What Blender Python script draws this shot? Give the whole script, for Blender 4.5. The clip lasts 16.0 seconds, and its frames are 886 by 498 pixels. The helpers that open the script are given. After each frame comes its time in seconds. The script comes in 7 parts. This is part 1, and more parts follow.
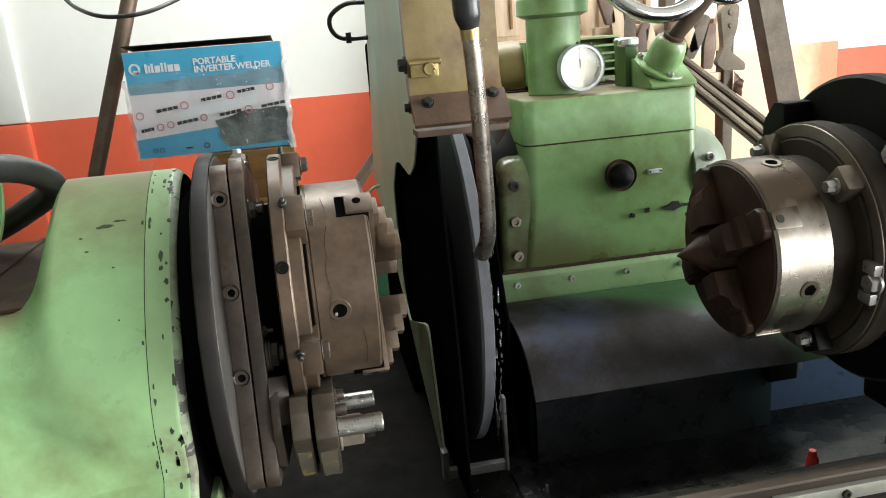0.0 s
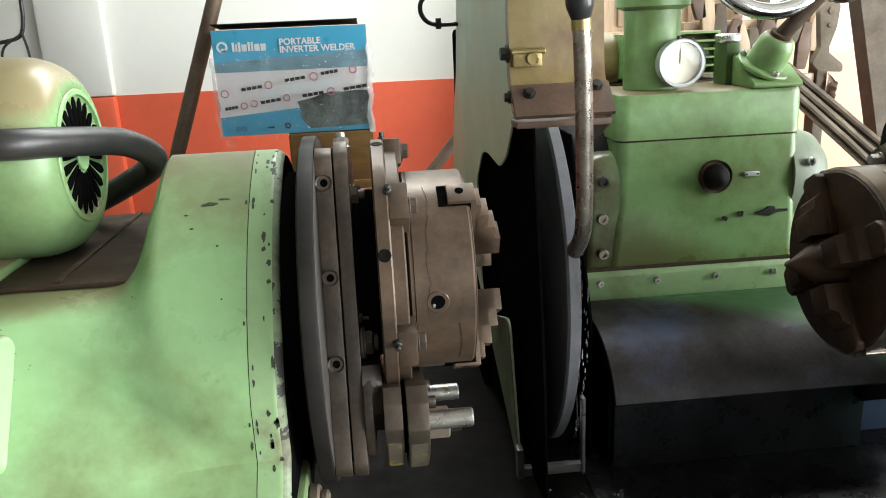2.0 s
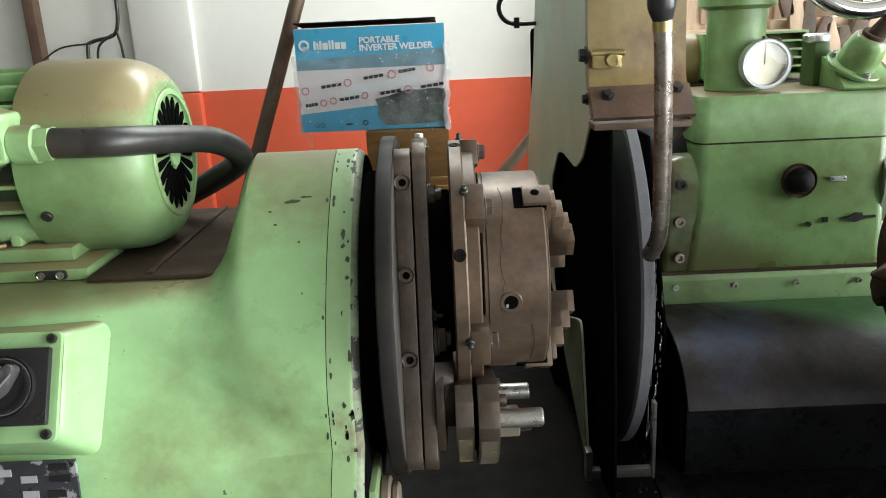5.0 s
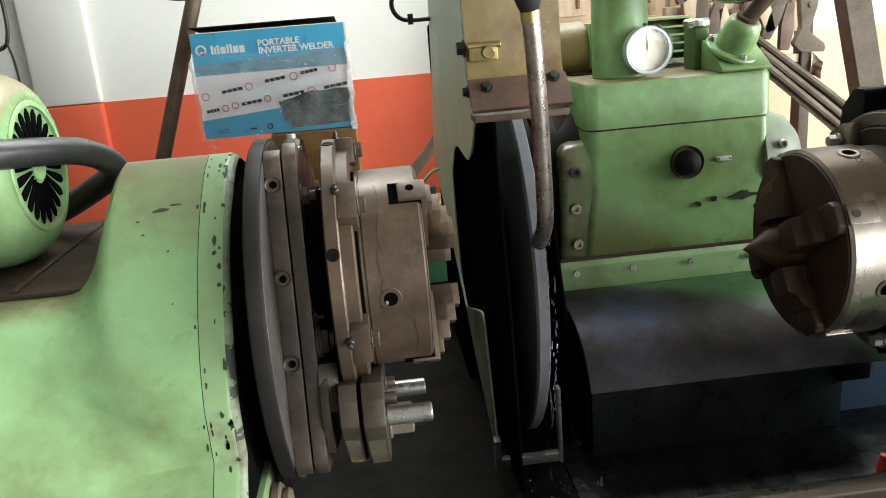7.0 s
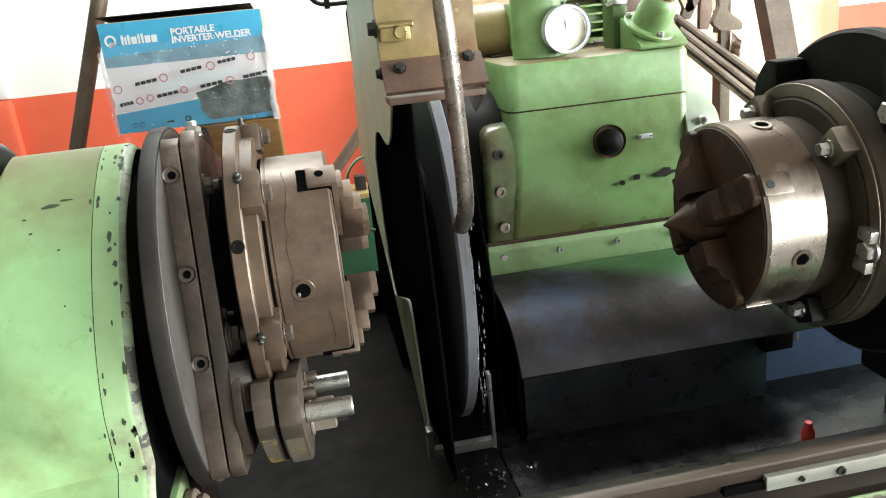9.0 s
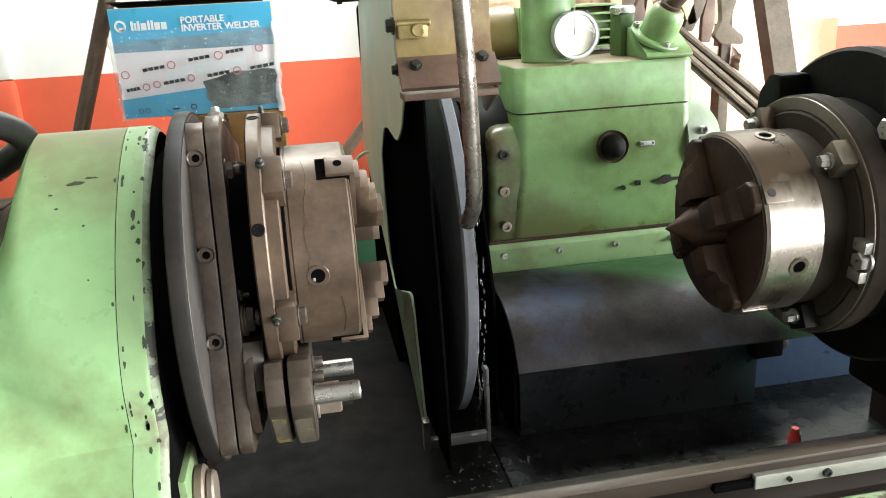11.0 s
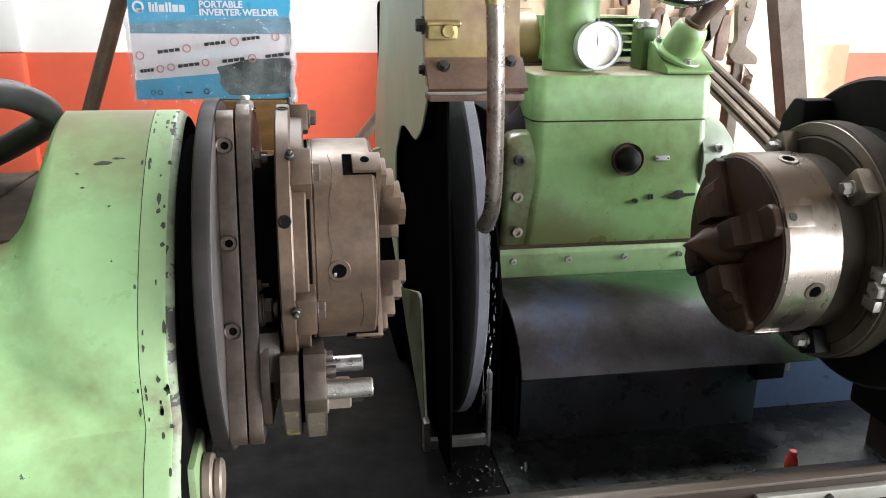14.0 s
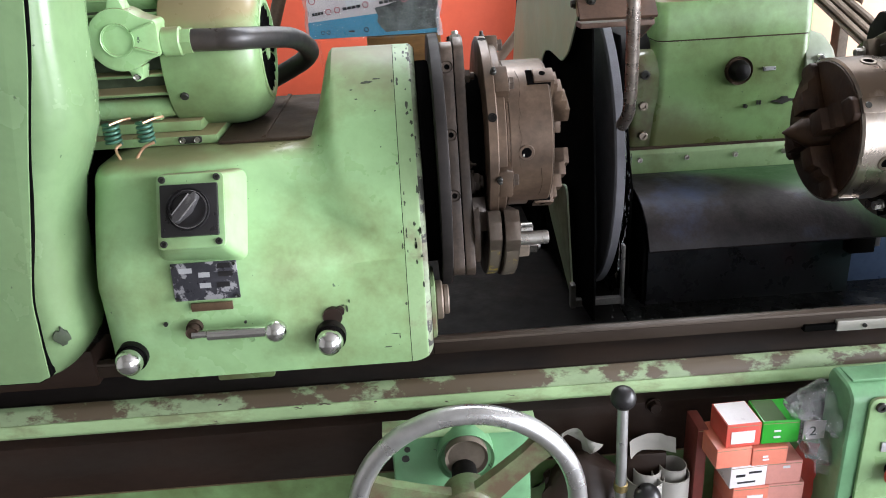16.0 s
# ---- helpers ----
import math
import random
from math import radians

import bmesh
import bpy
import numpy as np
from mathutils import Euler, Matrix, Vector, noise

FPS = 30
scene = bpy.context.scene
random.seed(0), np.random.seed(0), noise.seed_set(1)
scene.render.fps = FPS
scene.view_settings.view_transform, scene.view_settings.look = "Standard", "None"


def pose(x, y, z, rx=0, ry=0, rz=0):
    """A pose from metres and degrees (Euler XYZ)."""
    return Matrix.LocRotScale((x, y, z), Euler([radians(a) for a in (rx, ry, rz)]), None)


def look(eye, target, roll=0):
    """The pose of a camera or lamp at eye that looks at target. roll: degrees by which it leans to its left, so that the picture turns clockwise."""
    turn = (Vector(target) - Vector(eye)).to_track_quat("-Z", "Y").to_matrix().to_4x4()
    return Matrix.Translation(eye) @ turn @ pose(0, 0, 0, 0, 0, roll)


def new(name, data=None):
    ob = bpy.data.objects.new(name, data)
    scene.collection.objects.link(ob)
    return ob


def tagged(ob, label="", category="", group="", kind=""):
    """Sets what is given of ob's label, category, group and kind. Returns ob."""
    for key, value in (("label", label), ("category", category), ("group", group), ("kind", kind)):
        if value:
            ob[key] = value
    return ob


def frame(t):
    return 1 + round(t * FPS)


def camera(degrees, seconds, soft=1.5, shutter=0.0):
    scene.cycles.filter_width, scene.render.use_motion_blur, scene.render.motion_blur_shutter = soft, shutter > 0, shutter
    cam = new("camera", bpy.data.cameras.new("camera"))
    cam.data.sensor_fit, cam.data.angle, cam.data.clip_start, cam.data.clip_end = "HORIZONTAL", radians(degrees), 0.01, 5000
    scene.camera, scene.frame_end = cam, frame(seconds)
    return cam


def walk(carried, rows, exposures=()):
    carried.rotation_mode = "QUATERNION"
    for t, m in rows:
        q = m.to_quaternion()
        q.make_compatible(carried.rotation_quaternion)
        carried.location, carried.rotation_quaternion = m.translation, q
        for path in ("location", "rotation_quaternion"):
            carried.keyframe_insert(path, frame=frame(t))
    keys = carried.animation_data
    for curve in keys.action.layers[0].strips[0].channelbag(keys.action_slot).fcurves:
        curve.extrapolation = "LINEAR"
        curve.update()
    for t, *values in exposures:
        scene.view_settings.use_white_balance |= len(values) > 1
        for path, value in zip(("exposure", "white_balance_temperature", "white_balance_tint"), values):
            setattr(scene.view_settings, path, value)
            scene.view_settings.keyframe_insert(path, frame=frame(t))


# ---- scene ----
cam = camera(58.9, 16.0, soft=1.0)
PATH = [
    (0, (-0.165, -0.762, 1.411), (0.144, 1.14, 0.877), -4.6),
    (0.5, (-0.176, -0.75, 1.409), (0.134, 1.147, 0.857), -3.7),
    (1, (-0.191, -0.744, 1.411), (0.096, 1.156, 0.858), -2.6),
    (1.5, (-0.199, -0.74, 1.41), (0.029, 1.169, 0.859), -2.3),
    (2, (-0.204, -0.738, 1.413), (-0.039, 1.176, 0.86), -2.6),
    (2.5, (-0.199, -0.738, 1.412), (-0.068, 1.18, 0.861), -2.9),
    (3, (-0.207, -0.741, 1.411), (-0.118, 1.181, 0.864), -3.0),
    (3.5, (-0.219, -0.741, 1.409), (-0.204, 1.184, 0.865), -2.6),
    (3.7, (-0.22, -0.743, 1.41), (-0.242, 1.181, 0.865), -2.6),
    (5.8, (-0.19, -0.749, 1.422), (-0.185, 1.17, 0.861), -3.0),
    (6, (-0.185, -0.75, 1.421), (-0.144, 1.168, 0.857), -3.2),
    (6.5, (-0.175, -0.747, 1.419), (-0.075, 1.169, 0.852), -3.7),
    (7, (-0.153, -0.747, 1.414), (-0.008, 1.165, 0.845), -4.8),
    (7.5, (-0.124, -0.732, 1.402), (0.102, 1.17, 0.828), -4.9),
    (8, (-0.11, -0.727, 1.403), (0.139, 1.173, 0.828), -6.2),
    (8.5, (-0.114, -0.718, 1.396), (0.174, 1.168, 0.794), -6.2),
    (9, (-0.128, -0.727, 1.401), (0.163, 1.156, 0.794), -5.8),
    (9.2, (-0.139, -0.724, 1.399), (0.16, 1.159, 0.795), -5.4),
    (11.5, (-0.153, -0.75, 1.403), (0.164, 1.129, 0.796), -2.9),
    (12, (-0.154, -0.749, 1.405), (0.164, 1.13, 0.798), -2.7),
    (12.5, (-0.158, -0.744, 1.406), (0.165, 1.135, 0.802), -2.0),
    (13, (-0.161, -0.74, 1.406), (0.173, 1.137, 0.802), -0.6),
    (13.5, (-0.17, -0.744, 1.407), (0.172, 1.132, 0.804), -0.1),
    (14, (-0.18, -0.741, 1.404), (0.159, 1.135, 0.797), 0.7),
    (14.5, (-0.211, -0.757, 1.405), (0.157, 1.102, 0.768), 1.6),
    (15, (-0.337, -0.838, 1.413), (0.114, 0.977, 0.705), 1.9),
    (15.5, (-0.334, -0.946, 1.426), (0.019, 0.878, 0.683), 0.2),
    (16, (-0.303, -1.042, 1.445), (-0.235, 0.806, 0.684), -3.1),
]
walk(cam, [(t, look(eye, target, roll)) for t, eye, target, roll in PATH],
     exposures=[(0, 0.11, 6500, 4), (1, 0.25, 6500, 4), (2, 0.11, 6500, 4), (3, 0.1, 6500, 4), (3.7, -0.06, 6500, 4), (6, -0.01, 6500, 4), (7, 0.04, 6500, 4), (7.5, 0.27, 6500, 4), (8.5, 0.7, 6500, 4), (9.2, 0.7, 6500, 4), (11.5, 0.67, 6500, 4), (12.5, 0.61, 6500, 4), (14, 0.57, 6300, 11), (15, 0.55, 6200, 14), (15.5, 0.33, 6200, 14), (16, 0.23, 6200, 14)])

# ---- light ----
scene.view_settings.exposure = 0.0
world = bpy.data.worlds.new("sky")
scene.world = world
world.use_nodes = True
sky = world.node_tree.nodes.new("ShaderNodeTexSky")
sky.sky_type = "NISHITA"
sky.sun_disc = False
sky.sun_elevation, sky.sun_rotation = radians(50), radians(120)
world.node_tree.links.new(sky.outputs[0], world.node_tree.nodes["Background"].inputs[0])
world.node_tree.nodes["Background"].inputs[1].default_value = 0.12


def area_lamp(name, eye, target, wide, high, watts, colour):
    data = bpy.data.lights.new(name, "AREA")
    data.shape, data.size, data.size_y, data.energy, data.color = "RECTANGLE", wide, high, watts, colour
    ob = new(name, data)
    ob.matrix_world = look(eye, target)
    return ob


area_lamp("daylight_doorway", (1.95, -3.14, 1.25), (0.1, 0.2, 1.0), 1.8, 2.2, 72, (0.97, 0.98, 1.0))
area_lamp("daylight_side_door", (3.12, -1.0, 1.45), (0.0, -1.0, 1.25), 2.6, 2.1, 305, (0.97, 0.98, 1.0))
# added roof lamp without a known source, to brighten the back wall
area_lamp("wall_fill_roof", (0.55, 1.3, 3.02), (0.55, 1.3, 0.0), 1.9, 0.6, 72, (0.97, 0.99, 1.0))

# ---- materials ----
def ramp(nodes, stops):
    r = nodes.new("ShaderNodeValToRGB")
    while len(r.color_ramp.elements) < len(stops):
        r.color_ramp.elements.new(0.5)
    for e, (p, c) in zip(r.color_ramp.elements, stops):
        e.position, e.color = p, (*c, 1) if len(c) == 3 else c
    return r


def surface(name, base, rough=0.5, metal=0.0, vary=0.12, grain=9.0, dirt=None, dirt_low=0.5, dirt_high=0.75,
            dirt_grain=5.0, chip=None, chip_at=0.7, chip_grain=26.0, bump=0.15, bump_grain=90.0, stretch=(1, 1, 1),
            coat=0.0, rough_vary=0.12, spec=0.5, dust=None, speck=None, dust_at=0.80, slant_tint=None):
    """A worn surface: base colour varied at two scales, dirt in broad patches, chips in small ones, fine relief."""
    m = bpy.data.materials.new(name)
    m.use_nodes = True
    n, l = m.node_tree.nodes, m.node_tree.links
    b = n["Principled BSDF"]
    tc = n.new("ShaderNodeTexCoord")
    mp = n.new("ShaderNodeMapping")
    mp.inputs["Scale"].default_value = stretch
    l.new(tc.outputs["Object"], mp.inputs[0])

    def tex(scale, detail=5.0, rgh=0.6):
        t = n.new("ShaderNodeTexNoise")
        t.inputs["Scale"].default_value, t.inputs["Detail"].default_value, t.inputs["Roughness"].default_value = scale, detail, rgh
        l.new(mp.outputs[0], t.inputs["Vector"])
        return t

    lo = [max(0, c * (1 - vary)) for c in base]
    hi = [min(1, c * (1 + vary)) for c in base]
    r = ramp(n, [(0.32, lo), (0.68, hi)])
    l.new(tex(grain).outputs[0], r.inputs[0])
    col = r.outputs[0]
    fine = n.new("ShaderNodeMix")
    fine.data_type, fine.blend_type = "RGBA", "MULTIPLY"
    fine.inputs[0].default_value = min(1.0, vary * 2.5)
    rf = ramp(n, [(0.3, (0.72, 0.72, 0.72)), (0.6, (1, 1, 1))])
    l.new(tex(grain * 14, 3).outputs[0], rf.inputs[0])
    l.new(col, fine.inputs[6]), l.new(rf.outputs[0], fine.inputs[7])
    col = fine.outputs[2]
    for colour, low, high, scale, detail in ((dirt, dirt_low, dirt_high, dirt_grain, 6), (chip, chip_at, chip_at + 0.015, chip_grain, 4)):
        if colour:
            mask = ramp(n, [(low, (0, 0, 0)), (high, (1, 1, 1))])
            l.new(tex(scale, detail, 0.65).outputs[0], mask.inputs[0])
            mix = n.new("ShaderNodeMix")
            mix.data_type = "RGBA"
            l.new(mask.outputs[0], mix.inputs[0]), l.new(col, mix.inputs[6])
            mix.inputs[7].default_value = (*colour, 1)
            col = mix.outputs[2]
    if speck:
        mask = ramp(n, [(0.715, (0, 0, 0)), (0.73, (1, 1, 1))])
        l.new(tex(110, 4, 0.62).outputs[0], mask.inputs[0])
        mix = n.new("ShaderNodeMix")
        mix.data_type = "RGBA"
        l.new(mask.outputs[0], mix.inputs[0]), l.new(col, mix.inputs[6])
        mix.inputs[7].default_value = (*speck, 1)
        col = mix.outputs[2]
    if slant_tint:
        # a slanting oil edge with green paint beyond it; also used to paint light and shade
        colour, (sx, sy, sz), at, soft = slant_tint
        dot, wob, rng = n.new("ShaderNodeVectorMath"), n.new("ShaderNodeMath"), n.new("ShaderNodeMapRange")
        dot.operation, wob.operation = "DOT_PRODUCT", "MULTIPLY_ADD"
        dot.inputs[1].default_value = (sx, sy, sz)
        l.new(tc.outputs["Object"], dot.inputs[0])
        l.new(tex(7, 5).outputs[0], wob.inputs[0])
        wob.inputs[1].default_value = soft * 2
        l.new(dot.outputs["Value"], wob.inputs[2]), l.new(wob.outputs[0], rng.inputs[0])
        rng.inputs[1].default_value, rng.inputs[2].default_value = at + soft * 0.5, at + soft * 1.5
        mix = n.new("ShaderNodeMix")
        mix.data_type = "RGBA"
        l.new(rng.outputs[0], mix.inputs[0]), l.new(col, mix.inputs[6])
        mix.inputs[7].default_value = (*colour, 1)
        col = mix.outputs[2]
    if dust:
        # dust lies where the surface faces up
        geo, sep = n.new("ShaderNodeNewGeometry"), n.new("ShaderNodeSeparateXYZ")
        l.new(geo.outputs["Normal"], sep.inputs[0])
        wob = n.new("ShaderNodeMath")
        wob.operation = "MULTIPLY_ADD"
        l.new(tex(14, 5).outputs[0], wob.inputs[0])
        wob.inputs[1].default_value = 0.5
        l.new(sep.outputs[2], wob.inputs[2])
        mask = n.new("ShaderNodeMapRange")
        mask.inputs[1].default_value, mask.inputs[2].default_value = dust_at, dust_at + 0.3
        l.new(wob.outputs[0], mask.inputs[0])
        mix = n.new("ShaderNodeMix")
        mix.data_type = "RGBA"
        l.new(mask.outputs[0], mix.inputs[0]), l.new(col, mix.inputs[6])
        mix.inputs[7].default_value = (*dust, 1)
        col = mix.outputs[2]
    l.new(col, b.inputs["Base Color"])
    b.inputs["Specular IOR Level"].default_value = spec
    rr = ramp(n, [(0.3, [max(0.02, rough - rough_vary)] * 3), (0.7, [min(1, rough + rough_vary)] * 3)])
    l.new(tex(grain * 2.3).outputs[0], rr.inputs[0]), l.new(rr.outputs[0], b.inputs["Roughness"])
    b.inputs["Metallic"].default_value = metal
    b.inputs["Coat Weight"].default_value = coat
    bp = n.new("ShaderNodeBump")
    bp.inputs["Strength"].default_value, bp.inputs["Distance"].default_value = bump, 0.002
    l.new(tex(bump_grain, 4).outputs[0], bp.inputs["Height"]), l.new(bp.outputs[0], b.inputs["Normal"])
    return m


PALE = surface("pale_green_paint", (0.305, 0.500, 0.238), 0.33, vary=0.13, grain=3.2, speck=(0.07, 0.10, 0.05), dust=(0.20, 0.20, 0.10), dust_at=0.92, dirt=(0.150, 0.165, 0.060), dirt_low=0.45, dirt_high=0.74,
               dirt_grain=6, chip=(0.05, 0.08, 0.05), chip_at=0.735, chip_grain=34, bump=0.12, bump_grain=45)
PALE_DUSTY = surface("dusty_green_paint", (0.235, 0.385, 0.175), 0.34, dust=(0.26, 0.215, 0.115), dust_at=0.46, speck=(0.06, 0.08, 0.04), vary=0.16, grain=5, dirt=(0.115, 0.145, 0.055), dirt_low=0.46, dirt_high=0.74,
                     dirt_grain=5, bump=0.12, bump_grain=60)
GUARDPAINT = surface("guard_green_paint", (0.19, 0.30, 0.145), 0.22, vary=0.12, grain=4, speck=(0.05, 0.08, 0.04), dirt=(0.15, 0.21, 0.10), dirt_low=0.5, dirt_high=0.8, dirt_grain=4, bump=0.12, bump_grain=45)
WORN_LIGHT = surface("chipped_pale_rail", (0.37, 0.53, 0.27), 0.45, vary=0.12, grain=9, dirt=(0.23, 0.27, 0.14), dirt_low=0.5, dirt_high=0.62, dirt_grain=14, chip=(0.08, 0.06, 0.045), chip_at=0.63, chip_grain=26, bump=0.2, bump_grain=60, stretch=(0.5, 1, 1))
DARKWAY = surface("dark_way_iron", (0.026, 0.022, 0.020), 0.36, 0.2, spec=0.3, vary=0.25, grain=8, dirt=(0.050, 0.032, 0.022), dirt_low=0.45, dirt_high=0.65, dirt_grain=5, bump=0.12, stretch=(0.3, 1, 1))
FASCIA = surface("brown_table_fascia", (0.026, 0.018, 0.013), 0.6, 0.0, spec=0.12, vary=0.2, grain=10, dirt=(0.045, 0.034, 0.026), dirt_grain=6, bump=0.2, stretch=(0.3, 1, 1))
WORN = surface("worn_green_paint", (0.27, 0.36, 0.20), 0.5, vary=0.16, grain=9, dirt=(0.095, 0.070, 0.043), dirt_low=0.465, dirt_high=0.525,
               dirt_grain=20, chip=(0.07, 0.055, 0.04), chip_at=0.66, chip_grain=30, bump=0.2, bump_grain=60, stretch=(0.6, 1, 1))
FACE_PAINT = surface("pale_rubbed_end_paint", (0.25, 0.33, 0.20), 0.55, vary=0.15, grain=10, dirt=(0.13, 0.12, 0.08), dirt_low=0.45, dirt_high=0.62, dirt_grain=16, chip=(0.035, 0.034, 0.028), chip_at=0.545, chip_grain=30, bump=0.25)
CHIPPED = surface("chipped_green_edge", (0.30, 0.45, 0.225), 0.42, vary=0.1, grain=8, dirt=(0.24, 0.26, 0.15), dirt_low=0.52, dirt_high=0.66,
                  dirt_grain=16, chip=(0.06, 0.065, 0.05), chip_at=0.675, chip_grain=30, bump=0.25, bump_grain=70)
DUSTGREY = surface("dusty_grey_green_casting", (0.20, 0.235, 0.17), 0.5, vary=0.12, grain=8, dirt=(0.15, 0.15, 0.11), dirt_grain=9, bump=0.12)
SILL = surface("pale_oily_strip", (0.25, 0.37, 0.18), 0.36, vary=0.12, grain=7, dirt=(0.16, 0.20, 0.08), dirt_low=0.48, dirt_high=0.7, dirt_grain=9, bump=0.1)
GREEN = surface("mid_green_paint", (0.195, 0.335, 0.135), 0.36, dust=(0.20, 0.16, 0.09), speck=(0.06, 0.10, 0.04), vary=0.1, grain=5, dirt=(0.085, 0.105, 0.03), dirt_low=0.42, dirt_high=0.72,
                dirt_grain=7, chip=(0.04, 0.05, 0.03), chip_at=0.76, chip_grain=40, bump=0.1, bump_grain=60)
# the slanting tint paints oil grime and the lower left's shade together
GREEN_OIL_SHADE = surface("oily_shaded_green_paint", (0.180, 0.310, 0.120), 0.34, speck=(0.06, 0.10, 0.04), vary=0.1, grain=5, dirt=(0.085, 0.105, 0.03), dirt_low=0.42, dirt_high=0.72,
                     dirt_grain=7, chip=(0.04, 0.05, 0.03), chip_at=0.76, chip_grain=40, bump=0.1, bump_grain=60, slant_tint=((0.105, 0.125, 0.040), (-0.45, 0.0, -1.0), -0.345, 0.10))
GREEN_BENCH = surface("dark_bottle_green_paint", (0.014, 0.060, 0.028), 0.45, vary=0.12, grain=7, dirt=(0.03, 0.06, 0.03), dirt_grain=9, bump=0.1)
FLANGE_OIL = surface("oil_browned_green_paint", (0.145, 0.215, 0.085), 0.34, vary=0.2, grain=6, dirt=(0.075, 0.062, 0.028), dirt_low=0.40, dirt_high=0.62, dirt_grain=8, bump=0.12)
GREEN_DEEP = surface("deep_green_paint", (0.065, 0.130, 0.034), 0.45, vary=0.1, grain=7, dirt=(0.07, 0.10, 0.04), dirt_grain=9, bump=0.1)
GUARD = surface("faded_mint_paint", (0.44, 0.58, 0.43), 0.5, vary=0.08, grain=4, dirt=(0.50, 0.50, 0.34), dirt_low=0.42, dirt_high=0.62,
                dirt_grain=3, bump=0.1)
# darker copy of the mint paint, with the lower end's shade in it
TONGUE = surface("shaded_mint_paint", (0.17, 0.225, 0.135), 0.45, vary=0.25, grain=7, dirt=(0.055, 0.055, 0.030), dirt_low=0.42, dirt_high=0.62, dirt_grain=7, bump=0.15)
KHAKI = surface("khaki_oily_paint", (0.25, 0.185, 0.075), 0.4, vary=0.16, grain=6, dirt=(0.15, 0.085, 0.045), dirt_low=0.44, dirt_high=0.64,
                dirt_grain=9, chip=(0.28, 0.23, 0.08), chip_at=0.66, chip_grain=22, bump=0.2)
BOXGREEN = surface("chipped_teal_green_paint", (0.17, 0.38, 0.19), 0.36, vary=0.1, grain=6, dirt=(0.10, 0.20, 0.10), dirt_low=0.5, dirt_high=0.75, dirt_grain=7, chip=(0.05, 0.06, 0.05), chip_at=0.655, chip_grain=24, bump=0.12)
SPOKE = surface("worn_spoke_paint", (0.15, 0.22, 0.10), 0.5, vary=0.15, grain=12, dirt=(0.12, 0.085, 0.05), dirt_low=0.4, dirt_high=0.6, dirt_grain=16, bump=0.15)
SCAR_SHADE = surface("dark_scar_and_shade", (0.04, 0.055, 0.03), 0.5, vary=0.3, grain=60, bump=0.2)
TRAY = surface("brown_greasy_ledge", (0.048, 0.032, 0.022), 0.8, spec=0.15, vary=0.25, grain=12, dirt=(0.09, 0.065, 0.04), dirt_low=0.5, dirt_high=0.75, dirt_grain=10, bump=0.3)
RUST = surface("rusty_red_steel", (0.115, 0.066, 0.043), 0.6, vary=0.25, grain=12, dirt=(0.07, 0.04, 0.03), dirt_grain=18, bump=0.3)
# blue dirt colour paints the sky's reflection on the oily sheet
APRON = surface("oily_dark_green_sheet", (0.026, 0.021, 0.021), 0.48, spec=0.24, vary=0.65, grain=12, dirt=(0.034, 0.044, 0.084), dirt_low=0.48, dirt_high=0.66,
                dirt_grain=6, bump=0.6, bump_grain=40, slant_tint=((0.055, 0.125, 0.052), (1.1, 1.9, 0.0), 0.005, 0.085))
# the slanting tint paints a blue-green glow on the panel's upper right
PANEL = surface("black_oily_sheet", (0.022, 0.023, 0.026), 0.32, slant_tint=((0.028, 0.052, 0.052), (1.0, 0.0, 0.8), 0.25, 0.07), vary=0.5, grain=9, dirt=(0.014, 0.019, 0.017), dirt_low=0.45, dirt_high=0.7,
                dirt_grain=6, bump=0.15, bump_grain=60)
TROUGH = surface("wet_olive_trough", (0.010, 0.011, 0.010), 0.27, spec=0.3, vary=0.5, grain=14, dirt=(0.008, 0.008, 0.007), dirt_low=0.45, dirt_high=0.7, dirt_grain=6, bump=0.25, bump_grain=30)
# near-black without sheen: paints the shade in gaps, bores and covered interiors
PIT = surface("black_iron_and_shade", (0.004, 0.004, 0.004), 0.9, spec=0.0, vary=0.3, grain=9, dirt=(0.006, 0.0055, 0.005), dirt_grain=12, bump=0.25)
TABLE = surface("oily_table_iron", (0.045, 0.040, 0.032), 0.34, 0.3, vary=0.25, grain=10, dirt=(0.03, 0.03, 0.025), dirt_grain=14, bump=0.25, bump_grain=60)
TABLE_EDGE = surface("scraped_table_edge", (0.060, 0.046, 0.035), 0.5, 0.1, spec=0.3, vary=0.2, grain=20, dirt=(0.08, 0.06, 0.045), dirt_grain=10, bump=0.2, stretch=(0.2, 1, 1))
BROWN = surface("brown_greasy_iron", (0.028, 0.016, 0.011), 0.45, 0.05, spec=0.3, vary=0.25, grain=8, dirt=(0.028, 0.024, 0.02), dirt_grain=7, bump=0.3, stretch=(0.4, 1, 1))
CHUCK = surface("brown_tarnished_steel", (0.148, 0.100, 0.068), 0.40, 0.35, vary=0.32, grain=9, dirt=(0.050, 0.033, 0.022), dirt_low=0.38, dirt_high=0.68,
                dirt_grain=10, chip=(0.03, 0.022, 0.018), chip_at=0.68, chip_grain=16, bump=0.15, bump_grain=70)
PLATE = surface("grey_greasy_iron", (0.098, 0.072, 0.055), 0.42, 0.25, vary=0.35, grain=14, chip=(0.13, 0.11, 0.09), chip_at=0.70, chip_grain=40, dirt=(0.030, 0.022, 0.017), dirt_low=0.42, dirt_high=0.66,
                dirt_grain=12, bump=0.25, bump_grain=60)
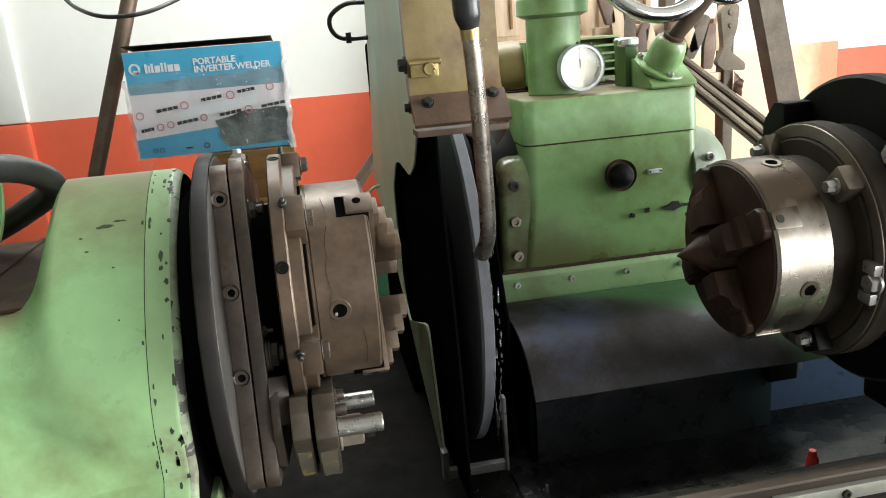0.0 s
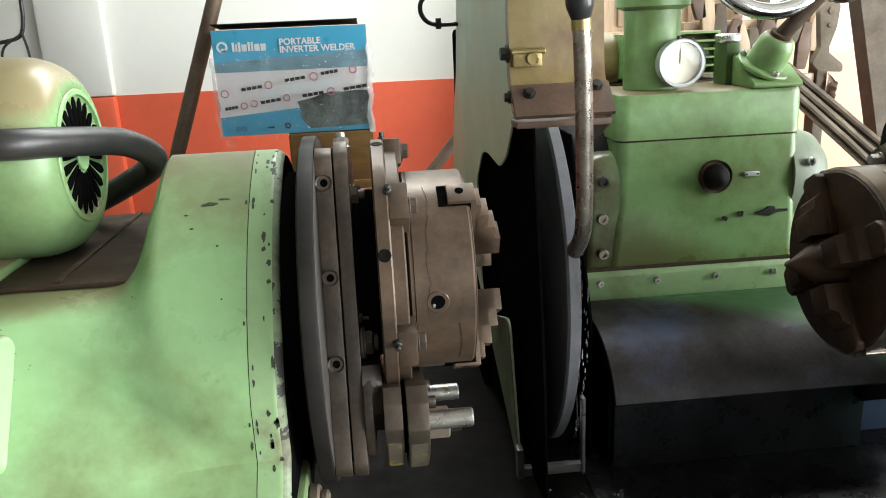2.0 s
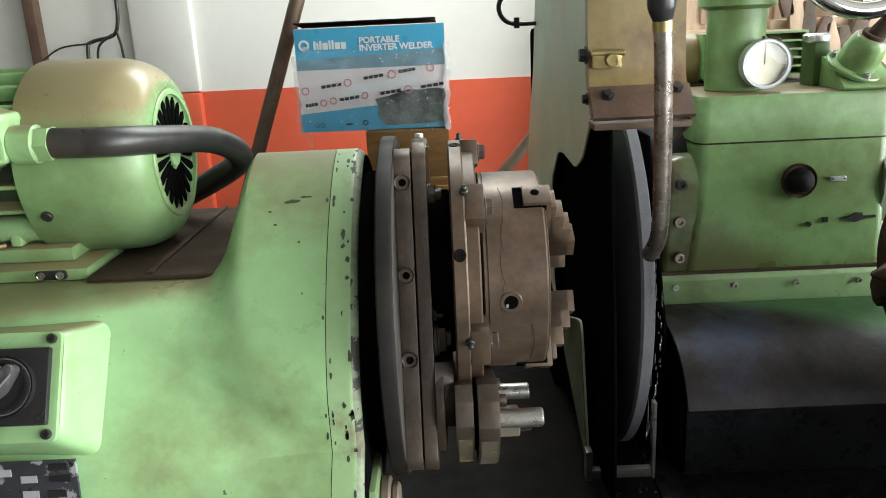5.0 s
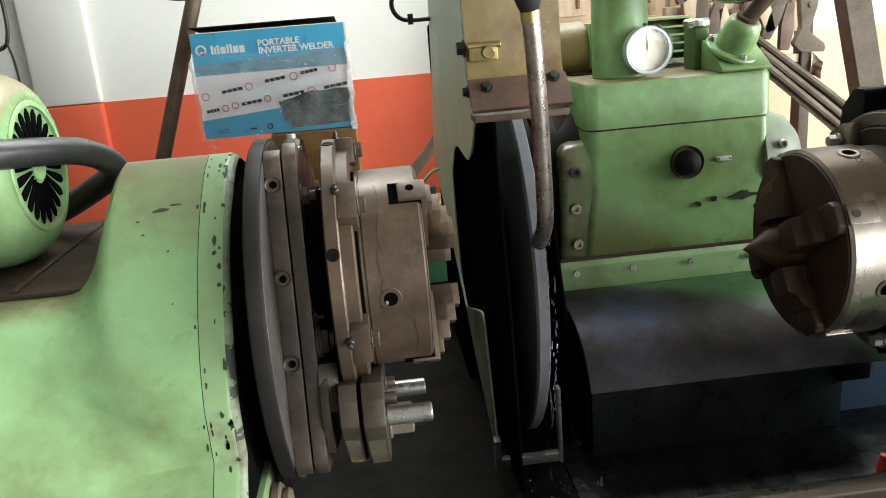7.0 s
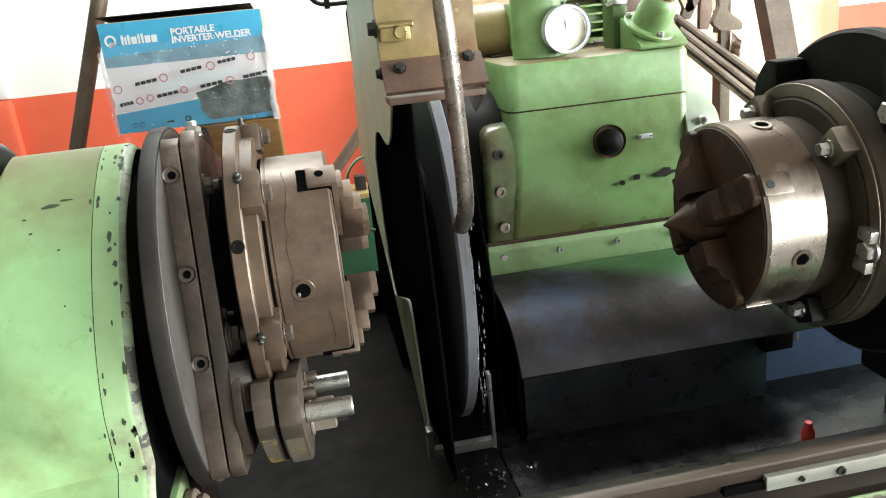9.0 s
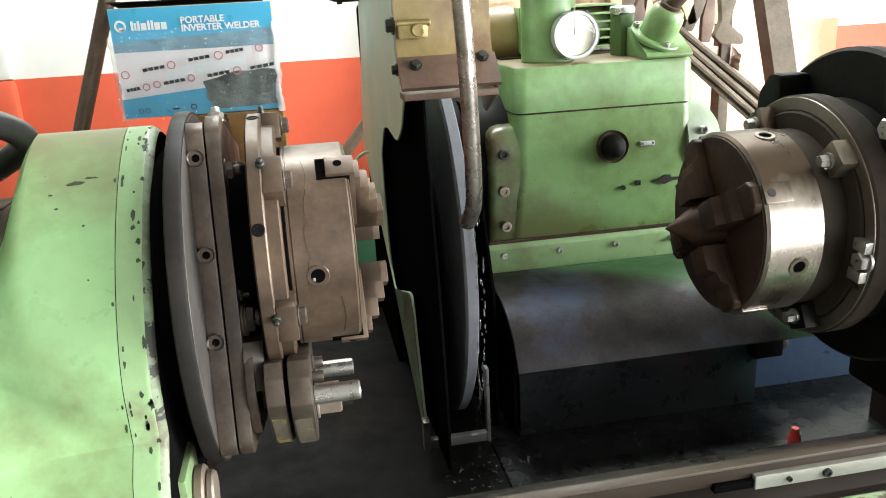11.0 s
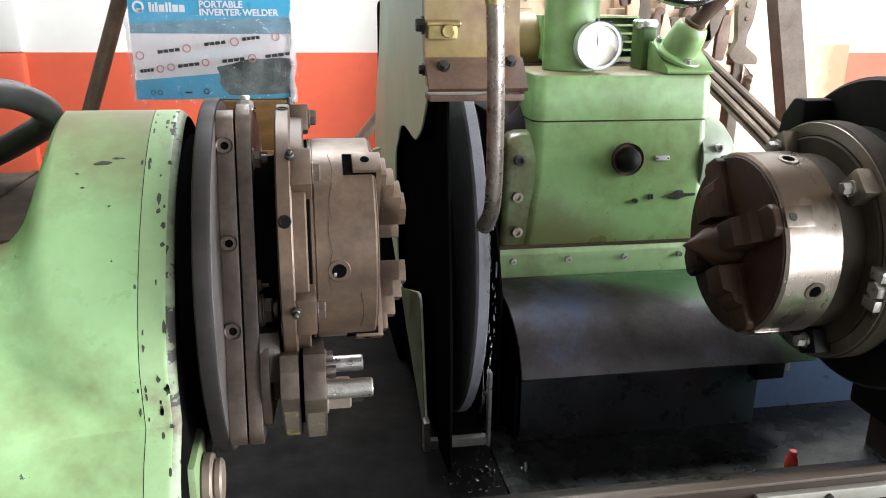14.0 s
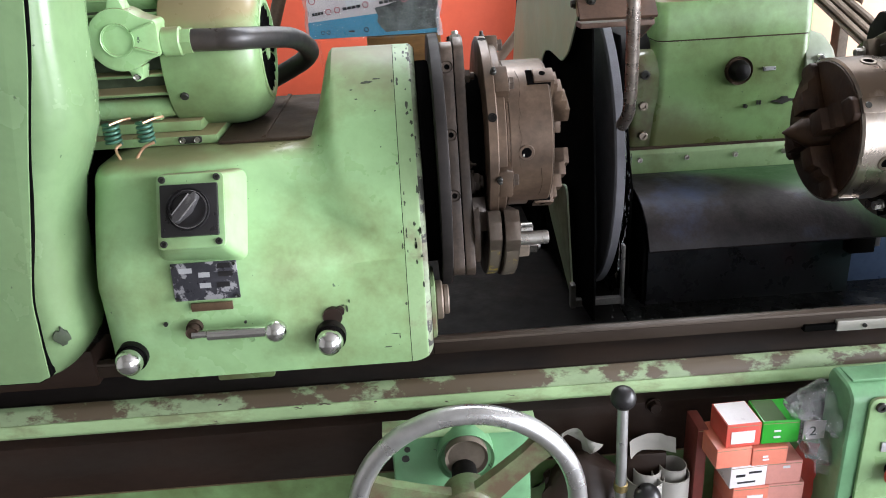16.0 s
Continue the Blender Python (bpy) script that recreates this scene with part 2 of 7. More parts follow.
GREASE_SHADE = surface("matt_black_grease_and_shade", (0.0055, 0.005, 0.0045), 0.6, 0.0, spec=0.10, vary=0.3, grain=10, dirt=(0.014, 0.009, 0.006), dirt_low=0.55, dirt_high=0.8, dirt_grain=7, bump=0.2)
DISC = surface("dull_brown_cast_iron", (0.066, 0.058, 0.052), 0.5, 0.15, vary=0.22, grain=11, dirt=(0.040, 0.033, 0.028), dirt_low=0.45, dirt_high=0.72, dirt_grain=6, bump=0.12, bump_grain=120)
WEIGHT = surface("rust_browned_weight_iron", (0.105, 0.090, 0.073), 0.42, 0.45, vary=0.3, grain=12, dirt=(0.060, 0.042, 0.030), dirt_low=0.42, dirt_high=0.68, dirt_grain=11, bump=0.2, bump_grain=60)
RIMDARK = surface("dark_dull_rim_iron", (0.014, 0.012, 0.011), 0.6, 0.0, spec=0.15, vary=0.25, grain=10, dirt=(0.026, 0.021, 0.018), dirt_low=0.5, dirt_high=0.75, dirt_grain=7, bump=0.15, stretch=(0.4, 1, 1))
BLACKISH = surface("black_greasy_iron", (0.007, 0.0065, 0.006), 0.5, 0.0, spec=0.12, vary=0.3, grain=10, dirt=(0.018, 0.015, 0.011), dirt_low=0.5, dirt_high=0.75, bump=0.2)
RIM = surface("oil_stained_rim_steel", (0.24, 0.205, 0.165), 0.34, 0.85, vary=0.15, grain=9, dirt=(0.09, 0.07, 0.05), dirt_low=0.42, dirt_high=0.7, dirt_grain=6, bump=0.08)
# the dust colour turns the chuck's upward faces brown
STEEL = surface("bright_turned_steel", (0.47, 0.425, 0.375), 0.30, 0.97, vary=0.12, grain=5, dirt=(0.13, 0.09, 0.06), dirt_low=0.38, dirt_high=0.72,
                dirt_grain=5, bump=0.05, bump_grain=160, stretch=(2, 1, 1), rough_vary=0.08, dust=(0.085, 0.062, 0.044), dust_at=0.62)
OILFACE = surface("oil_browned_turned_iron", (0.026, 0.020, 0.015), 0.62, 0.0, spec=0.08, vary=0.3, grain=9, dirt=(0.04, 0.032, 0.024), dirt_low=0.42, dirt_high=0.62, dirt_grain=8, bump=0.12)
SCALE = surface("dull_steel_strip", (0.46, 0.45, 0.41), 0.38, 0.35, vary=0.1, grain=20, dirt=(0.3, 0.27, 0.22), dirt_grain=12, bump=0.1, stretch=(0.3, 1, 1))
BOLT = surface("bare_bolt_steel", (0.48, 0.46, 0.43), 0.33, 0.9, vary=0.2, grain=40, bump=0.1)
DARKBOLT = surface("dark_bolt_steel", (0.05, 0.05, 0.045), 0.4, 0.6, vary=0.2, grain=40, bump=0.1)
CHROME = surface("polished_chrome", (0.70, 0.70, 0.69), 0.16, 1.0, vary=0.05, grain=20, bump=0.02, rough_vary=0.06)
ALU = surface("handled_aluminium", (0.62, 0.62, 0.62), 0.32, 0.9, vary=0.08, grain=12, dirt=(0.42, 0.42, 0.41), dirt_grain=8, bump=0.06)
YELLOW = surface("rubbed_yellow_paint", (0.44, 0.33, 0.035), 0.5, 0.1, vary=0.2, grain=14, dirt=(0.12, 0.10, 0.075), dirt_low=0.47, dirt_high=0.53, dirt_grain=26, bump=0.2, stretch=(1, 1, 0.35))
WHEEL = surface("grey_grinding_wheel", (0.17, 0.172, 0.19), 0.8, vary=0.1, grain=30, bump=0.3, bump_grain=400)
PIPE = surface("scuffed_coolant_pipe", (0.42, 0.37, 0.33), 0.28, 0.85, vary=0.25, grain=18, dirt=(0.06, 0.045, 0.035), dirt_grain=16, chip=(0.5, 0.5, 0.5), chip_at=0.66, chip_grain=30, bump=0.15)
BRASS = surface("brass_fitting", (0.42, 0.33, 0.15), 0.35, 0.9, vary=0.2, grain=30, bump=0.1)
RUBBER = surface("black_rubber", (0.022, 0.022, 0.023), 0.36, vary=0.3, grain=16, dirt=(0.075, 0.055, 0.045), dirt_low=0.5, dirt_high=0.75, bump=0.1)
PLASTIC = surface("black_plastic", (0.014, 0.013, 0.014), 0.35, vary=0.2, grain=30, bump=0.05)
HANDLE = surface("dark_grey_handle", (0.075, 0.072, 0.074), 0.36, 0.2, vary=0.25, grain=50, dirt=(0.16, 0.155, 0.15), dirt_low=0.55, dirt_high=0.7, dirt_grain=60, bump=0.05)
GREYMARK = surface("grey_worn_handle", (0.28, 0.27, 0.27), 0.4, 0.3, vary=0.2, grain=60, bump=0.05)
NAMEPLATE = surface("scuffed_nameplate", (0.05, 0.05, 0.06), 0.35, 0.4, vary=0.2, grain=30, dirt=(0.36, 0.36, 0.38), dirt_low=0.53, dirt_high=0.56, dirt_grain=32, bump=0.05)
LABEL = surface("brown_brass_label", (0.13, 0.085, 0.05), 0.45, 0.4, vary=0.2, grain=30, bump=0.1)
SILVER = surface("silver_label", (0.55, 0.56, 0.58), 0.4, 0.5, vary=0.1, grain=40, bump=0.03)
DIAL = surface("cream_dial", (0.78, 0.74, 0.62), 0.35, vary=0.03, grain=12, bump=0.0)
WHITE_WALL = surface("white_plaster", (0.69, 0.685, 0.645), 0.75, vary=0.03, grain=2.5, dirt=(0.64, 0.63, 0.57), dirt_low=0.5, dirt_high=0.8, dirt_grain=1.6, bump=0.12, bump_grain=25)
RED_WALL = surface("red_wall_paint", (0.62, 0.10, 0.045), 0.6, vary=0.07, grain=2.5, dirt=(0.52, 0.075, 0.035), dirt_low=0.5, dirt_high=0.8, dirt_grain=2, bump=0.12, bump_grain=25)
# peach fading to red paints strong sunlight on the red wall
SUNLIT_RED_WALL = surface("sunlit_red_wall_paint", (0.76, 0.47, 0.31), 0.65, vary=0.05, grain=2.5, bump=0.1, bump_grain=25, slant_tint=((0.70, 0.19, 0.10), (1.0, 0.0, 0.0), 0.17, 0.13))
# unseen walls and ceiling, kept dark to cut bounced light
GREY_WALL = surface("grey_cement_render", (0.30, 0.29, 0.27), 0.8, vary=0.1, grain=2, bump=0.2)
CEILING = surface("dark_ceiling_plaster", (0.30, 0.29, 0.27), 0.8, vary=0.05, grain=2, bump=0.1)
CONCRETE = surface("oily_concrete", (0.12, 0.115, 0.105), 0.7, vary=0.15, grain=3, dirt=(0.09, 0.08, 0.07), dirt_grain=2.2, bump=0.2, bump_grain=30)
WOOD = surface("brown_wood", (0.22, 0.11, 0.03), 0.6, vary=0.25, grain=10, dirt=(0.13, 0.07, 0.025), dirt_grain=5, bump=0.2, stretch=(1, 1, 6))
PALEWOOD = surface("pale_cabinet_wood", (0.46, 0.33, 0.22), 0.55, vary=0.15, grain=9, dirt=(0.34, 0.22, 0.13), dirt_grain=6, bump=0.1, stretch=(5, 5, 0.6))
OLDSTEEL = surface("old_brown_bar_steel", (0.16, 0.115, 0.085), 0.5, 0.5, vary=0.25, grain=14, dirt=(0.08, 0.055, 0.04), dirt_grain=9, bump=0.2)
FRAME = surface("wet_bare_frame_steel", (0.24, 0.235, 0.225), 0.35, 0.5, vary=0.25, grain=16, dirt=(0.10, 0.09, 0.075), dirt_low=0.48, dirt_high=0.7, dirt_grain=14, bump=0.15)
BARSTEEL = surface("grey_brown_bar_steel", (0.150, 0.120, 0.092), 0.65, 0.1, spec=0.15, vary=0.25, grain=14, dirt=(0.09, 0.065, 0.045), dirt_grain=9, bump=0.15)
ANGLE = surface("grey_angle_steel", (0.23, 0.19, 0.15), 0.5, 0.4, vary=0.2, grain=9, dirt=(0.15, 0.11, 0.08), dirt_grain=7, bump=0.2)
BLUE = surface("printed_blue_card", (0.080, 0.42, 0.66), 0.35, vary=0.05, grain=8, bump=0.08, bump_grain=30)
BLUE_DARK = surface("printed_slate_card", (0.20, 0.34, 0.42), 0.35, vary=0.25, grain=12, bump=0.08)
CARD_WHITE = surface("printed_white_card", (0.84, 0.79, 0.80), 0.35, vary=0.06, grain=12, bump=0.08)
CARD_GREY = surface("printed_grey_card", (0.12, 0.14, 0.135), 0.35, vary=0.85, grain=17, bump=0.05)
POST = surface("grey_brown_post_steel", (0.105, 0.082, 0.062), 0.6, 0.1, spec=0.2, vary=0.25, grain=9, dirt=(0.065, 0.047, 0.034), dirt_grain=7, bump=0.2)
CARD_BROWN = surface("bare_cardboard", (0.34, 0.24, 0.14), 0.75, vary=0.1, grain=8, bump=0.1)
INK = surface("black_ink", (0.015, 0.015, 0.018), 0.4, vary=0.1, bump=0.0)
# oil-browned iron, darkened further to paint the chuck's unlit face
FACE_IRON = surface("oil_browned_shaded_iron", (0.026, 0.0125, 0.0065), 0.55, 0.1, spec=0.25, vary=0.45, grain=14, dirt=(0.060, 0.030, 0.014), dirt_low=0.52, dirt_high=0.72, dirt_grain=11, bump=0.45, bump_grain=50)
PINKINK = surface("pink_ink", (0.60, 0.20, 0.24), 0.4, vary=0.1, bump=0.0)
WHITEINK = surface("white_ink", (0.82, 0.84, 0.86), 0.4, vary=0.03, bump=0.0)
DARKRED = surface("dark_red_carton", (0.20, 0.045, 0.035), 0.5, vary=0.15, grain=10, bump=0.05)
RED_CARD = surface("red_carton", (0.66, 0.10, 0.07), 0.4, vary=0.1, grain=10, bump=0.05)
CORAL_CARD = surface("coral_carton", (0.78, 0.24, 0.16), 0.4, vary=0.08, grain=10, bump=0.05)
PINK_CARD = surface("pink_carton", (0.74, 0.33, 0.28), 0.45, vary=0.08, grain=10, bump=0.05)
GREEN_CARD = surface("green_carton", (0.03, 0.42, 0.03), 0.35, vary=0.08, grain=10, bump=0.05)
RED_PLASTIC = surface("red_button_plastic", (0.62, 0.06, 0.045), 0.35, vary=0.08, grain=20, bump=0.02)
TEAL = surface("teal_spring_coating", (0.055, 0.15, 0.105), 0.4, 0.3, vary=0.15, grain=30, bump=0.1)
COPPER = surface("bare_copper_wire", (0.62, 0.38, 0.24), 0.35, 0.7, vary=0.1, grain=30, bump=0.05)
BLUE_SHEET = surface("blue_grey_sheet", (0.13, 0.20, 0.34), 0.35, 0.2, vary=0.15, grain=6, dirt=(0.045, 0.06, 0.085), dirt_grain=6, bump=0.15)
PAPER = surface("grey_paper_roll", (0.40, 0.385, 0.35), 0.7, vary=0.06, grain=12, bump=0.1)


def clear(name, colour, rough=0.05, ior=1.45, film=False):
    m = bpy.data.materials.new(name)
    m.use_nodes = True
    b = m.node_tree.nodes["Principled BSDF"]
    b.inputs["Base Color"].default_value, b.inputs["Roughness"].default_value = (*colour, 1), rough
    b.inputs["Transmission Weight"].default_value, b.inputs["IOR"].default_value = 1.0, ior
    return m


GLASS = clear("gauge_glass", (0.97, 0.97, 0.95))
WATER = clear("coolant_water", (0.93, 0.95, 0.95), 0.02, 1.33)


def film_sheet(name, haze_share):
    """Thin clear wrapping: mostly see-through, with a glossy skin."""
    m = bpy.data.materials.new(name)
    m.use_nodes = True
    n, l = m.node_tree.nodes, m.node_tree.links
    n.remove(n["Principled BSDF"])
    mix, tr, gl, fr = (n.new("ShaderNode" + k) for k in ("MixShader", "BsdfTransparent", "BsdfGlossy", "Fresnel"))
    gl.inputs["Roughness"].default_value = 0.07
    milk, haze = n.new("ShaderNodeMixShader"), n.new("ShaderNodeBsdfDiffuse")
    haze.inputs[0].default_value = (0.78, 0.80, 0.84, 1)
    milk.inputs[0].default_value = haze_share
    fr.inputs[0].default_value = 1.5
    nz, bp = n.new("ShaderNodeTexNoise"), n.new("ShaderNodeBump")
    nz.inputs["Scale"].default_value, nz.inputs["Detail"].default_value = 46, 4
    bp.inputs["Strength"].default_value, bp.inputs["Distance"].default_value = 0.9, 0.014
    l.new(nz.outputs[0], bp.inputs["Height"]), l.new(bp.outputs[0], gl.inputs["Normal"])
    l.new(fr.outputs[0], mix.inputs[0]), l.new(tr.outputs[0], milk.inputs[1]), l.new(haze.outputs[0], milk.inputs[2]), l.new(milk.outputs[0], mix.inputs[1]), l.new(gl.outputs[0], mix.inputs[2])
    l.new(mix.outputs[0], n["Material Output"].inputs[0])
    return m


FILM = film_sheet("clear_wrapping_film", 0.06)
FILM_EDGE = film_sheet("gathered_wrapping_film", 0.32)
BAG = film_sheet("cloudy_bag_film", 0.14)

# ---- building helpers ----
ROOT = {}


def thing(name, base, label, category, group="", kind="", m=None):
    """An Empty at its base that parents its parts. Parts are given in world metres, or in local ones where m is a pose."""
    ob = new(name)
    ob.empty_display_size = 0.05
    mw = m if m is not None else Matrix.Translation(base)
    ob.matrix_world = mw
    ROOT[ob] = mw if m is None else None
    return tagged(ob, label, category, group, kind)


def finish(bm, mat, name, angle=35):
    bmesh.ops.recalc_face_normals(bm, faces=bm.faces)
    me = bpy.data.meshes.new(name)
    bm.to_mesh(me)
    bm.free()
    me.shade_smooth()
    me.set_sharp_from_angle(angle=radians(angle))
    me.materials.append(mat)
    return me


def part(name, bm, mat, parent, label=""):
    mw = ROOT[parent]
    if mw is not None:
        bm.transform(mw.inverted())
    ob = new(name, finish(bm, mat, name))
    ob.parent = parent
    ROOT[ob] = mw
    return tagged(ob, label)


def solo(name, bm, mat, label, category, group="", kind=""):
    """A thing that is one mesh; its origin lies at the middle of its base."""
    xs = [v.co.copy() for v in bm.verts]
    lo = Vector([min(v[i] for v in xs) for i in range(3)])
    hi = Vector([max(v[i] for v in xs) for i in range(3)])
    base = Vector(((lo.x + hi.x) / 2, (lo.y + hi.y) / 2, lo.z))
    bm.transform(Matrix.Translation(-base))
    ob = new(name, finish(bm, mat, name))
    ob.location = base
    ROOT[ob] = Matrix.Translation(base)
    return tagged(ob, label, category, group, kind)


def joined(*bms):
    out = bmesh.new()
    for b in bms:
        me = bpy.data.meshes.new("tmp")
        b.to_mesh(me)
        b.free()
        out.from_mesh(me)
        bpy.data.meshes.remove(me)
    return out


def bevelled(bm, w, seg=2, angle=30):
    if w > 0:
        es = [e for e in bm.edges if len(e.link_faces) == 2 and e.calc_face_angle(0) > radians(angle)]
        bmesh.ops.bevel(bm, geom=es, offset=w, segments=seg, profile=0.6, affect="EDGES", clamp_overlap=True)
    return bm


def box(x0, x1, y0, y1, z0, z1, bevel=0.003, seg=2):
    bm = bmesh.new()
    bmesh.ops.create_cube(bm, size=1)
    for v in bm.verts:
        v.co = Vector(((x0 + x1) / 2 + v.co.x * (x1 - x0), (y0 + y1) / 2 + v.co.y * (y1 - y0), (z0 + z1) / 2 + v.co.z * (z1 - z0)))
    return bevelled(bm, bevel, seg)


AXES = {"x": Matrix(((0, 0, 1), (1, 0, 0), (0, 1, 0))).to_4x4(), "y": Matrix(((0, 1, 0), (0, 0, 1), (1, 0, 0))).to_4x4(), "z": Matrix.Identity(4)}


def lathe(axis, centre, profile, seg=48, cut=None):
    """Turns a profile of (along, radius) about an axis through centre. along is in metres from centre."""
    bm = bmesh.new()
    rings = []
    for a, r in profile:
        if r < 1e-6:
            rings.append([bm.verts.new((0, 0, a))])
        else:
            rings.append([bm.verts.new((r * math.cos(2 * math.pi * k / seg), r * math.sin(2 * math.pi * k / seg), a)) for k in range(seg)])
    for p, q in zip(rings, rings[1:]):
        for k in range(seg):
            j = (k + 1) % seg
            if len(p) == 1 and len(q) == 1:
                continue
            if len(p) == 1:
                bm.faces.new((p[0], q[k], q[j]))
            elif len(q) == 1:
                bm.faces.new((p[k], p[j], q[0]))
            else:
                bm.faces.new((p[k], p[j], q[j], q[k]))
    for ring in (rings[0], rings[-1]):
        if len(ring) > 1:
            bm.faces.new(ring)
    bm.transform(Matrix.Translation(centre) @ AXES[axis])
    return bm


def rod(axis, centre, r, a0, a1, bevel=0.001, seg=32):
    b = min(bevel, r * 0.45, abs(a1 - a0) * 0.45)
    return lathe(axis, centre, [(a0, 0), (a0, r - b), (a0 + b, r), (a1 - b, r), (a1, r - b), (a1, 0)], seg)


def ring(axis, centre, r0, r1, a0, a1, bevel=0.001, seg=48):
    b = bevel
    prof = [(a0, r0), (a0, r1 - b), (a0 + b, r1), (a1 - b, r1), (a1, r1 - b), (a1, r0), (a0, r0)]
    bm = lathe(axis, centre, prof[:-1], seg)
    # inner wall, and no caps
    caps = [f for f in bm.faces if len(f.verts) > 4]
    bmesh.ops.delete(bm, geom=caps, context="FACES_ONLY")
    bm.verts.ensure_lookup_table()
    n = len(prof) - 1
    for k in range(seg):
        j = (k + 1) % seg
        bm.faces.new((bm.verts[(n - 1) * seg + k], bm.verts[(n - 1) * seg + j], bm.verts[j], bm.verts[k]))
    return bm


def hexhead(axis, centre, r, a0, a1, washer=True):
    bm = lathe(axis, centre, [(a0, 0), (a0, r), (a1 - (a1 - a0) * 0.15, r), (a1, r * 0.88), (a1, 0)], 6)
    if washer:
        bm = joined(bm, rod(axis, centre, r * 1.25, a0, a0 + (a1 - a0) * 0.2, 0.0005, 20))
    return bm


def socket(axis, centre, r, a0, a1):
    """A cap screw: knurled head with a recess."""
    return lathe(axis, centre, [(a0, 0), (a0, r), (a1 - 0.001 * (1 if a1 > a0 else -1), r), (a1, r * 0.9), (a1, r * 0.5), (a1 - 0.6 * (a1 - a0), r * 0.5), (a1 - 0.6 * (a1 - a0), 0)], 20)


def prism(axis, poly, a0, a1, bevel=0.002, seg=2):
    """A flat outline pushed along an axis. Outline in the other two axes, in order: x -> (y, z), y -> (x, z), z -> (x, y)."""
    bm = bmesh.new()

    def at(p, a):
        return {"x": (a, p[0], p[1]), "y": (p[0], a, p[1]), "z": (p[0], p[1], a)}[axis]

    lo, hi = [bm.verts.new(at(p, a0)) for p in poly], [bm.verts.new(at(p, a1)) for p in poly]
    bm.faces.new(lo), bm.faces.new(hi)
    for k in range(len(poly)):
        j = (k + 1) % len(poly)
        bm.faces.new((lo[k], lo[j], hi[j], hi[k]))
    bmesh.ops.recalc_face_normals(bm, faces=bm.faces)
    return bevelled(bm, bevel, seg)


def spline(pts, steps=8):
    """A smooth line through points."""
    p = [Vector(q) for q in pts]
    p = [2 * p[0] - p[1]] + p + [2 * p[-1] - p[-2]]
    out = []
    for a, b, c, d in zip(p, p[1:], p[2:], p[3:]):
        for k in range(steps):
            t = k / steps
            out.append(0.5 * (2 * b + (c - a) * t + (2 * a - 5 * b + 4 * c - d) * t * t + (3 * b - a - 3 * c + d) * t ** 3))
    return out + [p[-2]]


def tube(pts, r, seg=14, steps=8, closed=False, smooth=True, radii=None):
    line = spline(pts, steps) if smooth else [Vector(q) for q in pts]
    bm = bmesh.new()
    rings, up = [], None
    for k, q in enumerate(line):
        d = (line[(k + 1) % len(line)] - line[k - 1]) if closed else (line[min(k + 1, len(line) - 1)] - line[max(k - 1, 0)])
        d.normalize()
        if up is None:
            up = d.orthogonal().normalized()
        up = (up - up.dot(d) * d).normalized()
        side = d.cross(up)
        rr = radii(k / max(1, len(line) - 1)) if radii else r
        rings.append([bm.verts.new(q + rr * (math.cos(2 * math.pi * a / seg) * up + math.sin(2 * math.pi * a / seg) * side)) for a in range(seg)])
    pairs = list(zip(rings, rings[1:])) + ([(rings[-1], rings[0])] if closed else [])
    for p, q in pairs:
        for a in range(seg):
            b = (a + 1) % seg
            bm.faces.new((p[a], p[b], q[b], q[a]))
    if not closed:
        bm.faces.new(rings[0]), bm.faces.new(rings[-1])
    return bm


def torus(axis, centre, R, r, seg=64, sub=16, squash=1.0):
    bm = bmesh.new()
    rows = []
    for k in range(seg):
        a = 2 * math.pi * k / seg
        rows.append([bm.verts.new(((R + r * math.cos(2 * math.pi * j / sub)) * math.cos(a), (R + r * math.cos(2 * math.pi * j / sub)) * math.sin(a),
                                   squash * r * math.sin(2 * math.pi * j / sub))) for j in range(sub)])
    for k in range(seg):
        p, q = rows[k], rows[(k + 1) % seg]
        for j in range(sub):
            i = (j + 1) % sub
            bm.faces.new((p[j], p[i], q[i], q[j]))
    bm.transform(Matrix.Translation(centre) @ AXES[axis])
    return bm


def ball(centre, r, seg=24, squash=1.0):
    bm = bmesh.new()
    bmesh.ops.create_uvsphere(bm, u_segments=seg, v_segments=seg // 2, radius=r)
    for v in bm.verts:
        v.co.z *= squash
    bm.transform(Matrix.Translation(centre))
    return bm


def loft(sections, caps=True):
    """Skins closed outlines of the same number of points."""
    bm = bmesh.new()
    rows = [[bm.verts.new(p) for p in s] for s in sections]
    n = len(rows[0])
    for p, q in zip(rows, rows[1:]):
        for k in range(n):
            j = (k + 1) % n
            bm.faces.new((p[k], p[j], q[j], q[k]))
    if caps:
        bm.faces.new(rows[0]), bm.faces.new(rows[-1])
    return bm


def turned(bm, centre, axis, degrees):
    c = Vector(centre)
    bm.transform(Matrix.Translation(c) @ Matrix.Rotation(radians(degrees), 4, axis.upper()) @ Matrix.Translation(-c))
    return bm


def rounded(poly, r, n=5):
    """Rounds the corners of a flat outline."""
    out = []
    k = len(poly)
    for i in range(k):
        a, b, c = (Vector(poly[j % k]) for j in (i - 1, i, i + 1))
        u, v = (a - b), (c - b)
        d = min(r, u.length * 0.45, v.length * 0.45)
        p, q = b + u.normalized() * d, b + v.normalized() * d
        for t in range(n + 1):
            s = t / n
            out.append(tuple((1 - s) ** 2 * p + 2 * s * (1 - s) * b + s * s * q))
    return out


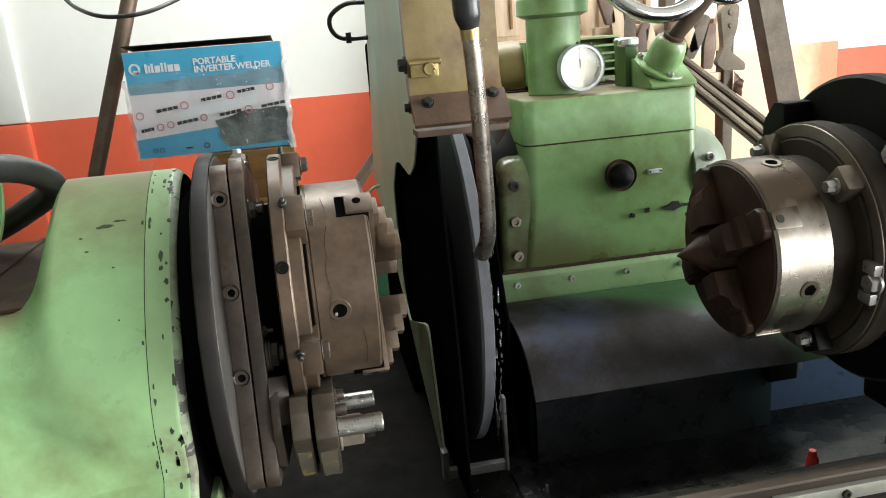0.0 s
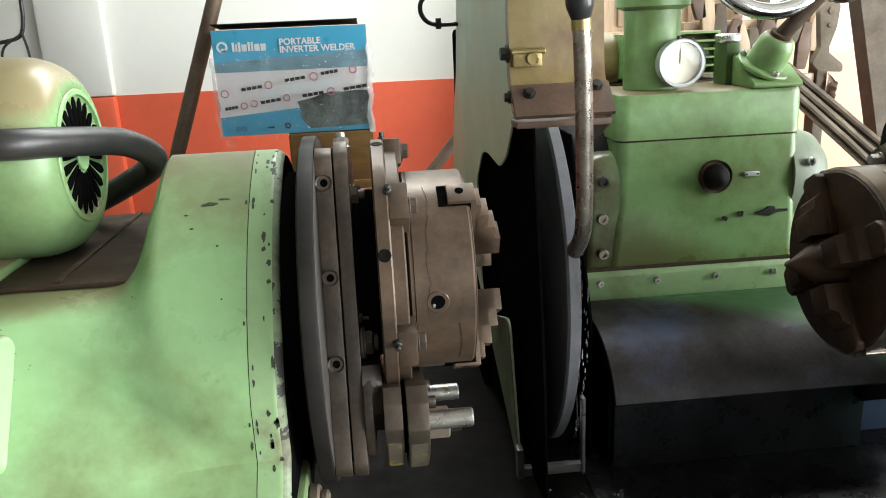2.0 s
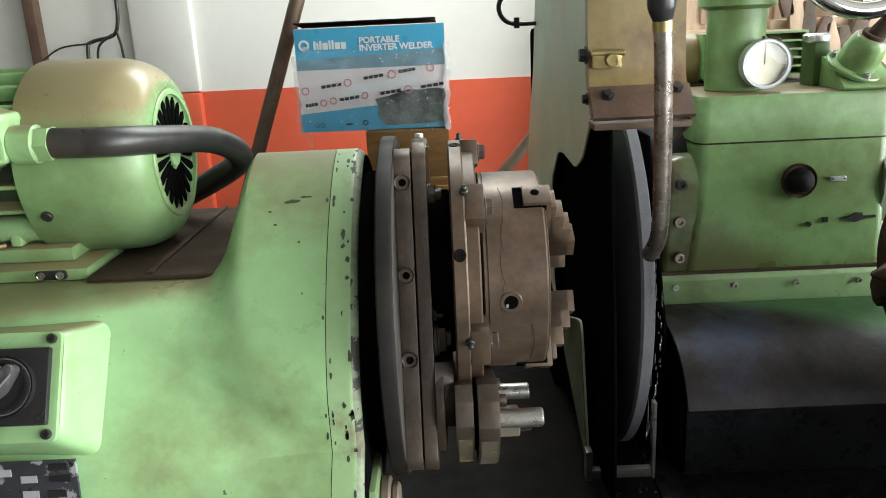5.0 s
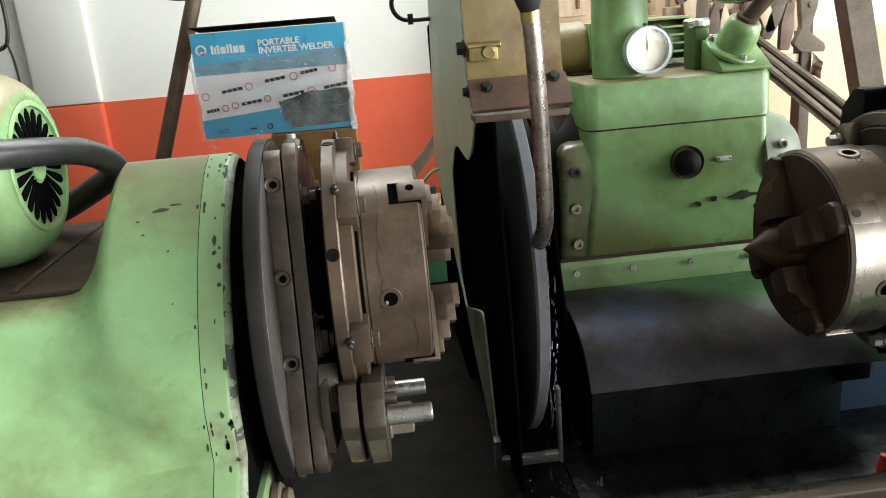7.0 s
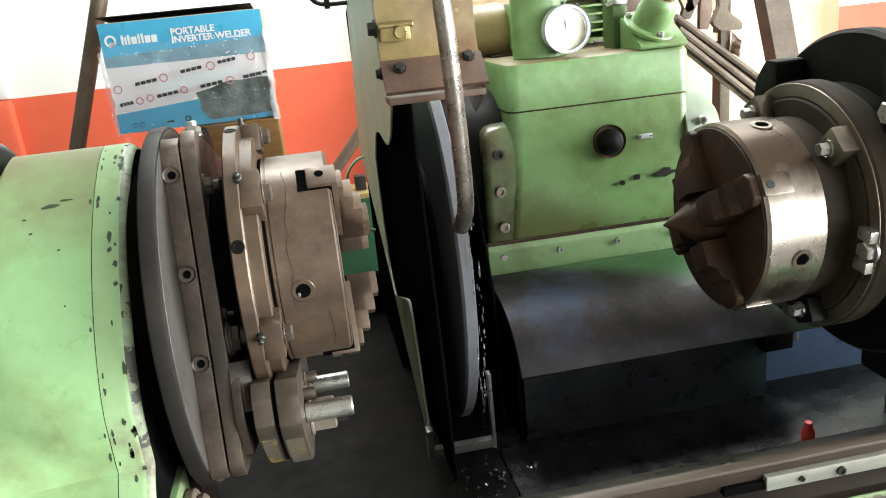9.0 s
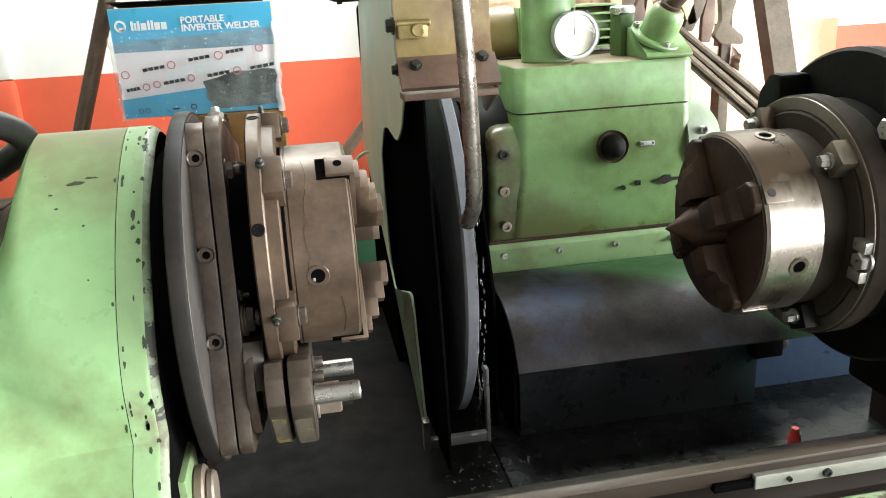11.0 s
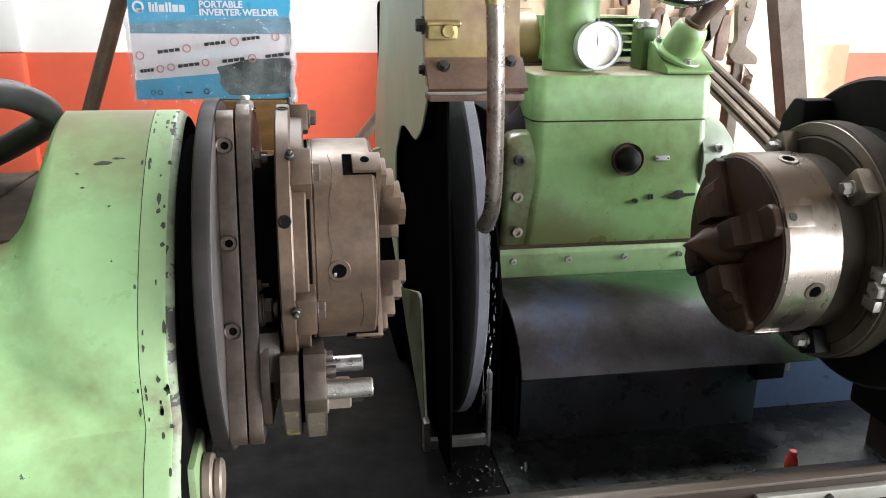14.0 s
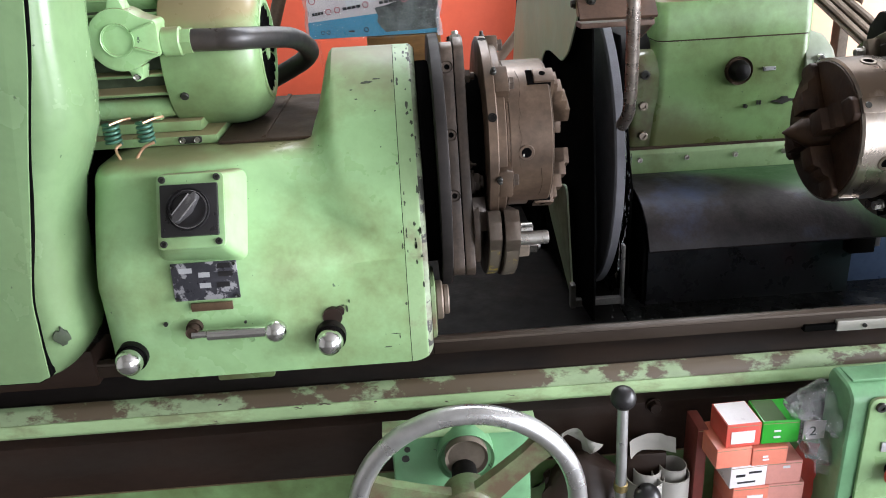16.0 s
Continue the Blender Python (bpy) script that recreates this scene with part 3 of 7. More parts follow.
def words(name, text, size, m, mat, parent=None, label="", depth=0.0006, bold=0.0):
    cu = bpy.data.curves.new(name, "FONT")
    cu.body, cu.size, cu.extrude, cu.offset, cu.resolution_u = text, size, depth, bold, 3
    ob = bpy.data.objects.new("tmp_text", cu)
    scene.collection.objects.link(ob)
    me = bpy.data.meshes.new_from_object(ob.evaluated_get(bpy.context.evaluated_depsgraph_get()))
    bpy.data.objects.remove(ob)
    bpy.data.curves.remove(cu)
    bm = bmesh.new()
    bm.from_mesh(me)
    bpy.data.meshes.remove(me)
    bm.transform(m)
    return part(name, bm, mat, parent, label)

# ---- the room ----
X0, X1, Y0, Y1, TOP, BAND = -2.6, 3.1, -3.1, 1.9, 3.0, 1.235


def wall(name, bm, mat, label):
    return solo(name, bm, mat, label, "wall", kind="structure")


solo("floor", box(X0 - 0.2, X1 + 0.2, Y0 - 0.2, Y1 + 0.2, -0.1, 0.0, 0), CONCRETE, "oil-stained grey concrete workshop floor", "floor", kind="structure")
solo("ceiling", joined(box(X0 - 0.2, X1 + 0.2, Y0 - 0.2, 1.0, TOP, TOP + 0.12, 0), box(X0 - 0.2, X1 + 0.2, 1.6, Y1 + 0.2, TOP, TOP + 0.12, 0), box(X0 - 0.2, -0.4, 1.0, 1.6, TOP, TOP + 0.12, 0), box(1.5, X1 + 0.2, 1.0, 1.6, TOP, TOP + 0.12, 0)), CEILING, "unseen dark ceiling with an opening for the added roof lamp", "ceiling", kind="structure")
wall("wall_north_upper", box(X0 - 0.2, X1 + 0.2, Y1, Y1 + 0.2, BAND, TOP, 0), WHITE_WALL, "white plastered upper wall behind the machine")
wall("wall_north_lower", box(X0 - 0.2, X1 + 0.2, Y1 - 0.003, Y1 + 0.2, 0, BAND, 0), RED_WALL, "red-painted lower wall band behind the machine")
wall("pilaster_upper", box(-1.2, -1.0, Y1 - 0.03, Y1 + 0.02, BAND, TOP, 0.015), WHITE_WALL, "shallow white plaster pilaster on the wall")
wall("pilaster_lower", box(-1.2, -1.0, Y1 - 0.034, Y1 + 0.02, 0, BAND, 0.015), RED_WALL, "red-painted foot of the shallow pilaster")
wall("wall_panel_sunlit", box(1.18, 1.78, Y1 - 0.02, Y1 + 0.02, 0, BAND + 0.03, 0.006), SUNLIT_RED_WALL, "lower red wall panel painted peach as washed by sunlight")
wall("wall_west", box(X0 - 0.2, X0, Y0, Y1, 0, TOP, 0), GREY_WALL, "plain grey side wall")
# front wall and right wall, each with a wide doorway
wall("wall_south_left", box(X0, 1.0, Y0 - 0.2, Y0, 0, TOP, 0), GREY_WALL, "plain grey wall beside the front doorway")
wall("wall_south_right", box(2.9, X1, Y0 - 0.2, Y0, 0, TOP, 0), GREY_WALL, "plain grey wall beside the front doorway")
wall("wall_south_head", box(1.0, 2.9, Y0 - 0.2, Y0, 2.45, TOP, 0), GREY_WALL, "plain grey wall over the front doorway")
wall("wall_east_near", box(X1, X1 + 0.2, Y0, -2.35, 0, TOP, 0), GREY_WALL, "plain grey wall beside the doorway")
wall("wall_east_far", box(X1, X1 + 0.2, 0.35, Y1, 0, TOP, 0), GREY_WALL, "plain grey wall beside the doorway")
wall("wall_east_head", box(X1, X1 + 0.2, -2.35, 0.35, 2.55, TOP, 0), GREY_WALL, "plain grey wall over the doorway")
solo("ground", box(-60, 60, -60, 60, -0.16, -0.11, 0), CONCRETE, "pale yard ground outside the workshop", "ground", kind="structure")
solo("door_trim", box(-1.52, -1.485, Y1 - 0.05, Y1 - 0.004, 0, 2.2, 0.004), RUST, "dark red wooden door trim on the wall", "trim", kind="structure")

# ---- grinding machine: bed and table ----
bed = thing("machine_bed", (0, 0.2, 0), "pale green cast-iron grinder bed with worn paint", "machine")
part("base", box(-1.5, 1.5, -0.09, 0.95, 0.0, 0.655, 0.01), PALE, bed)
part("upper_base", prism("x", [(-0.104, 0.70), (-0.104, 0.80), (-0.09, 0.812), (-0.075, 0.825), (0.02, 0.825), (0.02, 0.72), (0.5, 0.68), (0.5, 0.60), (-0.09, 0.60)], -1.5, 1.5, 0.003),
     BROWN, bed, "dark greasy upper front of the bed")
lip = part("table_lip", prism("x", [(-0.140, 0.841), (-0.1445, 0.847), (-0.1435, 0.8635), (-0.12, 0.8635), (-0.12, 0.838), (-0.134, 0.838)], -1.5, 1.5, 0.002, 2),
           WORN_LIGHT, bed, "pale green rail with chipped paint")
part("rail_top", prism("x", [(-0.1437, 0.864), (-0.141, 0.872), (-0.135, 0.880), (-0.127, 0.883), (-0.120, 0.878), (-0.120, 0.864)], -1.5, 1.5, 0.002, 2), WORN, bed, "rounded rail top worn bare in patches")
part("way", prism("x", [(-0.1195, 0.838), (-0.1195, 0.868), (-0.108, 0.862), (-0.095, 0.866), (-0.082, 0.880), (-0.0605, 0.893), (-0.0605, 0.838)], -1.5, 1.5, 0.0005, 1), DARKWAY, bed, "dark hollow way behind the rail")
# darker green than the base: the rail's shade put into the paint
part("front_skin", box(-1.5, 1.5, -0.1075, -0.0905, 0.0, 0.716, 0.004), GREEN, bed, "bed front, its pale green painted darker as shade")
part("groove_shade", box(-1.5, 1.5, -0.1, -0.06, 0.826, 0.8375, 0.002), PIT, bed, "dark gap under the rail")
part("stud", hexhead("y", (0.021, -0.104, 0.796), 0.009, 0.0, -0.012), BROWN, bed, "greasy hexagonal stud")
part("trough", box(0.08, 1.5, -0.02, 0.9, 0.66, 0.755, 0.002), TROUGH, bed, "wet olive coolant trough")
# floor split here and blackened to paint the shade under the chuck
part("trough_shade", box(-1.5, 0.0795, -0.02, 0.9, 0.66, 0.753, 0.002), GREASE_SHADE, bed, "trough floor under the chuck, painted near-black as shade")
part("trough_back", box(-1.5, 1.5, 0.9, 0.93, 0.66, 0.84, 0.004), PIT, bed, "near-black trough wall")

table = thing("work_table", (0, -0.05, 0.893), "dark oily cast-iron work table of the grinder", "machine table")
part("slab", prism("x", [(-0.085, 0.894), (-0.085, 0.908), (-0.098, 0.912), (-0.098, 0.922), (-0.092, 0.925), (-0.075, 0.918), (-0.045, 0.900), (-0.01, 0.84), (-0.005, 0.826), (-0.06, 0.826), (-0.06, 0.894)],
     -1.45, 1.45, 0.0015), TABLE, table)
for xa, xb in ((-1.45, -0.31), (0.66, 1.45)):
    part("rear_way", box(xa, xb, -0.05, 0.20, 0.70, 0.9025, 0.004), BROWN, table, "dark greasy rear way")
part("fascia", prism("x", [(-0.104, 0.9045), (-0.1045, 0.9215), (-0.0945, 0.9215), (-0.0945, 0.9045)], -1.45, 1.45, 0.0008), FASCIA, table, "brown table edge")
part("edge_line", prism("x", [(-0.105, 0.922), (-0.1045, 0.9255), (-0.099, 0.9275), (-0.0945, 0.9275), (-0.0945, 0.922)], -1.45, 1.45, 0.0006), TABLE_EDGE, table, "scraped bare edge of the table")

scale = part("scale_strip", box(0.27, 1.0, -0.112, -0.104, 0.8985, 0.914, 0.001), SCALE, table, "bright steel strip with two screws")
for sx, r in ((0.352, 0.005), (0.308, 0.003)):
    part("screw", socket("y", (sx, -0.112, 0.906), r, 0.0, -0.003), DARKBOLT, scale)
stop = part("stop_block", box(0.225, 0.27, -0.110, -0.100, 0.9, 0.909, 0.001), PIT, table, "black stop block")

# ---- workhead casting ----
head = thing("workhead", (-0.49, 0.03, 0.945), "pale green workhead casting with chipped paint", "machine head")
AY, AZ = 0.03, 1.138


def hump_at(a):
    """The hump's flattened arch about the spindle, a = 180 at the front foot, 90 at the top."""
    c, q, p = math.cos(radians(a)), math.sin(radians(a)), 2 / 1.5
    return (0.05 + 0.19 * math.copysign(abs(c) ** p, c), 1.11 + 0.19 * abs(q) ** p)


def head_section(x):
    """Outline of the casting at x: a low box with a sloping front, then a hump about the spindle. The front draws back slowly towards the end, the top rises quickly."""
    def ease(v):
        v = min(1.0, max(0.0, v))
        return v * v * (3 - 2 * v)

    def rise(p):
        """How far the hump has risen at x; p = 0 at the foot of the front, 1 on top."""
        p = ease(p)
        xa, xb = -0.60 + 0.166 * p, -0.32 - 0.078 * p
        return ease((x - xa) / (xb - xa))

    y0 = -0.192 + 0.052 * rise(0)
    low, hump, mix = [], [], []
    for k in range(7):
        t = k / 6
        yb = -0.188 + (y0 + 0.188) * t ** 3
        low.append((yb, 0.945 + t * 0.12)), hump.append((yb, 0.945 + t * 0.12)), mix.append(rise(0))
    for k in range(1, 13):
        t = k / 12
        low.append((y0 + 0.062 * t ** 1.25, 1.065 + 0.115 * t))
        hump.append((y0 + (-0.14 - y0) * t * t * (3 - 2 * t), 1.065 + 0.045 * t))
        mix.append(rise(0.45 * t))
    for k in range(1, 37):
        t = k / 36
        if t < 0.2:
            a = t / 0.2 * math.pi / 2
            low.append((y0 + 0.062 + 0.035 * (1 - math.cos(a)), 1.180 + 0.022 * math.sin(a)))
        else:
            low.append((y0 + 0.097 + (0.24 - y0 - 0.097) * (t - 0.2) / 0.8, 1.202))
        hump.append(hump_at(180 - t * 178)), mix.append(rise(0.45 + 0.55 * t / 0.3))
    for k in range(1, 7):
        t = k / 6
        low.append((0.24, 1.202 - t * 0.257)), hump.append((0.24, 1.11 - t * 0.165)), mix.append(rise(1))
    return [(x, p[0] * (1 - m) + q[0] * m, p[1] * (1 - m) + q[1] * m) for p, q, m in zip(low, hump, mix)]


def shrink(sec, x, d):
    c = Vector((x, 0.03, 1.08))
    return [(x, c.y + (p[1] - c.y) * (1 - d), c.z + (p[2] - c.z) * (1 - d * 0.8)) for p in sec]


secs = [shrink(head_section(x), x, d) for x, d in ((-0.6885, 0.20), (-0.6875, 0.14), (-0.684, 0.09), (-0.677, 0.05), (-0.667, 0.022), (-0.655, 0.006))]
secs += [head_section(-0.64 + 0.3225 * k / 64) for k in range(65)]
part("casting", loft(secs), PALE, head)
def foot_rounded(bm):
    """Lifts the lower edge towards the end of the casting: a rounded corner."""
    for v in bm.verts:
        k = min(1.0, max(0.0, (v.co.x + 0.3175) / 0.0283))
        v.co.z = max(v.co.z, HEAD_FOOT + 0.020 * (1 - math.sqrt(1 - 0.98 * k * k)))
    return bm


HEAD_FOOT = min(p[2] for p in head_section(-0.3175))
END = [-0.3167 + 0.0202 * k / 7 for k in range(8)]
part("seam", loft([shrink(head_section(x), x, 0.006) for x in (-0.3175, -0.3167)]), PIT, head, "dark joint line")
part("end_ring", foot_rounded(loft([head_section(x) for x in END] + [shrink(head_section(-0.2957), -0.2957, 0.002)])), CHIPPED, head, "end ring with flaking pale paint")
part("end_bevel", foot_rounded(loft([shrink(head_section(-0.2957), -0.2957, 0.002), shrink(head_section(-0.2930), -0.2930, 0.010), shrink(head_section(-0.2903), -0.2903, 0.024), shrink(head_section(-0.2892), -0.2892, 0.036)])), FACE_PAINT, head, "pale rubbed bevel of the end ring")
# flat cap, near-black to paint the shade in the bore
part("end_bore", loft([shrink(head_section(-0.2895), -0.2895, 0.037), shrink(head_section(-0.2886), -0.2886, 0.038)]), PIT, head, "flat near-black cap painted as the shaded bore")
stubp = part("stub_flange", box(-0.3005, -0.282, -0.136, -0.065, 0.945, 1.022, 0.006), SPOKE, head)
part("stub", joined(rod("x", (0, -0.10, 0.985), 0.026, -0.282, -0.272, 0.002), rod("x", (0, -0.10, 0.985), 0.020, -0.272, -0.264, 0.002)), ANGLE, stubp, "dusty round plug")

# switch boss, tilted with the sloping front
SL = Matrix.Translation((-0.556, -0.158, 1.146)) @ Matrix.Rotation(radians(-28), 4, "X")


def on_slope(bm):
    bm.transform(SL)
    return bm


boss = part("switch_boss", on_slope(loft([[(p[0], y, p[1]) for p in rounded([(-w, -h), (w, -h), (w, h), (-w, h)], 0.012, 5)]
                                         for w, h, y in ((0.064, 0.066, 0.040), (0.054, 0.058, 0.022), (0.0485, 0.053, 0.008), (0.0450, 0.0495, -0.004), (0.0425, 0.047, -0.014), (0.0405, 0.045, -0.021), (0.038, 0.043, -0.025))])), PALE, head)
plate = part("switch_plate", on_slope(prism("y", rounded([(-0.038, -0.043), (0.038, -0.043), (0.038, 0.043), (-0.038, 0.043)], 0.006), -0.0255, -0.030, 0.001)), PALE, head, "green plate with four screws")
for sx in (-1, 1):
    for sz in (-1, 1):
        part("screw", on_slope(socket("y", (sx * 0.031, 0, sz * 0.037), 0.004, -0.030, -0.0335)), DARKBOLT, plate)
sw = part("rotary_switch", on_slope(joined(box(-0.0325, 0.0325, -0.037, -0.0305, -0.030, 0.030, 0.002), rod("y", (0, 0, 0.0), 0.024, -0.037, -0.041, 0.002),
                                           ring("y", (0, 0, 0), 0.0185, 0.021, -0.041, -0.044, 0.0005))), PLASTIC, head, "black rotary switch plate")
knob = part("switch_knob", on_slope(turned(joined(prism("y", rounded([(-0.020, -0.003), (0, -0.0075), (0.020, -0.003), (0.020, 0.003), (0, 0.0075), (-0.020, 0.003)], 0.004), -0.041, -0.056, 0.002)), (0, 0, 0), "y", -50)),
            HANDLE, sw, "worn dark grey switch handle")
for v in (-0.0052, 0.0052):
    part("knob_mark", on_slope(turned(box(-0.015, 0.015, -0.0568, -0.0556, v - 0.0007, v + 0.0007, 0.0002), (0, 0, 0), "y", -50)), GREYMARK, knob, "rubbed edge of the handle")
part("dial_mark", on_slope(ring("y", (0, 0, 0), 0.0212, 0.0220, -0.0408, -0.0414, 0.0001, 48)), GREYMARK, sw, "thin grey dial line")

npl = part("nameplate", turned(prism("y", [(-0.589, 1.052), (-0.513, 1.052), (-0.513, 1.098), (-0.589, 1.098)], -0.1925, -0.1955, 0.0006), (-0.55, -0.19, 1.06), "x", -6), NAMEPLATE, head, "scuffed black and silver nameplate")
for sx, sz in ((-0.586, 1.055), (-0.516, 1.055), (-0.586, 1.095), (-0.516, 1.095)):
    part("rivet", turned(rod("y", (sx, 0, sz), 0.0022, -0.1945, -0.197, 0.0006, 10), (-0.55, -0.19, 1.06), "x", -6), DARKBOLT, npl)
for k, (a, b, z) in enumerate(((-0.558, -0.545, 1.083), (-0.535, -0.518, 1.083), (-0.558, -0.545, 1.070), (-0.538, -0.523, 1.070), (-0.580, -0.565, 1.089), (-0.535, -0.520, 1.093))):
    part("print_bar", turned(box(a, b, -0.1962, -0.1950, z - 0.003, z + 0.003, 0), (-0.55, -0.19, 1.06), "x", -6), PLASTIC if k % 2 else SILVER, npl)
part("small_label", box(-0.573, -0.524, -0.1950, -0.191, 1.0375, 1.0475, 0.0008), LABEL, head, "blank brown metal label")
part("hole", rod("y", (-0.607, 0, 1.022), 0.0028, -0.191, -0.1926, 0.0003, 12), DARKBOLT, head)
part("hole", rod("y", (-0.513, 0, 1.018), 0.0018, -0.191, -0.1926, 0.0003, 12), DARKBOLT, head)
lever = part("lever", joined(rod("x", (0, -0.205, 1.0125), 0.0048, -0.575, -0.556, 0.0008, 18), rod("x", (0, -0.2065, 1.0115), 0.0068, -0.557, -0.486, 0.0015, 24)), CHROME, head, "bare metal lever")
part("lever_hub", joined(rod("y", (-0.5735, 0, 1.0155), 0.0075, -0.188, -0.2065, 0.0015, 20), rod("y", (-0.5735, 0, 1.0155), 0.0095, -0.188, -0.1965, 0.001, 20)), TRAY, head, "brown greasy lever hub")
part("ball_knob", ball((-0.476, -0.2065, 1.0110), 0.0138), CHROME, lever, "polished ball knob")
part("pin", rod("y", (-0.507, 0, 0.999), 0.004, -0.19, -0.20, 0.001, 14), PALE, head)
for kx, kz in ((-0.414, 0.990), (-0.654, 0.982)):
    kb = part("knob_collar", joined(rod("y", (kx, 0, kz), 0.0188, -0.165, -0.1935, 0.003, 28), rod("y", (kx, 0, kz), 0.014, -0.1935, -0.199, 0.002, 24)), BLACKISH, head, "black greasy collar")
    part("ball_knob", ball((kx, -0.2055, kz), 0.0165), CHROME, kb, "polished ball knob")
part("grease_patch", joined(rod("y", (-0.410, 0, 1.012), 0.012, -0.165, -0.1838, 0.0004, 14), rod("y", (-0.401, 0, 1.018), 0.006, -0.165, -0.1832, 0.0004, 9)), BROWN, head, "brown grease patch")
flaw = random.Random(23)
edge = head_section(-0.309)
for k in range(46):
    i = flaw.uniform(2, 36)
    p, q = Vector(edge[int(i)]), Vector(edge[int(i) + 1])
    d = (q - p).normalized()
    nv = Vector((0, -d.z, d.y))
    at = flaw.choice((-0.2965, -0.2985, -0.3030, -0.3135, -0.3195))
    size = flaw.uniform(0.0012, 0.0042) * (0.7 if at < -0.31 else 1.0)
    c = p + (q - p) * (i % 1)
    rim = [(math.cos(2 * math.pi * j / 11) * flaw.uniform(0.5, 1.15), math.sin(2 * math.pi * j / 11) * flaw.uniform(0.5, 1.15)) for j in range(11)]
    tall = flaw.uniform(0.7, 2.2)
    part("paint_flake", loft([[(at + u * size * 0.6, c.y + d.y * v * size * tall + nv.y * o, c.z + d.z * v * size * tall + nv.z * o) for u, v in rim] for o in (-0.003, 0.0003)]), SCAR_SHADE, head, "dark spot where paint flaked off")
scar = random.Random(11)
for sx, a, w, h in ((-0.352, 121, 0.008, 0.003), (-0.340, 119.5, 0.006, 0.0012), (-0.366, 128, 0.002, 0.0012), (-0.343, 133, 0.0015, 0.001), (-0.372, 124, 0.002, 0.001), (-0.338, 146, 0.001, 0.001)):
    py, pz = hump_at(a)
    qy, qz = hump_at(a - 2)
    d = Vector((qy - py, qz - pz)).normalized()
    nv = Vector((-d.y, d.x))
    rim = [(math.cos(2 * math.pi * k / 14) * scar.uniform(0.6, 1.1), math.sin(2 * math.pi * k / 14) * scar.uniform(0.5, 1.1)) for k in range(14)]
    part("paint_scar", loft([[(sx + u * w, py + d.x * v * h + nv.x * o, pz + d.y * v * h + nv.y * o) for u, v in rim] for o in (-0.003, 0.0003)]), SCAR_SHADE, head, "dark scar in the paint")
for x, z, w, h in ((-0.392, 1.018, 0.0012, 0.005), (-0.397, 1.024, 0.0030, 0.0009), (-0.389, 1.027, 0.0008, 0.004), (-0.335, 0.985, 0.006, 0.0006), (-0.330, 0.981, 0.0008, 0.004), (-0.345, 0.968, 0.005, 0.0006)):
    rim = [(math.cos(2 * math.pi * k / 12) * scar.uniform(0.5, 1.2), math.sin(2 * math.pi * k / 12) * scar.uniform(0.5, 1.2)) for k in range(12)]
    t = (z - 0.945) / 0.12
    f = min(1.0, (x + 0.60) / 0.28)
    face = -0.188 + (-0.004 + 0.052 * f * f * (3 - 2 * f)) * t ** 3
    part("paint_chip", prism("y", [(x + u * w, z + v * h) for u, v in rim], face + 0.01, face - 0.0004, 0), SCAR_SHADE, head, "dark chip in the paint")
part("foot_block", box(-0.575, -0.5, -0.135, -0.11, 0.905, 0.944, 0.004), FLANGE_OIL, head, "paint-worn clamping foot under the casting")
part("foot", box(-0.68, -0.31, -0.10, 0.20, 0.903, 0.9452, 0.004), BROWN, head, "dark greasy base foot")

# top ledge, motor slide and springs
part("top_tray", box(-0.545, -0.402, -0.055, 0.225, 1.2022, 1.207, 0.002), TRAY, head, "brown greasy top ledge")
part("tray_strip", box(-0.49, -0.484, -0.05, 0.22, 1.2072, 1.210, 0.001), TRAY, head)
slide = thing("motor_slide", (-0.62, 0.05, 1.202), "dusty green motor slide plate with a bolted slot", "machine part")
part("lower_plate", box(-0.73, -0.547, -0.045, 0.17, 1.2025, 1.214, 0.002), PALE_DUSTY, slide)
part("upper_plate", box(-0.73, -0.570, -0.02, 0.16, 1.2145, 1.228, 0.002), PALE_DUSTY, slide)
part("slot", prism("y", rounded([(-0.596, 1.204), (-0.566, 1.204), (-0.566, 1.213), (-0.596, 1.213)], 0.0044), -0.043, -0.0465, 0.0005), DARKBOLT, slide, "oval slot with two bolt ends")
part("bolt_end", rod("y", (-0.590, 0, 1.2085), 0.0035, -0.045, -0.0485, 0.0005, 12), BOLT, slide)
part("bolt_end", rod("y", (-0.572, 0, 1.2085), 0.0035, -0.045, -0.0485, 0.0005, 12), BOLT, slide)
for sx in (-0.662, -0.622):
    sp = thing("coil_spring", (sx, -0.085, 1.2), "teal coil spring with bare hooked wire ends", "spring", "springs on the workhead")
    pts = [(sx + 0.0085 * math.cos(a * 0.5), -0.085 + 0.0085 * math.sin(a * 0.5), 1.218 + 0.026 * a / 60) for a in range(61)]
    part("coil", tube(pts, 0.0021, 8, smooth=False), TEAL, sp)
    d = 0.008 if sx < -0.64 else -0.014
    part("lower_hook", tube([pts[0], (sx + d * 0.3, -0.09, 1.213), (sx + d, -0.096, 1.200)], 0.0018, 8, 4), COPPER, sp)
    part("upper_hook", tube([pts[-1], (sx + 0.012, -0.08, 1.246), (sx + 0.022, -0.075, 1.247)], 0.0018, 8, 4), COPPER, sp)

# ---- motor ----
MY, MZ, MR = 0.06, 1.303, 0.097
motor = thing("electric_motor", (-0.60, MY, 1.228), "pale green electric motor with finned body and fan cowl", "motor")
# core coloured dark to paint the shade between the fins
part("stator", rod("x", (0, MY, MZ), 0.076, -0.80, -0.60, 0.004), SCAR_SHADE, motor, "stator painted dark as the shade between the fins")
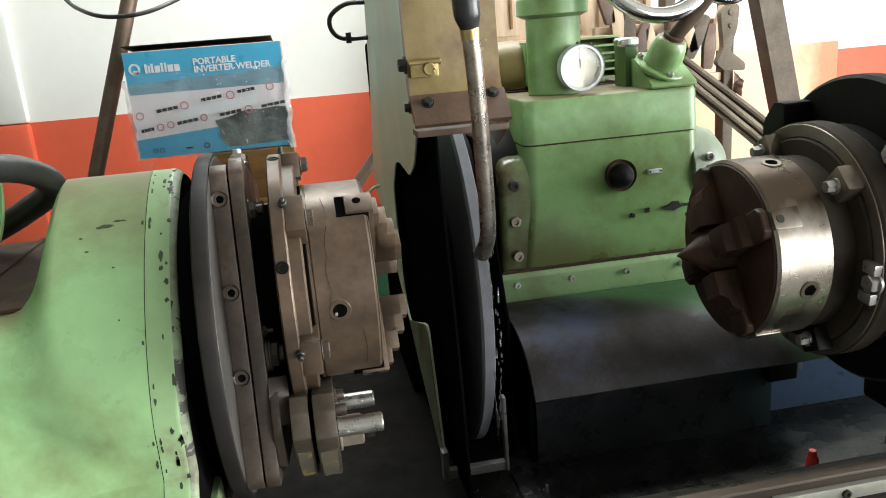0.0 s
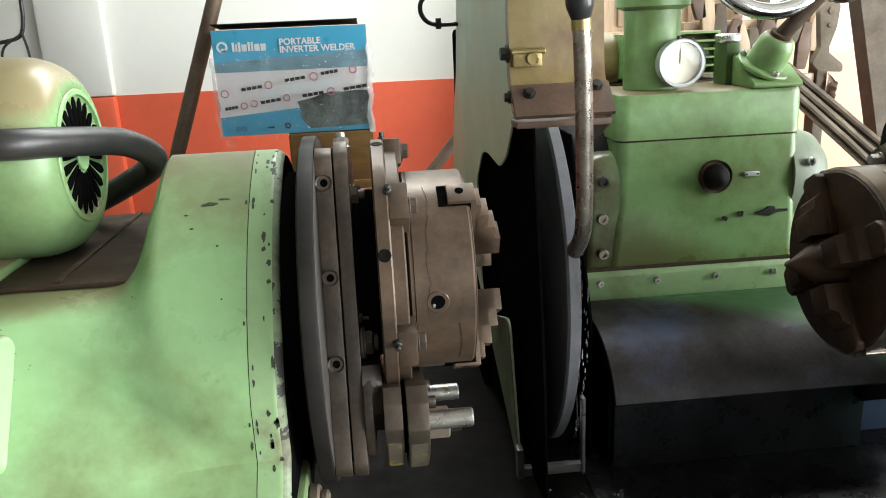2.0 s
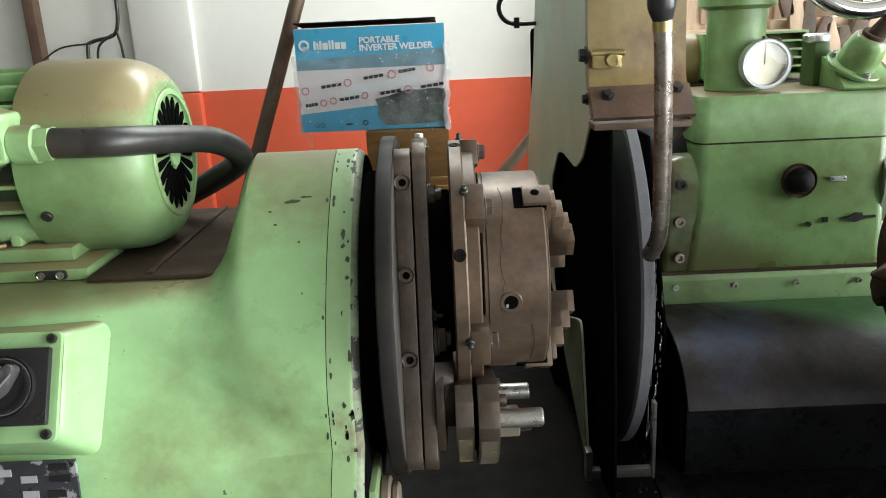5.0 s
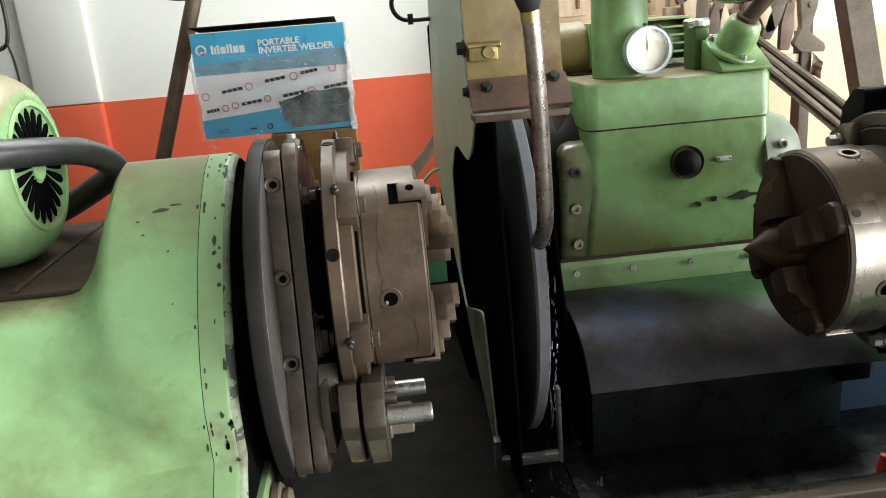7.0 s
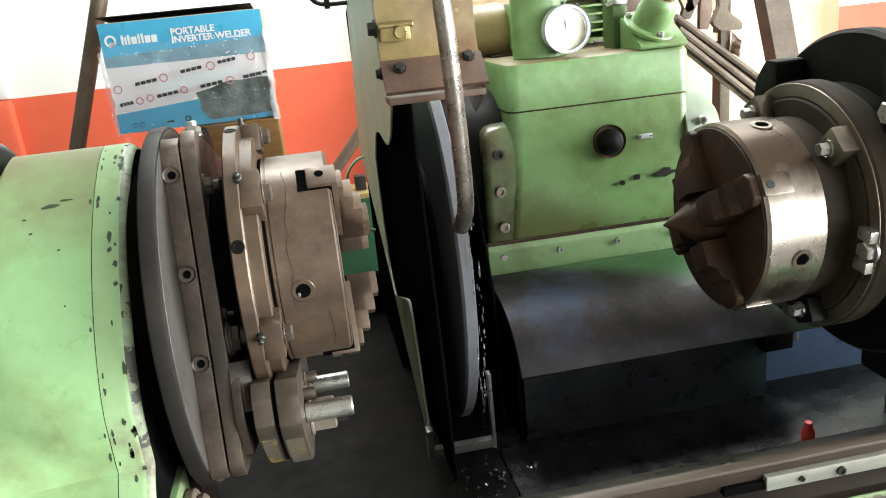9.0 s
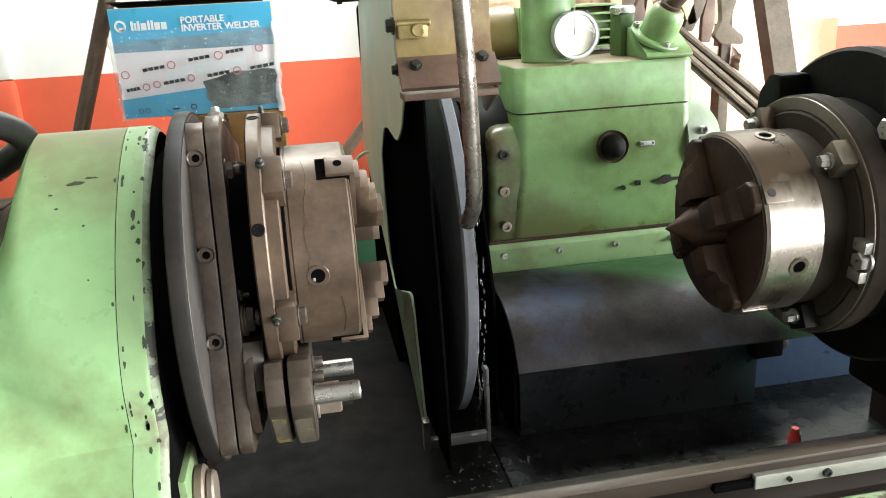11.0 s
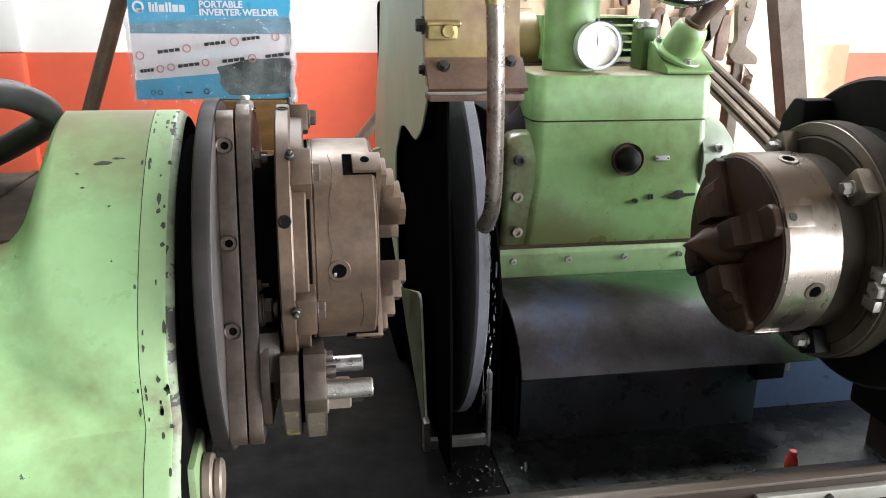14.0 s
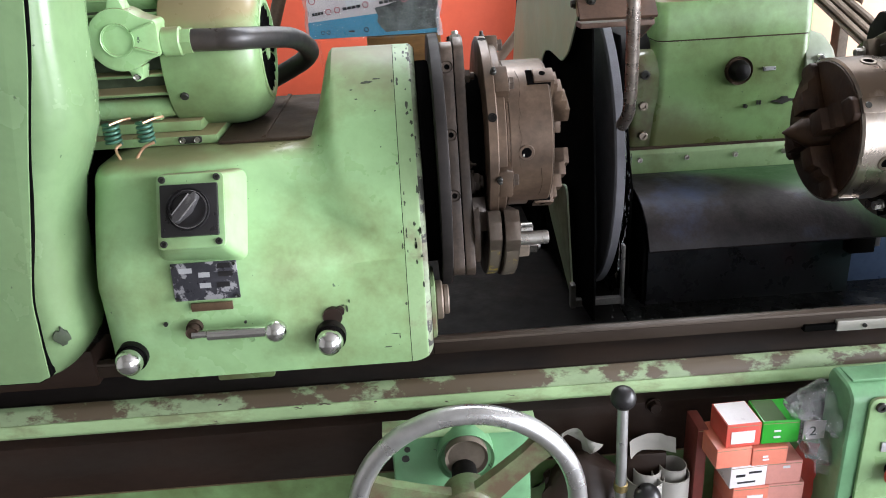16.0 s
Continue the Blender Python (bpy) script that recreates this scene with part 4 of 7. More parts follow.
for k in range(22):
    a = 360 * k / 22
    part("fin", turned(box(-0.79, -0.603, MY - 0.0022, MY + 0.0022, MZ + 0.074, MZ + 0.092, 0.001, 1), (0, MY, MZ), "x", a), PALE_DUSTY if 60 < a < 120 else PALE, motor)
cowl_prof = [(-0.603, 0.088), (-0.603, MR), (-0.60, MR + 0.001)] + [(-0.535 + 0.05 * math.sin(a), 0.066 + (MR - 0.066) * math.cos(a)) for a in [math.pi / 2 * k / 10 for k in range(11)]] + [(-0.487, 0.062), (-0.488, 0.0)]
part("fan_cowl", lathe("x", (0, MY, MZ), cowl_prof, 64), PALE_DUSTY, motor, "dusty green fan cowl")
grille = part("fan_grille", joined(ring("x", (0, MY, MZ), 0.0595, 0.065, -0.487, -0.4835, 0.001), rod("x", (0, MY, MZ), 0.014, -0.488, -0.4845, 0.001, 24)), PALE, motor)
for k in range(22):
    a = 360 * k / 22
    part("vent_slot", turned(prism("x", [(MY - 0.0010, MZ + 0.017), (MY + 0.0010, MZ + 0.017), (MY + 0.0041, MZ + 0.042), (MY + 0.0043, MZ + 0.052), (MY, MZ + 0.0575), (MY - 0.0043, MZ + 0.052), (MY - 0.0041, MZ + 0.042)], -0.4885, -0.4855, 0.0002, 1), (0, MY, MZ), "x", a), PIT, grille)
part("cowl_screw", turned(rod("z", (-0.583, MY, MZ), 0.0055, -MR - 0.004, -MR + 0.002, 0.001, 16), (0, MY, MZ), "x", -65), DARKBOLT, motor)
part("rail", rod("x", (0, 0.0, 1.245), 0.013, -0.76, -0.603, 0.003, 20), PALE, motor, "green tie rod")
part("foot", box(-0.632, -0.622, -0.012, 0.1, 1.2285, 1.245, 0.002), PALE, motor)
tb = part("terminal_box", joined(
    prism("y", rounded([(-0.640 + 0.0375 * math.cos(radians(a)), 1.338 + 0.0375 * math.sin(radians(a))) for a in range(45, 316, 15)] + [(-0.593, 1.318), (-0.593, 1.358)], 0.004, 2), -0.02, -0.062, 0.004),
    ring("y", (-0.641, 0, 1.338), 0.0175, 0.0195, -0.062, -0.0642, 0.0008)), PALE, motor, "round green terminal box")
part("rib", turned(box(-0.623, -0.595, -0.066, -0.0615, 1.3475, 1.3500, 0.001), (-0.62, -0.06, 1.349), "y", -18), PALE, tb)
part("rib", turned(box(-0.623, -0.595, -0.066, -0.0615, 1.3265, 1.3290, 0.001), (-0.62, -0.06, 1.327), "y", 18), PALE, tb)
part("ear", joined(prism("y", rounded([(-0.638, 1.304), (-0.618, 1.306), (-0.622, 1.289), (-0.630, 1.287)], 0.003), -0.03, -0.058, 0.002)), PALE, tb)
part("ear", joined(prism("y", rounded([(-0.650, 1.372), (-0.628, 1.372), (-0.634, 1.388), (-0.644, 1.388)], 0.003), -0.03, -0.058, 0.002)), PALE, tb)
part("ear_screw", rod("y", (-0.626, 0, 1.294), 0.004, -0.058, -0.064, 0.001, 12), CHROME, tb)
part("gland", joined(rod("x", (0, -0.042, 1.331), 0.0175, -0.594, -0.570, 0.002), lathe("x", (0, -0.042, 1.331), [(-0.570, 0), (-0.570, 0.0165), (-0.558, 0.0165), (-0.558, 0)], 6)), PALE, tb)
part("conduit", tube([(-0.560, -0.042, 1.331), (-0.53, -0.041, 1.330), (-0.503, -0.035, 1.329), (-0.471, 0.02, 1.322), (-0.450, 0.08, 1.311), (-0.438, 0.128, 1.290), (-0.447, 0.148, 1.274), (-0.474, 0.165, 1.257), (-0.515, 0.183, 1.236), (-0.565, 0.195, 1.214)],
                     0.0138, 16, 8), RUBBER, motor, "thick black rubber conduit")
part("eyebolt", joined(torus("x", (-0.70, MY, MZ + 0.115), 0.016, 0.005, 24, 10), rod("z", (-0.70, MY, MZ), 0.007, 0.07, 0.1, 0.001, 12)), PALE, motor, "green lifting eye")

# ---- belt guard at the end of the workhead ----
guard = thing("belt_guard", (-0.95, 0.0, 0.93), "tall rounded pale green belt guard", "guard")
prof = [(-1.3, 0.945)] + [(-0.78 + 0.077 * math.cos(radians(a)) - 0.006, 1.022 + 0.077 * math.sin(radians(a))) for a in range(-90, 1, 10)] + \
       [(-0.709, 1.07), (-0.704, 1.14), (-0.693, 1.188), (-0.677, 1.222), (-0.665, 1.252), (-0.659, 1.295), (-0.656, 1.36), (-0.645, 1.45), (-0.645, 1.53), (-0.665, 1.63), (-0.75, 1.70), (-1.3, 1.70)]


def inset(poly, d):
    c = Vector((-1.05, 1.25))
    return [tuple(c + (Vector(p) - c) * (1 - d / max(0.25, (Vector(p) - c).length))) for p in poly]


layers = [(-0.085, 0.012), (-0.095, 0.003), (-0.11, 0.0), (-0.15, 0.0), (-0.168, 0.003), (-0.184, 0.010), (-0.194, 0.021), (-0.199, 0.034), (-0.2, 0.043)]
part("cover", loft([[(p[0], y, p[1]) for p in inset(prof, d)] for y, d in layers]), GUARDPAINT, guard)
seam_line = [(p.x, p.y) for p in spline([(-0.752, 0.968, 0), (-0.7515, 0.99, 0), (-0.750, 1.035, 0), (-0.747, 1.075, 0), (-0.731, 1.146, 0), (-0.710, 1.242, 0), (-0.683, 1.359, 0), (-0.672, 1.46, 0), (-0.685, 1.60, 0), (-0.76, 1.665, 0)], 6)]
part("front_panel", prism("y", [(-1.3, 0.962), (-0.765, 0.962)] + seam_line + [(-1.3, 1.67)], -0.19, -0.2035, 0.001), GUARDPAINT, guard, "flat front panel with a dark joint")
part("panel_joint", prism("y", [(-1.3, 0.960), (-0.765, 0.960)] + [(x + 0.0022, z) for x, z in seam_line] + [(-1.3, 1.672)], -0.19, -0.2012, 0.0003), PIT, guard, "dark joint line")
chip_edge = [(math.cos(2 * math.pi * k / 16) * scar.uniform(0.5, 1.2), math.sin(2 * math.pi * k / 16) * scar.uniform(0.5, 1.2)) for k in range(16)]
part("paint_scar", turned(prism("y", [(-0.731 + 0.009 * u, 1.018 + 0.013 * v) for u, v in chip_edge], -0.17, -0.1985, 0.0002), (-0.731, -0.19, 1.018), "z", 25), SCAR_SHADE, guard, "bare dark patch where paint came off")
# two dark fillers added to paint the shade in the deep gap
part("inner_body", box(-1.3, -0.735, -0.09, 0.22, 0.95, 1.65, 0.004), BLACKISH, guard, "dark block painted as the shade inside the guard")
part("gap_shade", box(-0.77, -0.672, -0.085, 0.2, 0.96, 1.185, 0.003), PIT, guard, "near-black filler painted as the shade between guard and workhead")
part("foot", box(-1.3, -0.74, -0.11, 0.2, 0.895, 0.95, 0.006), BROWN, guard, "dark base under the guard")

# ---- driving faceplate with its offset chuck ----
CY, CZ = 0.03, 1.172
drive = thing("faceplate_chuck", (-0.2, AY, 0.95), "greasy grey faceplate carrying an offset brown steel chuck and counterweights", "chuck")
# the slide, its carrier and the weights lean forward at the foot, about the spindle
LEAN = -16


def leaned(bm):
    return turned(bm, (0, AY, AZ), "x", LEAN)


def on_plate(u, v):
    """A place on the upright faceplate: u towards the front, v towards the weights, from the spindle."""
    return AY - u, AZ - v


def plate_poly(pts, r=0.006):
    return rounded([on_plate(u, v) for u, v in pts], r, 3)


# disc and neck are near-black: the gaps' shade put into their colour
part("back_disc", rod("x", (0, AY, AZ), 0.140, -0.2886, -0.2712, 0.002, 96), PIT, drive, "near-black disc painted as the shaded gap behind the faceplate")
fplate = part("faceplate", rod("x", (0, AY, AZ), 0.1715, -0.2600, -0.256, 0.001, 128), DISC, drive, "dull brown cast faceplate")
part("rim", lathe("x", (0, AY, AZ), [(-0.271, 0), (-0.271, 0.172), (-0.2695, 0.1742), (-0.2590, 0.1745), (-0.2568, 0.1732), (-0.2562, 0.1712), (-0.2575, 0.170), (-0.2575, 0)], 128), RIMDARK, fplate, "dark dull turned rim")
UF = 0.098
slab = part("slide_base", leaned(prism("x", plate_poly([(-0.098, -0.140), (-0.080, -0.152), (0.086, -0.152), (UF, -0.142), (UF, 0.142), (0.088, 0.152), (-0.098, 0.152)], 0.005), -0.256, -0.2405, 0.0018)), PLATE, drive, "brown greasy slide plate on the faceplate")
part("slide_joint", leaned(prism("x", plate_poly([(-0.094, -0.148), (UF - 0.0022, -0.138), (UF - 0.0022, 0.138), (-0.094, 0.148)], 0.004), -0.2406, -0.2390, 0)), PIT, drive, "dark joint between the slide plates")
top = part("slide_top", leaned(prism("x", plate_poly([(-0.098, -0.150), (0.082, -0.158), (UF - 0.001, -0.143), (UF - 0.001, 0.143), (0.086, 0.153), (-0.098, 0.153)], 0.005), -0.2390, -0.2262, 0.0018)), PLATE, drive, "second greasy slide plate with hex bolts")
for v in (-0.118, -0.032, 0.046):
    scr = part("side_screw", leaned(ring("y", (-0.2485, AY - UF, AZ - v), 0.0036, 0.0074, 0.004, -0.0030, 0.0014, 24)), PLATE, slab, "greasy side screw")
    part("screw_hole", leaned(rod("y", (-0.2485, AY - UF, AZ - v), 0.0038, 0.004, -0.0012, 0.0003, 6)), PIT, scr)
for u, v, r, x1 in ((0.078, -0.107, 0.0088, -0.2125), (-0.045, -0.118, 0.0088, -0.2125), (0.080, 0.006, 0.0075, -0.2165), (-0.045, 0.02, 0.0085, -0.2125)):
    y, z = on_plate(u, v)
    part("hex_bolt", leaned(joined(hexhead("x", (0, y, z), r, -0.2262, x1 - 0.006), rod("x", (0, y, z), r * 0.55, x1 - 0.007, x1, 0.0008, 16))), PLATE, top, "greasy hex bolt")
y, z = on_plate(0.082, 0.030)
part("stacked_nut", leaned(joined(rod("x", (0, y, z), 0.0155, -0.2262, -0.2225, 0.001, 28), hexhead("x", (0, y, z), 0.0125, -0.2225, -0.2135), rod("x", (0, y, z), 0.0085, -0.2140, -0.2090, 0.0008, 18))), PLATE, top, "stack of a washer and a hex nut")
part("end_screw", leaned(joined(hexhead("z", (-0.2325, AY - 0.050, AZ + 0.155), 0.0075, 0.0, 0.010), rod("z", (-0.2325, AY - 0.050, AZ + 0.155), 0.0045, 0.010, 0.015, 0.0008, 14))), BOLT, top, "bare end screw")
part("end_stop", leaned(joined(prism("x", plate_poly([(-0.055, -0.150), (0.030, -0.155), (0.026, -0.168), (-0.050, -0.168)], 0.003), -0.2385, -0.2285, 0.0015), hexhead("z", (-0.234, AY + 0.02, AZ + 0.168), 0.006, 0.0, 0.006))), BLACKISH, top, "black greasy end stop")
part("neck", rod("x", (0, CY, CZ), 0.084, -0.2262, -0.205, 0.002, 64), PIT, drive, "neck behind the chuck, painted near-black as shade")
flange = part("chuck_flange", lathe("x", (0, CY, CZ), [(-0.2055, 0), (-0.2055, 0.131), (-0.204, 0.1335), (-0.1935, 0.1335), (-0.192, 0.132), (-0.192, 0)], 128), CHUCK, drive, "brown chuck flange")
part("chuck_ring", lathe("x", (0, CY, CZ), [(-0.192, 0), (-0.192, 0.1215), (-0.1815, 0.1215), (-0.1800, 0.1195), (-0.1800, 0)], 96), CHUCK, drive, "stepped ring of the chuck flange")
part("ring_joint", rod("x", (0, CY, CZ), 0.099, -0.1802, -0.1775, 0, 96), PIT, drive, "dark joint line")
for a in (31, 91, 151, 211, 271, 331):
    cl = part("clamp_block", turned(box(-0.1925, -0.1745, CY - 0.019, CY + 0.019, CZ + 0.1065, CZ + 0.1325, 0.0022), (0, CY, CZ), "x", a + 14), CHUCK, drive, "square clamp block on the flange")
    part("clamp_bolt", turned(joined(hexhead("x", (0, CY, CZ + 0.121), 0.0082, -0.1745, -0.1665)), (0, CY, CZ), "x", a + 14), PLATE, cl)
for a in (7, 67, 127, 187, 247, 307):
    part("radial_screw", turned(joined(ring("z", (-0.1985, CY, CZ), 0.0036, 0.0058, 0.131, 0.1342, 0.0006, 20), rod("z", (-0.1985, CY, CZ), 0.0038, 0.131, 0.1336, 0.0002, 6)), (0, CY, CZ), "x", a), GREASE_SHADE, flange, "greasy recessed screw")
    part("oil_nipple", turned(joined(rod("z", (-0.1925, CY + 0.014, CZ), 0.0040, 0.128, 0.1375, 0.0008, 14), rod("z", (-0.1925, CY + 0.014, CZ), 0.0026, 0.137, 0.1425, 0.0008, 12)), (0, CY, CZ), "x", a - 20), DARKBOLT, flange, "small oil nipple")
body = part("chuck_body", lathe("x", (0, CY, CZ), [(-0.1775, 0.0), (-0.1775, 0.0985), (-0.1765, 0.0998), (-0.1745, 0.0998), (-0.1742, 0.0984), (-0.1732, 0.0984), (-0.1728, 0.0998), (-0.1195, 0.0998), (-0.1165, 0.0968), (-0.116, 0.0955), (-0.116, 0.03), (-0.13, 0.03), (-0.13, 0)], 128),
            CHUCK, drive, "brown tarnished chuck body")
part("face_line", ring("x", (0, CY, CZ), 0.0972, 0.0981, -0.1176, -0.1168, 0.0001, 128), TABLE_EDGE, body, "bare worn edge of the body")


def chuck_jaw(sign, x0, cy, cz, a, mat, parent):
    """A stepped jaw in its slot, proud of the body at its outer end; sign is the way the chuck faces."""
    w = 0.0125
    blocks = [box(min(x0 - sign * 0.021, x0 + sign * 0.006), max(x0 - sign * 0.021, x0 + sign * 0.006), cy - w, cy + w, cz + 0.034, cz + 0.1035, 0.0014)]
    for d, r1 in ((0.011, 0.0965), (0.019, 0.083), (0.0265, 0.066), (0.032, 0.050)):
        blocks.append(box(min(x0 + sign * 0.003, x0 + sign * d), max(x0 + sign * 0.003, x0 + sign * d), cy - w * 0.96, cy + w * 0.96, cz + 0.028, cz + r1, 0.0012))
    jaw = part("jaw", turned(joined(*blocks), (0, cy, cz), "x", a), mat, parent, "stepped steel jaw")
    part("jaw_hole", turned(rod("z", (x0 - sign * 0.009, cy + 0.002, cz), 0.0042, 0.1015, 0.1038, 0.0001, 14), (0, cy, cz), "x", a), PIT, jaw)
    return jaw


for a in (31, 151, 271):
    part("jaw_slot", turned(box(-0.1455, -0.1150, CY - 0.0135, CY + 0.0135, CZ + 0.05, CZ + 0.1004, 0.0005), (0, CY, CZ), "x", a), PIT, body, "dark open jaw slot")
    chuck_jaw(1, -0.116, CY, CZ, a, CHUCK, drive)
for a in (91, 211, 331):
    part("key_socket", turned(ring("z", (-0.153, CY, CZ), 0.0066, 0.0105, 0.0975, 0.1002, 0.0006, 32), (0, CY, CZ), "x", a), CHUCK, body, "worn round key socket")
    part("socket_hole", turned(rod("z", (-0.153, CY, CZ), 0.0068, 0.0975, 0.1002, 0.0002, 20), (0, CY, CZ), "x", a), PIT, body, "dark square key hole")
    # small bright box stands in for a glint in the hole
    part("socket_glint", turned(box(-0.1580, -0.1555, CY - 0.0048, CY - 0.0015, CZ + 0.0995, CZ + 0.1007, 0.0004), (0, CY, CZ), "x", a), BOLT, body, "bright chip painted as the glint in the key hole")
runs = random.Random(4)
for a0 in (18, 78, 100, 40, 60):
    for k in range(1):
        x0, w, span = -0.150 + runs.uniform(-0.016, 0.020), runs.uniform(0.00025, 0.0005), runs.uniform(14, 34)
        line = [(x0 + 0.0018 * math.sin(4.0 * i / 12 + a0), radians(a0 + 4 + span * i / 12), w * (1 - 0.6 * i / 12)) for i in range(13)]
        part("oil_run", loft([[(x + sx * hw_, CY - rr * math.sin(an), CZ + rr * math.cos(an)) for sx, rr in ((-1, 0.0990), (1, 0.0990), (1, 0.1001), (-1, 0.1001))] for x, an, hw_ in line]), TRAY, body, "dark dried oil run")

# two counterweight segments on a cast carrier at the foot of the slide
WR0 = 0.166


def segment(r, half, v0, cut):
    """A round segment: arc of radius r about the spindle, ends cut square, inner side straight at v0."""
    arc = [(r * math.sin(radians(q)), r * math.cos(radians(q))) for q in [half - 2 * half * k / 22 for k in range(23)]]
    ends = [(arc[-1][0], v0 + 0.014), (arc[-1][0] + cut, v0), (arc[0][0] - cut, v0), (arc[0][0], v0 + 0.014)]
    return [on_plate(u, v) for u, v in arc + ends]


carrier = part("weight_carrier", leaned(joined(
    prism("x", plate_poly([(-0.085, 0.056), (0.070, 0.050), (0.100, 0.060), (0.108, 0.085), (0.106, 0.104), (0.080, 0.138), (-0.080, 0.138), (-0.104, 0.10), (-0.10, 0.075)], 0.008), -0.2262, -0.2178, 0.002),
    loft([[(x, *on_plate(u * k, v)) for u, v in ((0.050, 0.044), (0.096, 0.050), (0.102, 0.066), (0.102, 0.094), (0.050, 0.100), (0.046, 0.066))] for x, k in ((-0.2262, 1.0), (-0.216, 0.985), (-0.2088, 0.95))]),
    loft([[(x, *on_plate(u * k, v)) for u, v in ((-0.046, 0.060), (0.040, 0.060), (0.044, 0.122), (-0.046, 0.122))] for x, k in ((-0.2262, 1.0), (-0.2088, 0.92))]),
    box(-0.2185, -0.2088, AY + 0.080, AY + 0.105, AZ - 0.116, AZ - 0.086, 0.002))), PLATE, drive, "brown cast carrier with lugs")
for name, x0, x1, seed in (("rear_weight", -0.2088, -0.1922, 0.003), ("front_weight", -0.1885, -0.1690, 0.0)):
    wt = part("counterweight", leaned(prism("x", segment(WR0 - seed, 50, 0.068, 0.010), x0, x1, 0.0016)), WEIGHT, drive, "iron segment weight with worn yellow paint on its edge")
    for q0, q1 in ((-38, -6), (0, 14), (19, 43)):
        n = 12
        part("paint_band", leaned(loft([[(x, *on_plate(rr * math.sin(radians(q)), rr * math.cos(radians(q)))) for x, rr in ((x0 + 0.0022, WR0 - seed - 0.002), (x1 - 0.0022, WR0 - seed - 0.002), (x1 - 0.0022, WR0 - seed + 0.0003), (x0 + 0.0022, WR0 - seed + 0.0003))] for q in [q0 + (q1 - q0) * k / n for k in range(n + 1)]])), YELLOW, wt, "rubbed yellow paint")
part("weight_spacer", leaned(prism("x", segment(WR0 - 0.014, 44, 0.078, 0.01), -0.1923, -0.1884, 0)), PIT, drive, "dark gap between the weights")
part("weight_slot", leaned(prism("x", plate_poly([(0.012, 0.112), (0.060, 0.100), (0.062, 0.108), (0.014, 0.120)], 0.003), -0.1695, -0.1682, 0)), PIT, drive, "dark slot in the weight")
for q in (32, -32):
    y, z = on_plate(0.130 * math.sin(radians(q)), 0.130 * math.cos(radians(q)))
    part("weight_stud", leaned(rod("x", (0, y, z), 0.0092, -0.1695, -0.1245, 0.0016, 28)), BOLT, drive, "bright round stud")
    y, z = on_plate(0.108 * math.sin(radians(q * 0.8)), 0.108 * math.cos(radians(q * 0.8)))
    part("weight_screw", leaned(socket("x", (0, y, z), 0.0062, -0.1690, -0.1580)), PLATE, drive, "greasy cap screw")
y, z = on_plate(0.0, 0.128)
part("weight_nut", leaned(joined(rod("x", (0, y, z), 0.0200, -0.1690, -0.1655, 0.001, 36), lathe("x", (0, y, z), [(-0.1655, 0), (-0.1655, 0.0170), (-0.1440, 0.0170), (-0.1425, 0.0150), (-0.1425, 0)], 6))), ANGLE, drive, "long greasy hex nut")
part("nut_end", leaned(joined(lathe("x", (0, y, z), [(-0.1425, 0), (-0.1425, 0.0115), (-0.1310, 0.0115), (-0.1300, 0.0102), (-0.1300, 0)], 6), rod("x", (0, y, z), 0.0068, -0.1300, -0.1250, 0.0008, 18))), CHROME, drive, "bright lock nut on the stud end")

# ---- footstock with the second faceplate and chuck ----
RY, RZ = 0.026, 1.148
foot = thing("footstock", (0.60, 0.03, 0.925), "black greasy footstock with a round faceplate and bright chuck", "chuck")
part("base", box(0.58, 0.95, 0.0, 0.20, 0.903, 0.975, 0.006), BLACKISH, foot, "black greasy base block")
part("foot_shoe", box(0.55, 0.60, 0.02, 0.12, 0.88, 0.93, 0.006), BLACKISH, foot)
part("column", loft([[(0.50 + i * 0.02, 0.02 + s * y, z) for s, y, z in ((-1, 0.13, 0.975), (1, 0.13, 0.975), (1, 0.16, 1.15), (1, 0.10, 1.30), (-1, 0.10, 1.30), (-1, 0.16, 1.15))] for i in (0, 1, 10, 20)]), BLACKISH, foot)
part("big_faceplate", joined(rod("x", (0, 0.012, 1.157), 0.174, 0.432, 0.456, 0.004, 96), rod("x", (0, 0.012, 1.157), 0.12, 0.456, 0.50, 0.004, 64)), GREASE_SHADE, foot, "large black round faceplate")
for y, z, w, h in ((-0.06, 1.26, 0.012, 0.03), (0.09, 1.22, 0.012, 0.03), (-0.08, 1.06, 0.012, 0.03)):
    part("plate_slot", box(0.4305, 0.434, y - w / 2, y + w / 2, z - h / 2, z + h / 2, 0.001), PIT, foot, "dark slot in the faceplate")
part("lug", prism("x", rounded([(0.090, 1.225), (0.120, 1.225), (0.136, 1.250), (0.132, 1.275), (0.112, 1.298), (0.090, 1.298)], 0.004, 2), 0.395, 0.432, 0.004), GREASE_SHADE, foot, "black weight block on the faceplate rim")
part("lug", prism("x", rounded([(-0.115, 1.24), (-0.075, 1.24), (-0.07, 1.31), (-0.11, 1.31)], 0.006, 3), 0.40, 0.432, 0.003), GREASE_SHADE, foot, "black weight block on the faceplate rim")
part("lug_bolt", hexhead("x", (0, -0.092, 1.262), 0.011, 0.40, 0.388), BOLT, foot)
part("carrier", rod("x", (0, 0.018, 1.152), 0.125, 0.408, 0.4325, 0.003, 72), BLACKISH, foot)
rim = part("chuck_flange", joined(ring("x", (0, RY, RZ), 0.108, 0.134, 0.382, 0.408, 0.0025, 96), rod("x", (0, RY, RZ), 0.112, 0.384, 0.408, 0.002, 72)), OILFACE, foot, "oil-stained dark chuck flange")
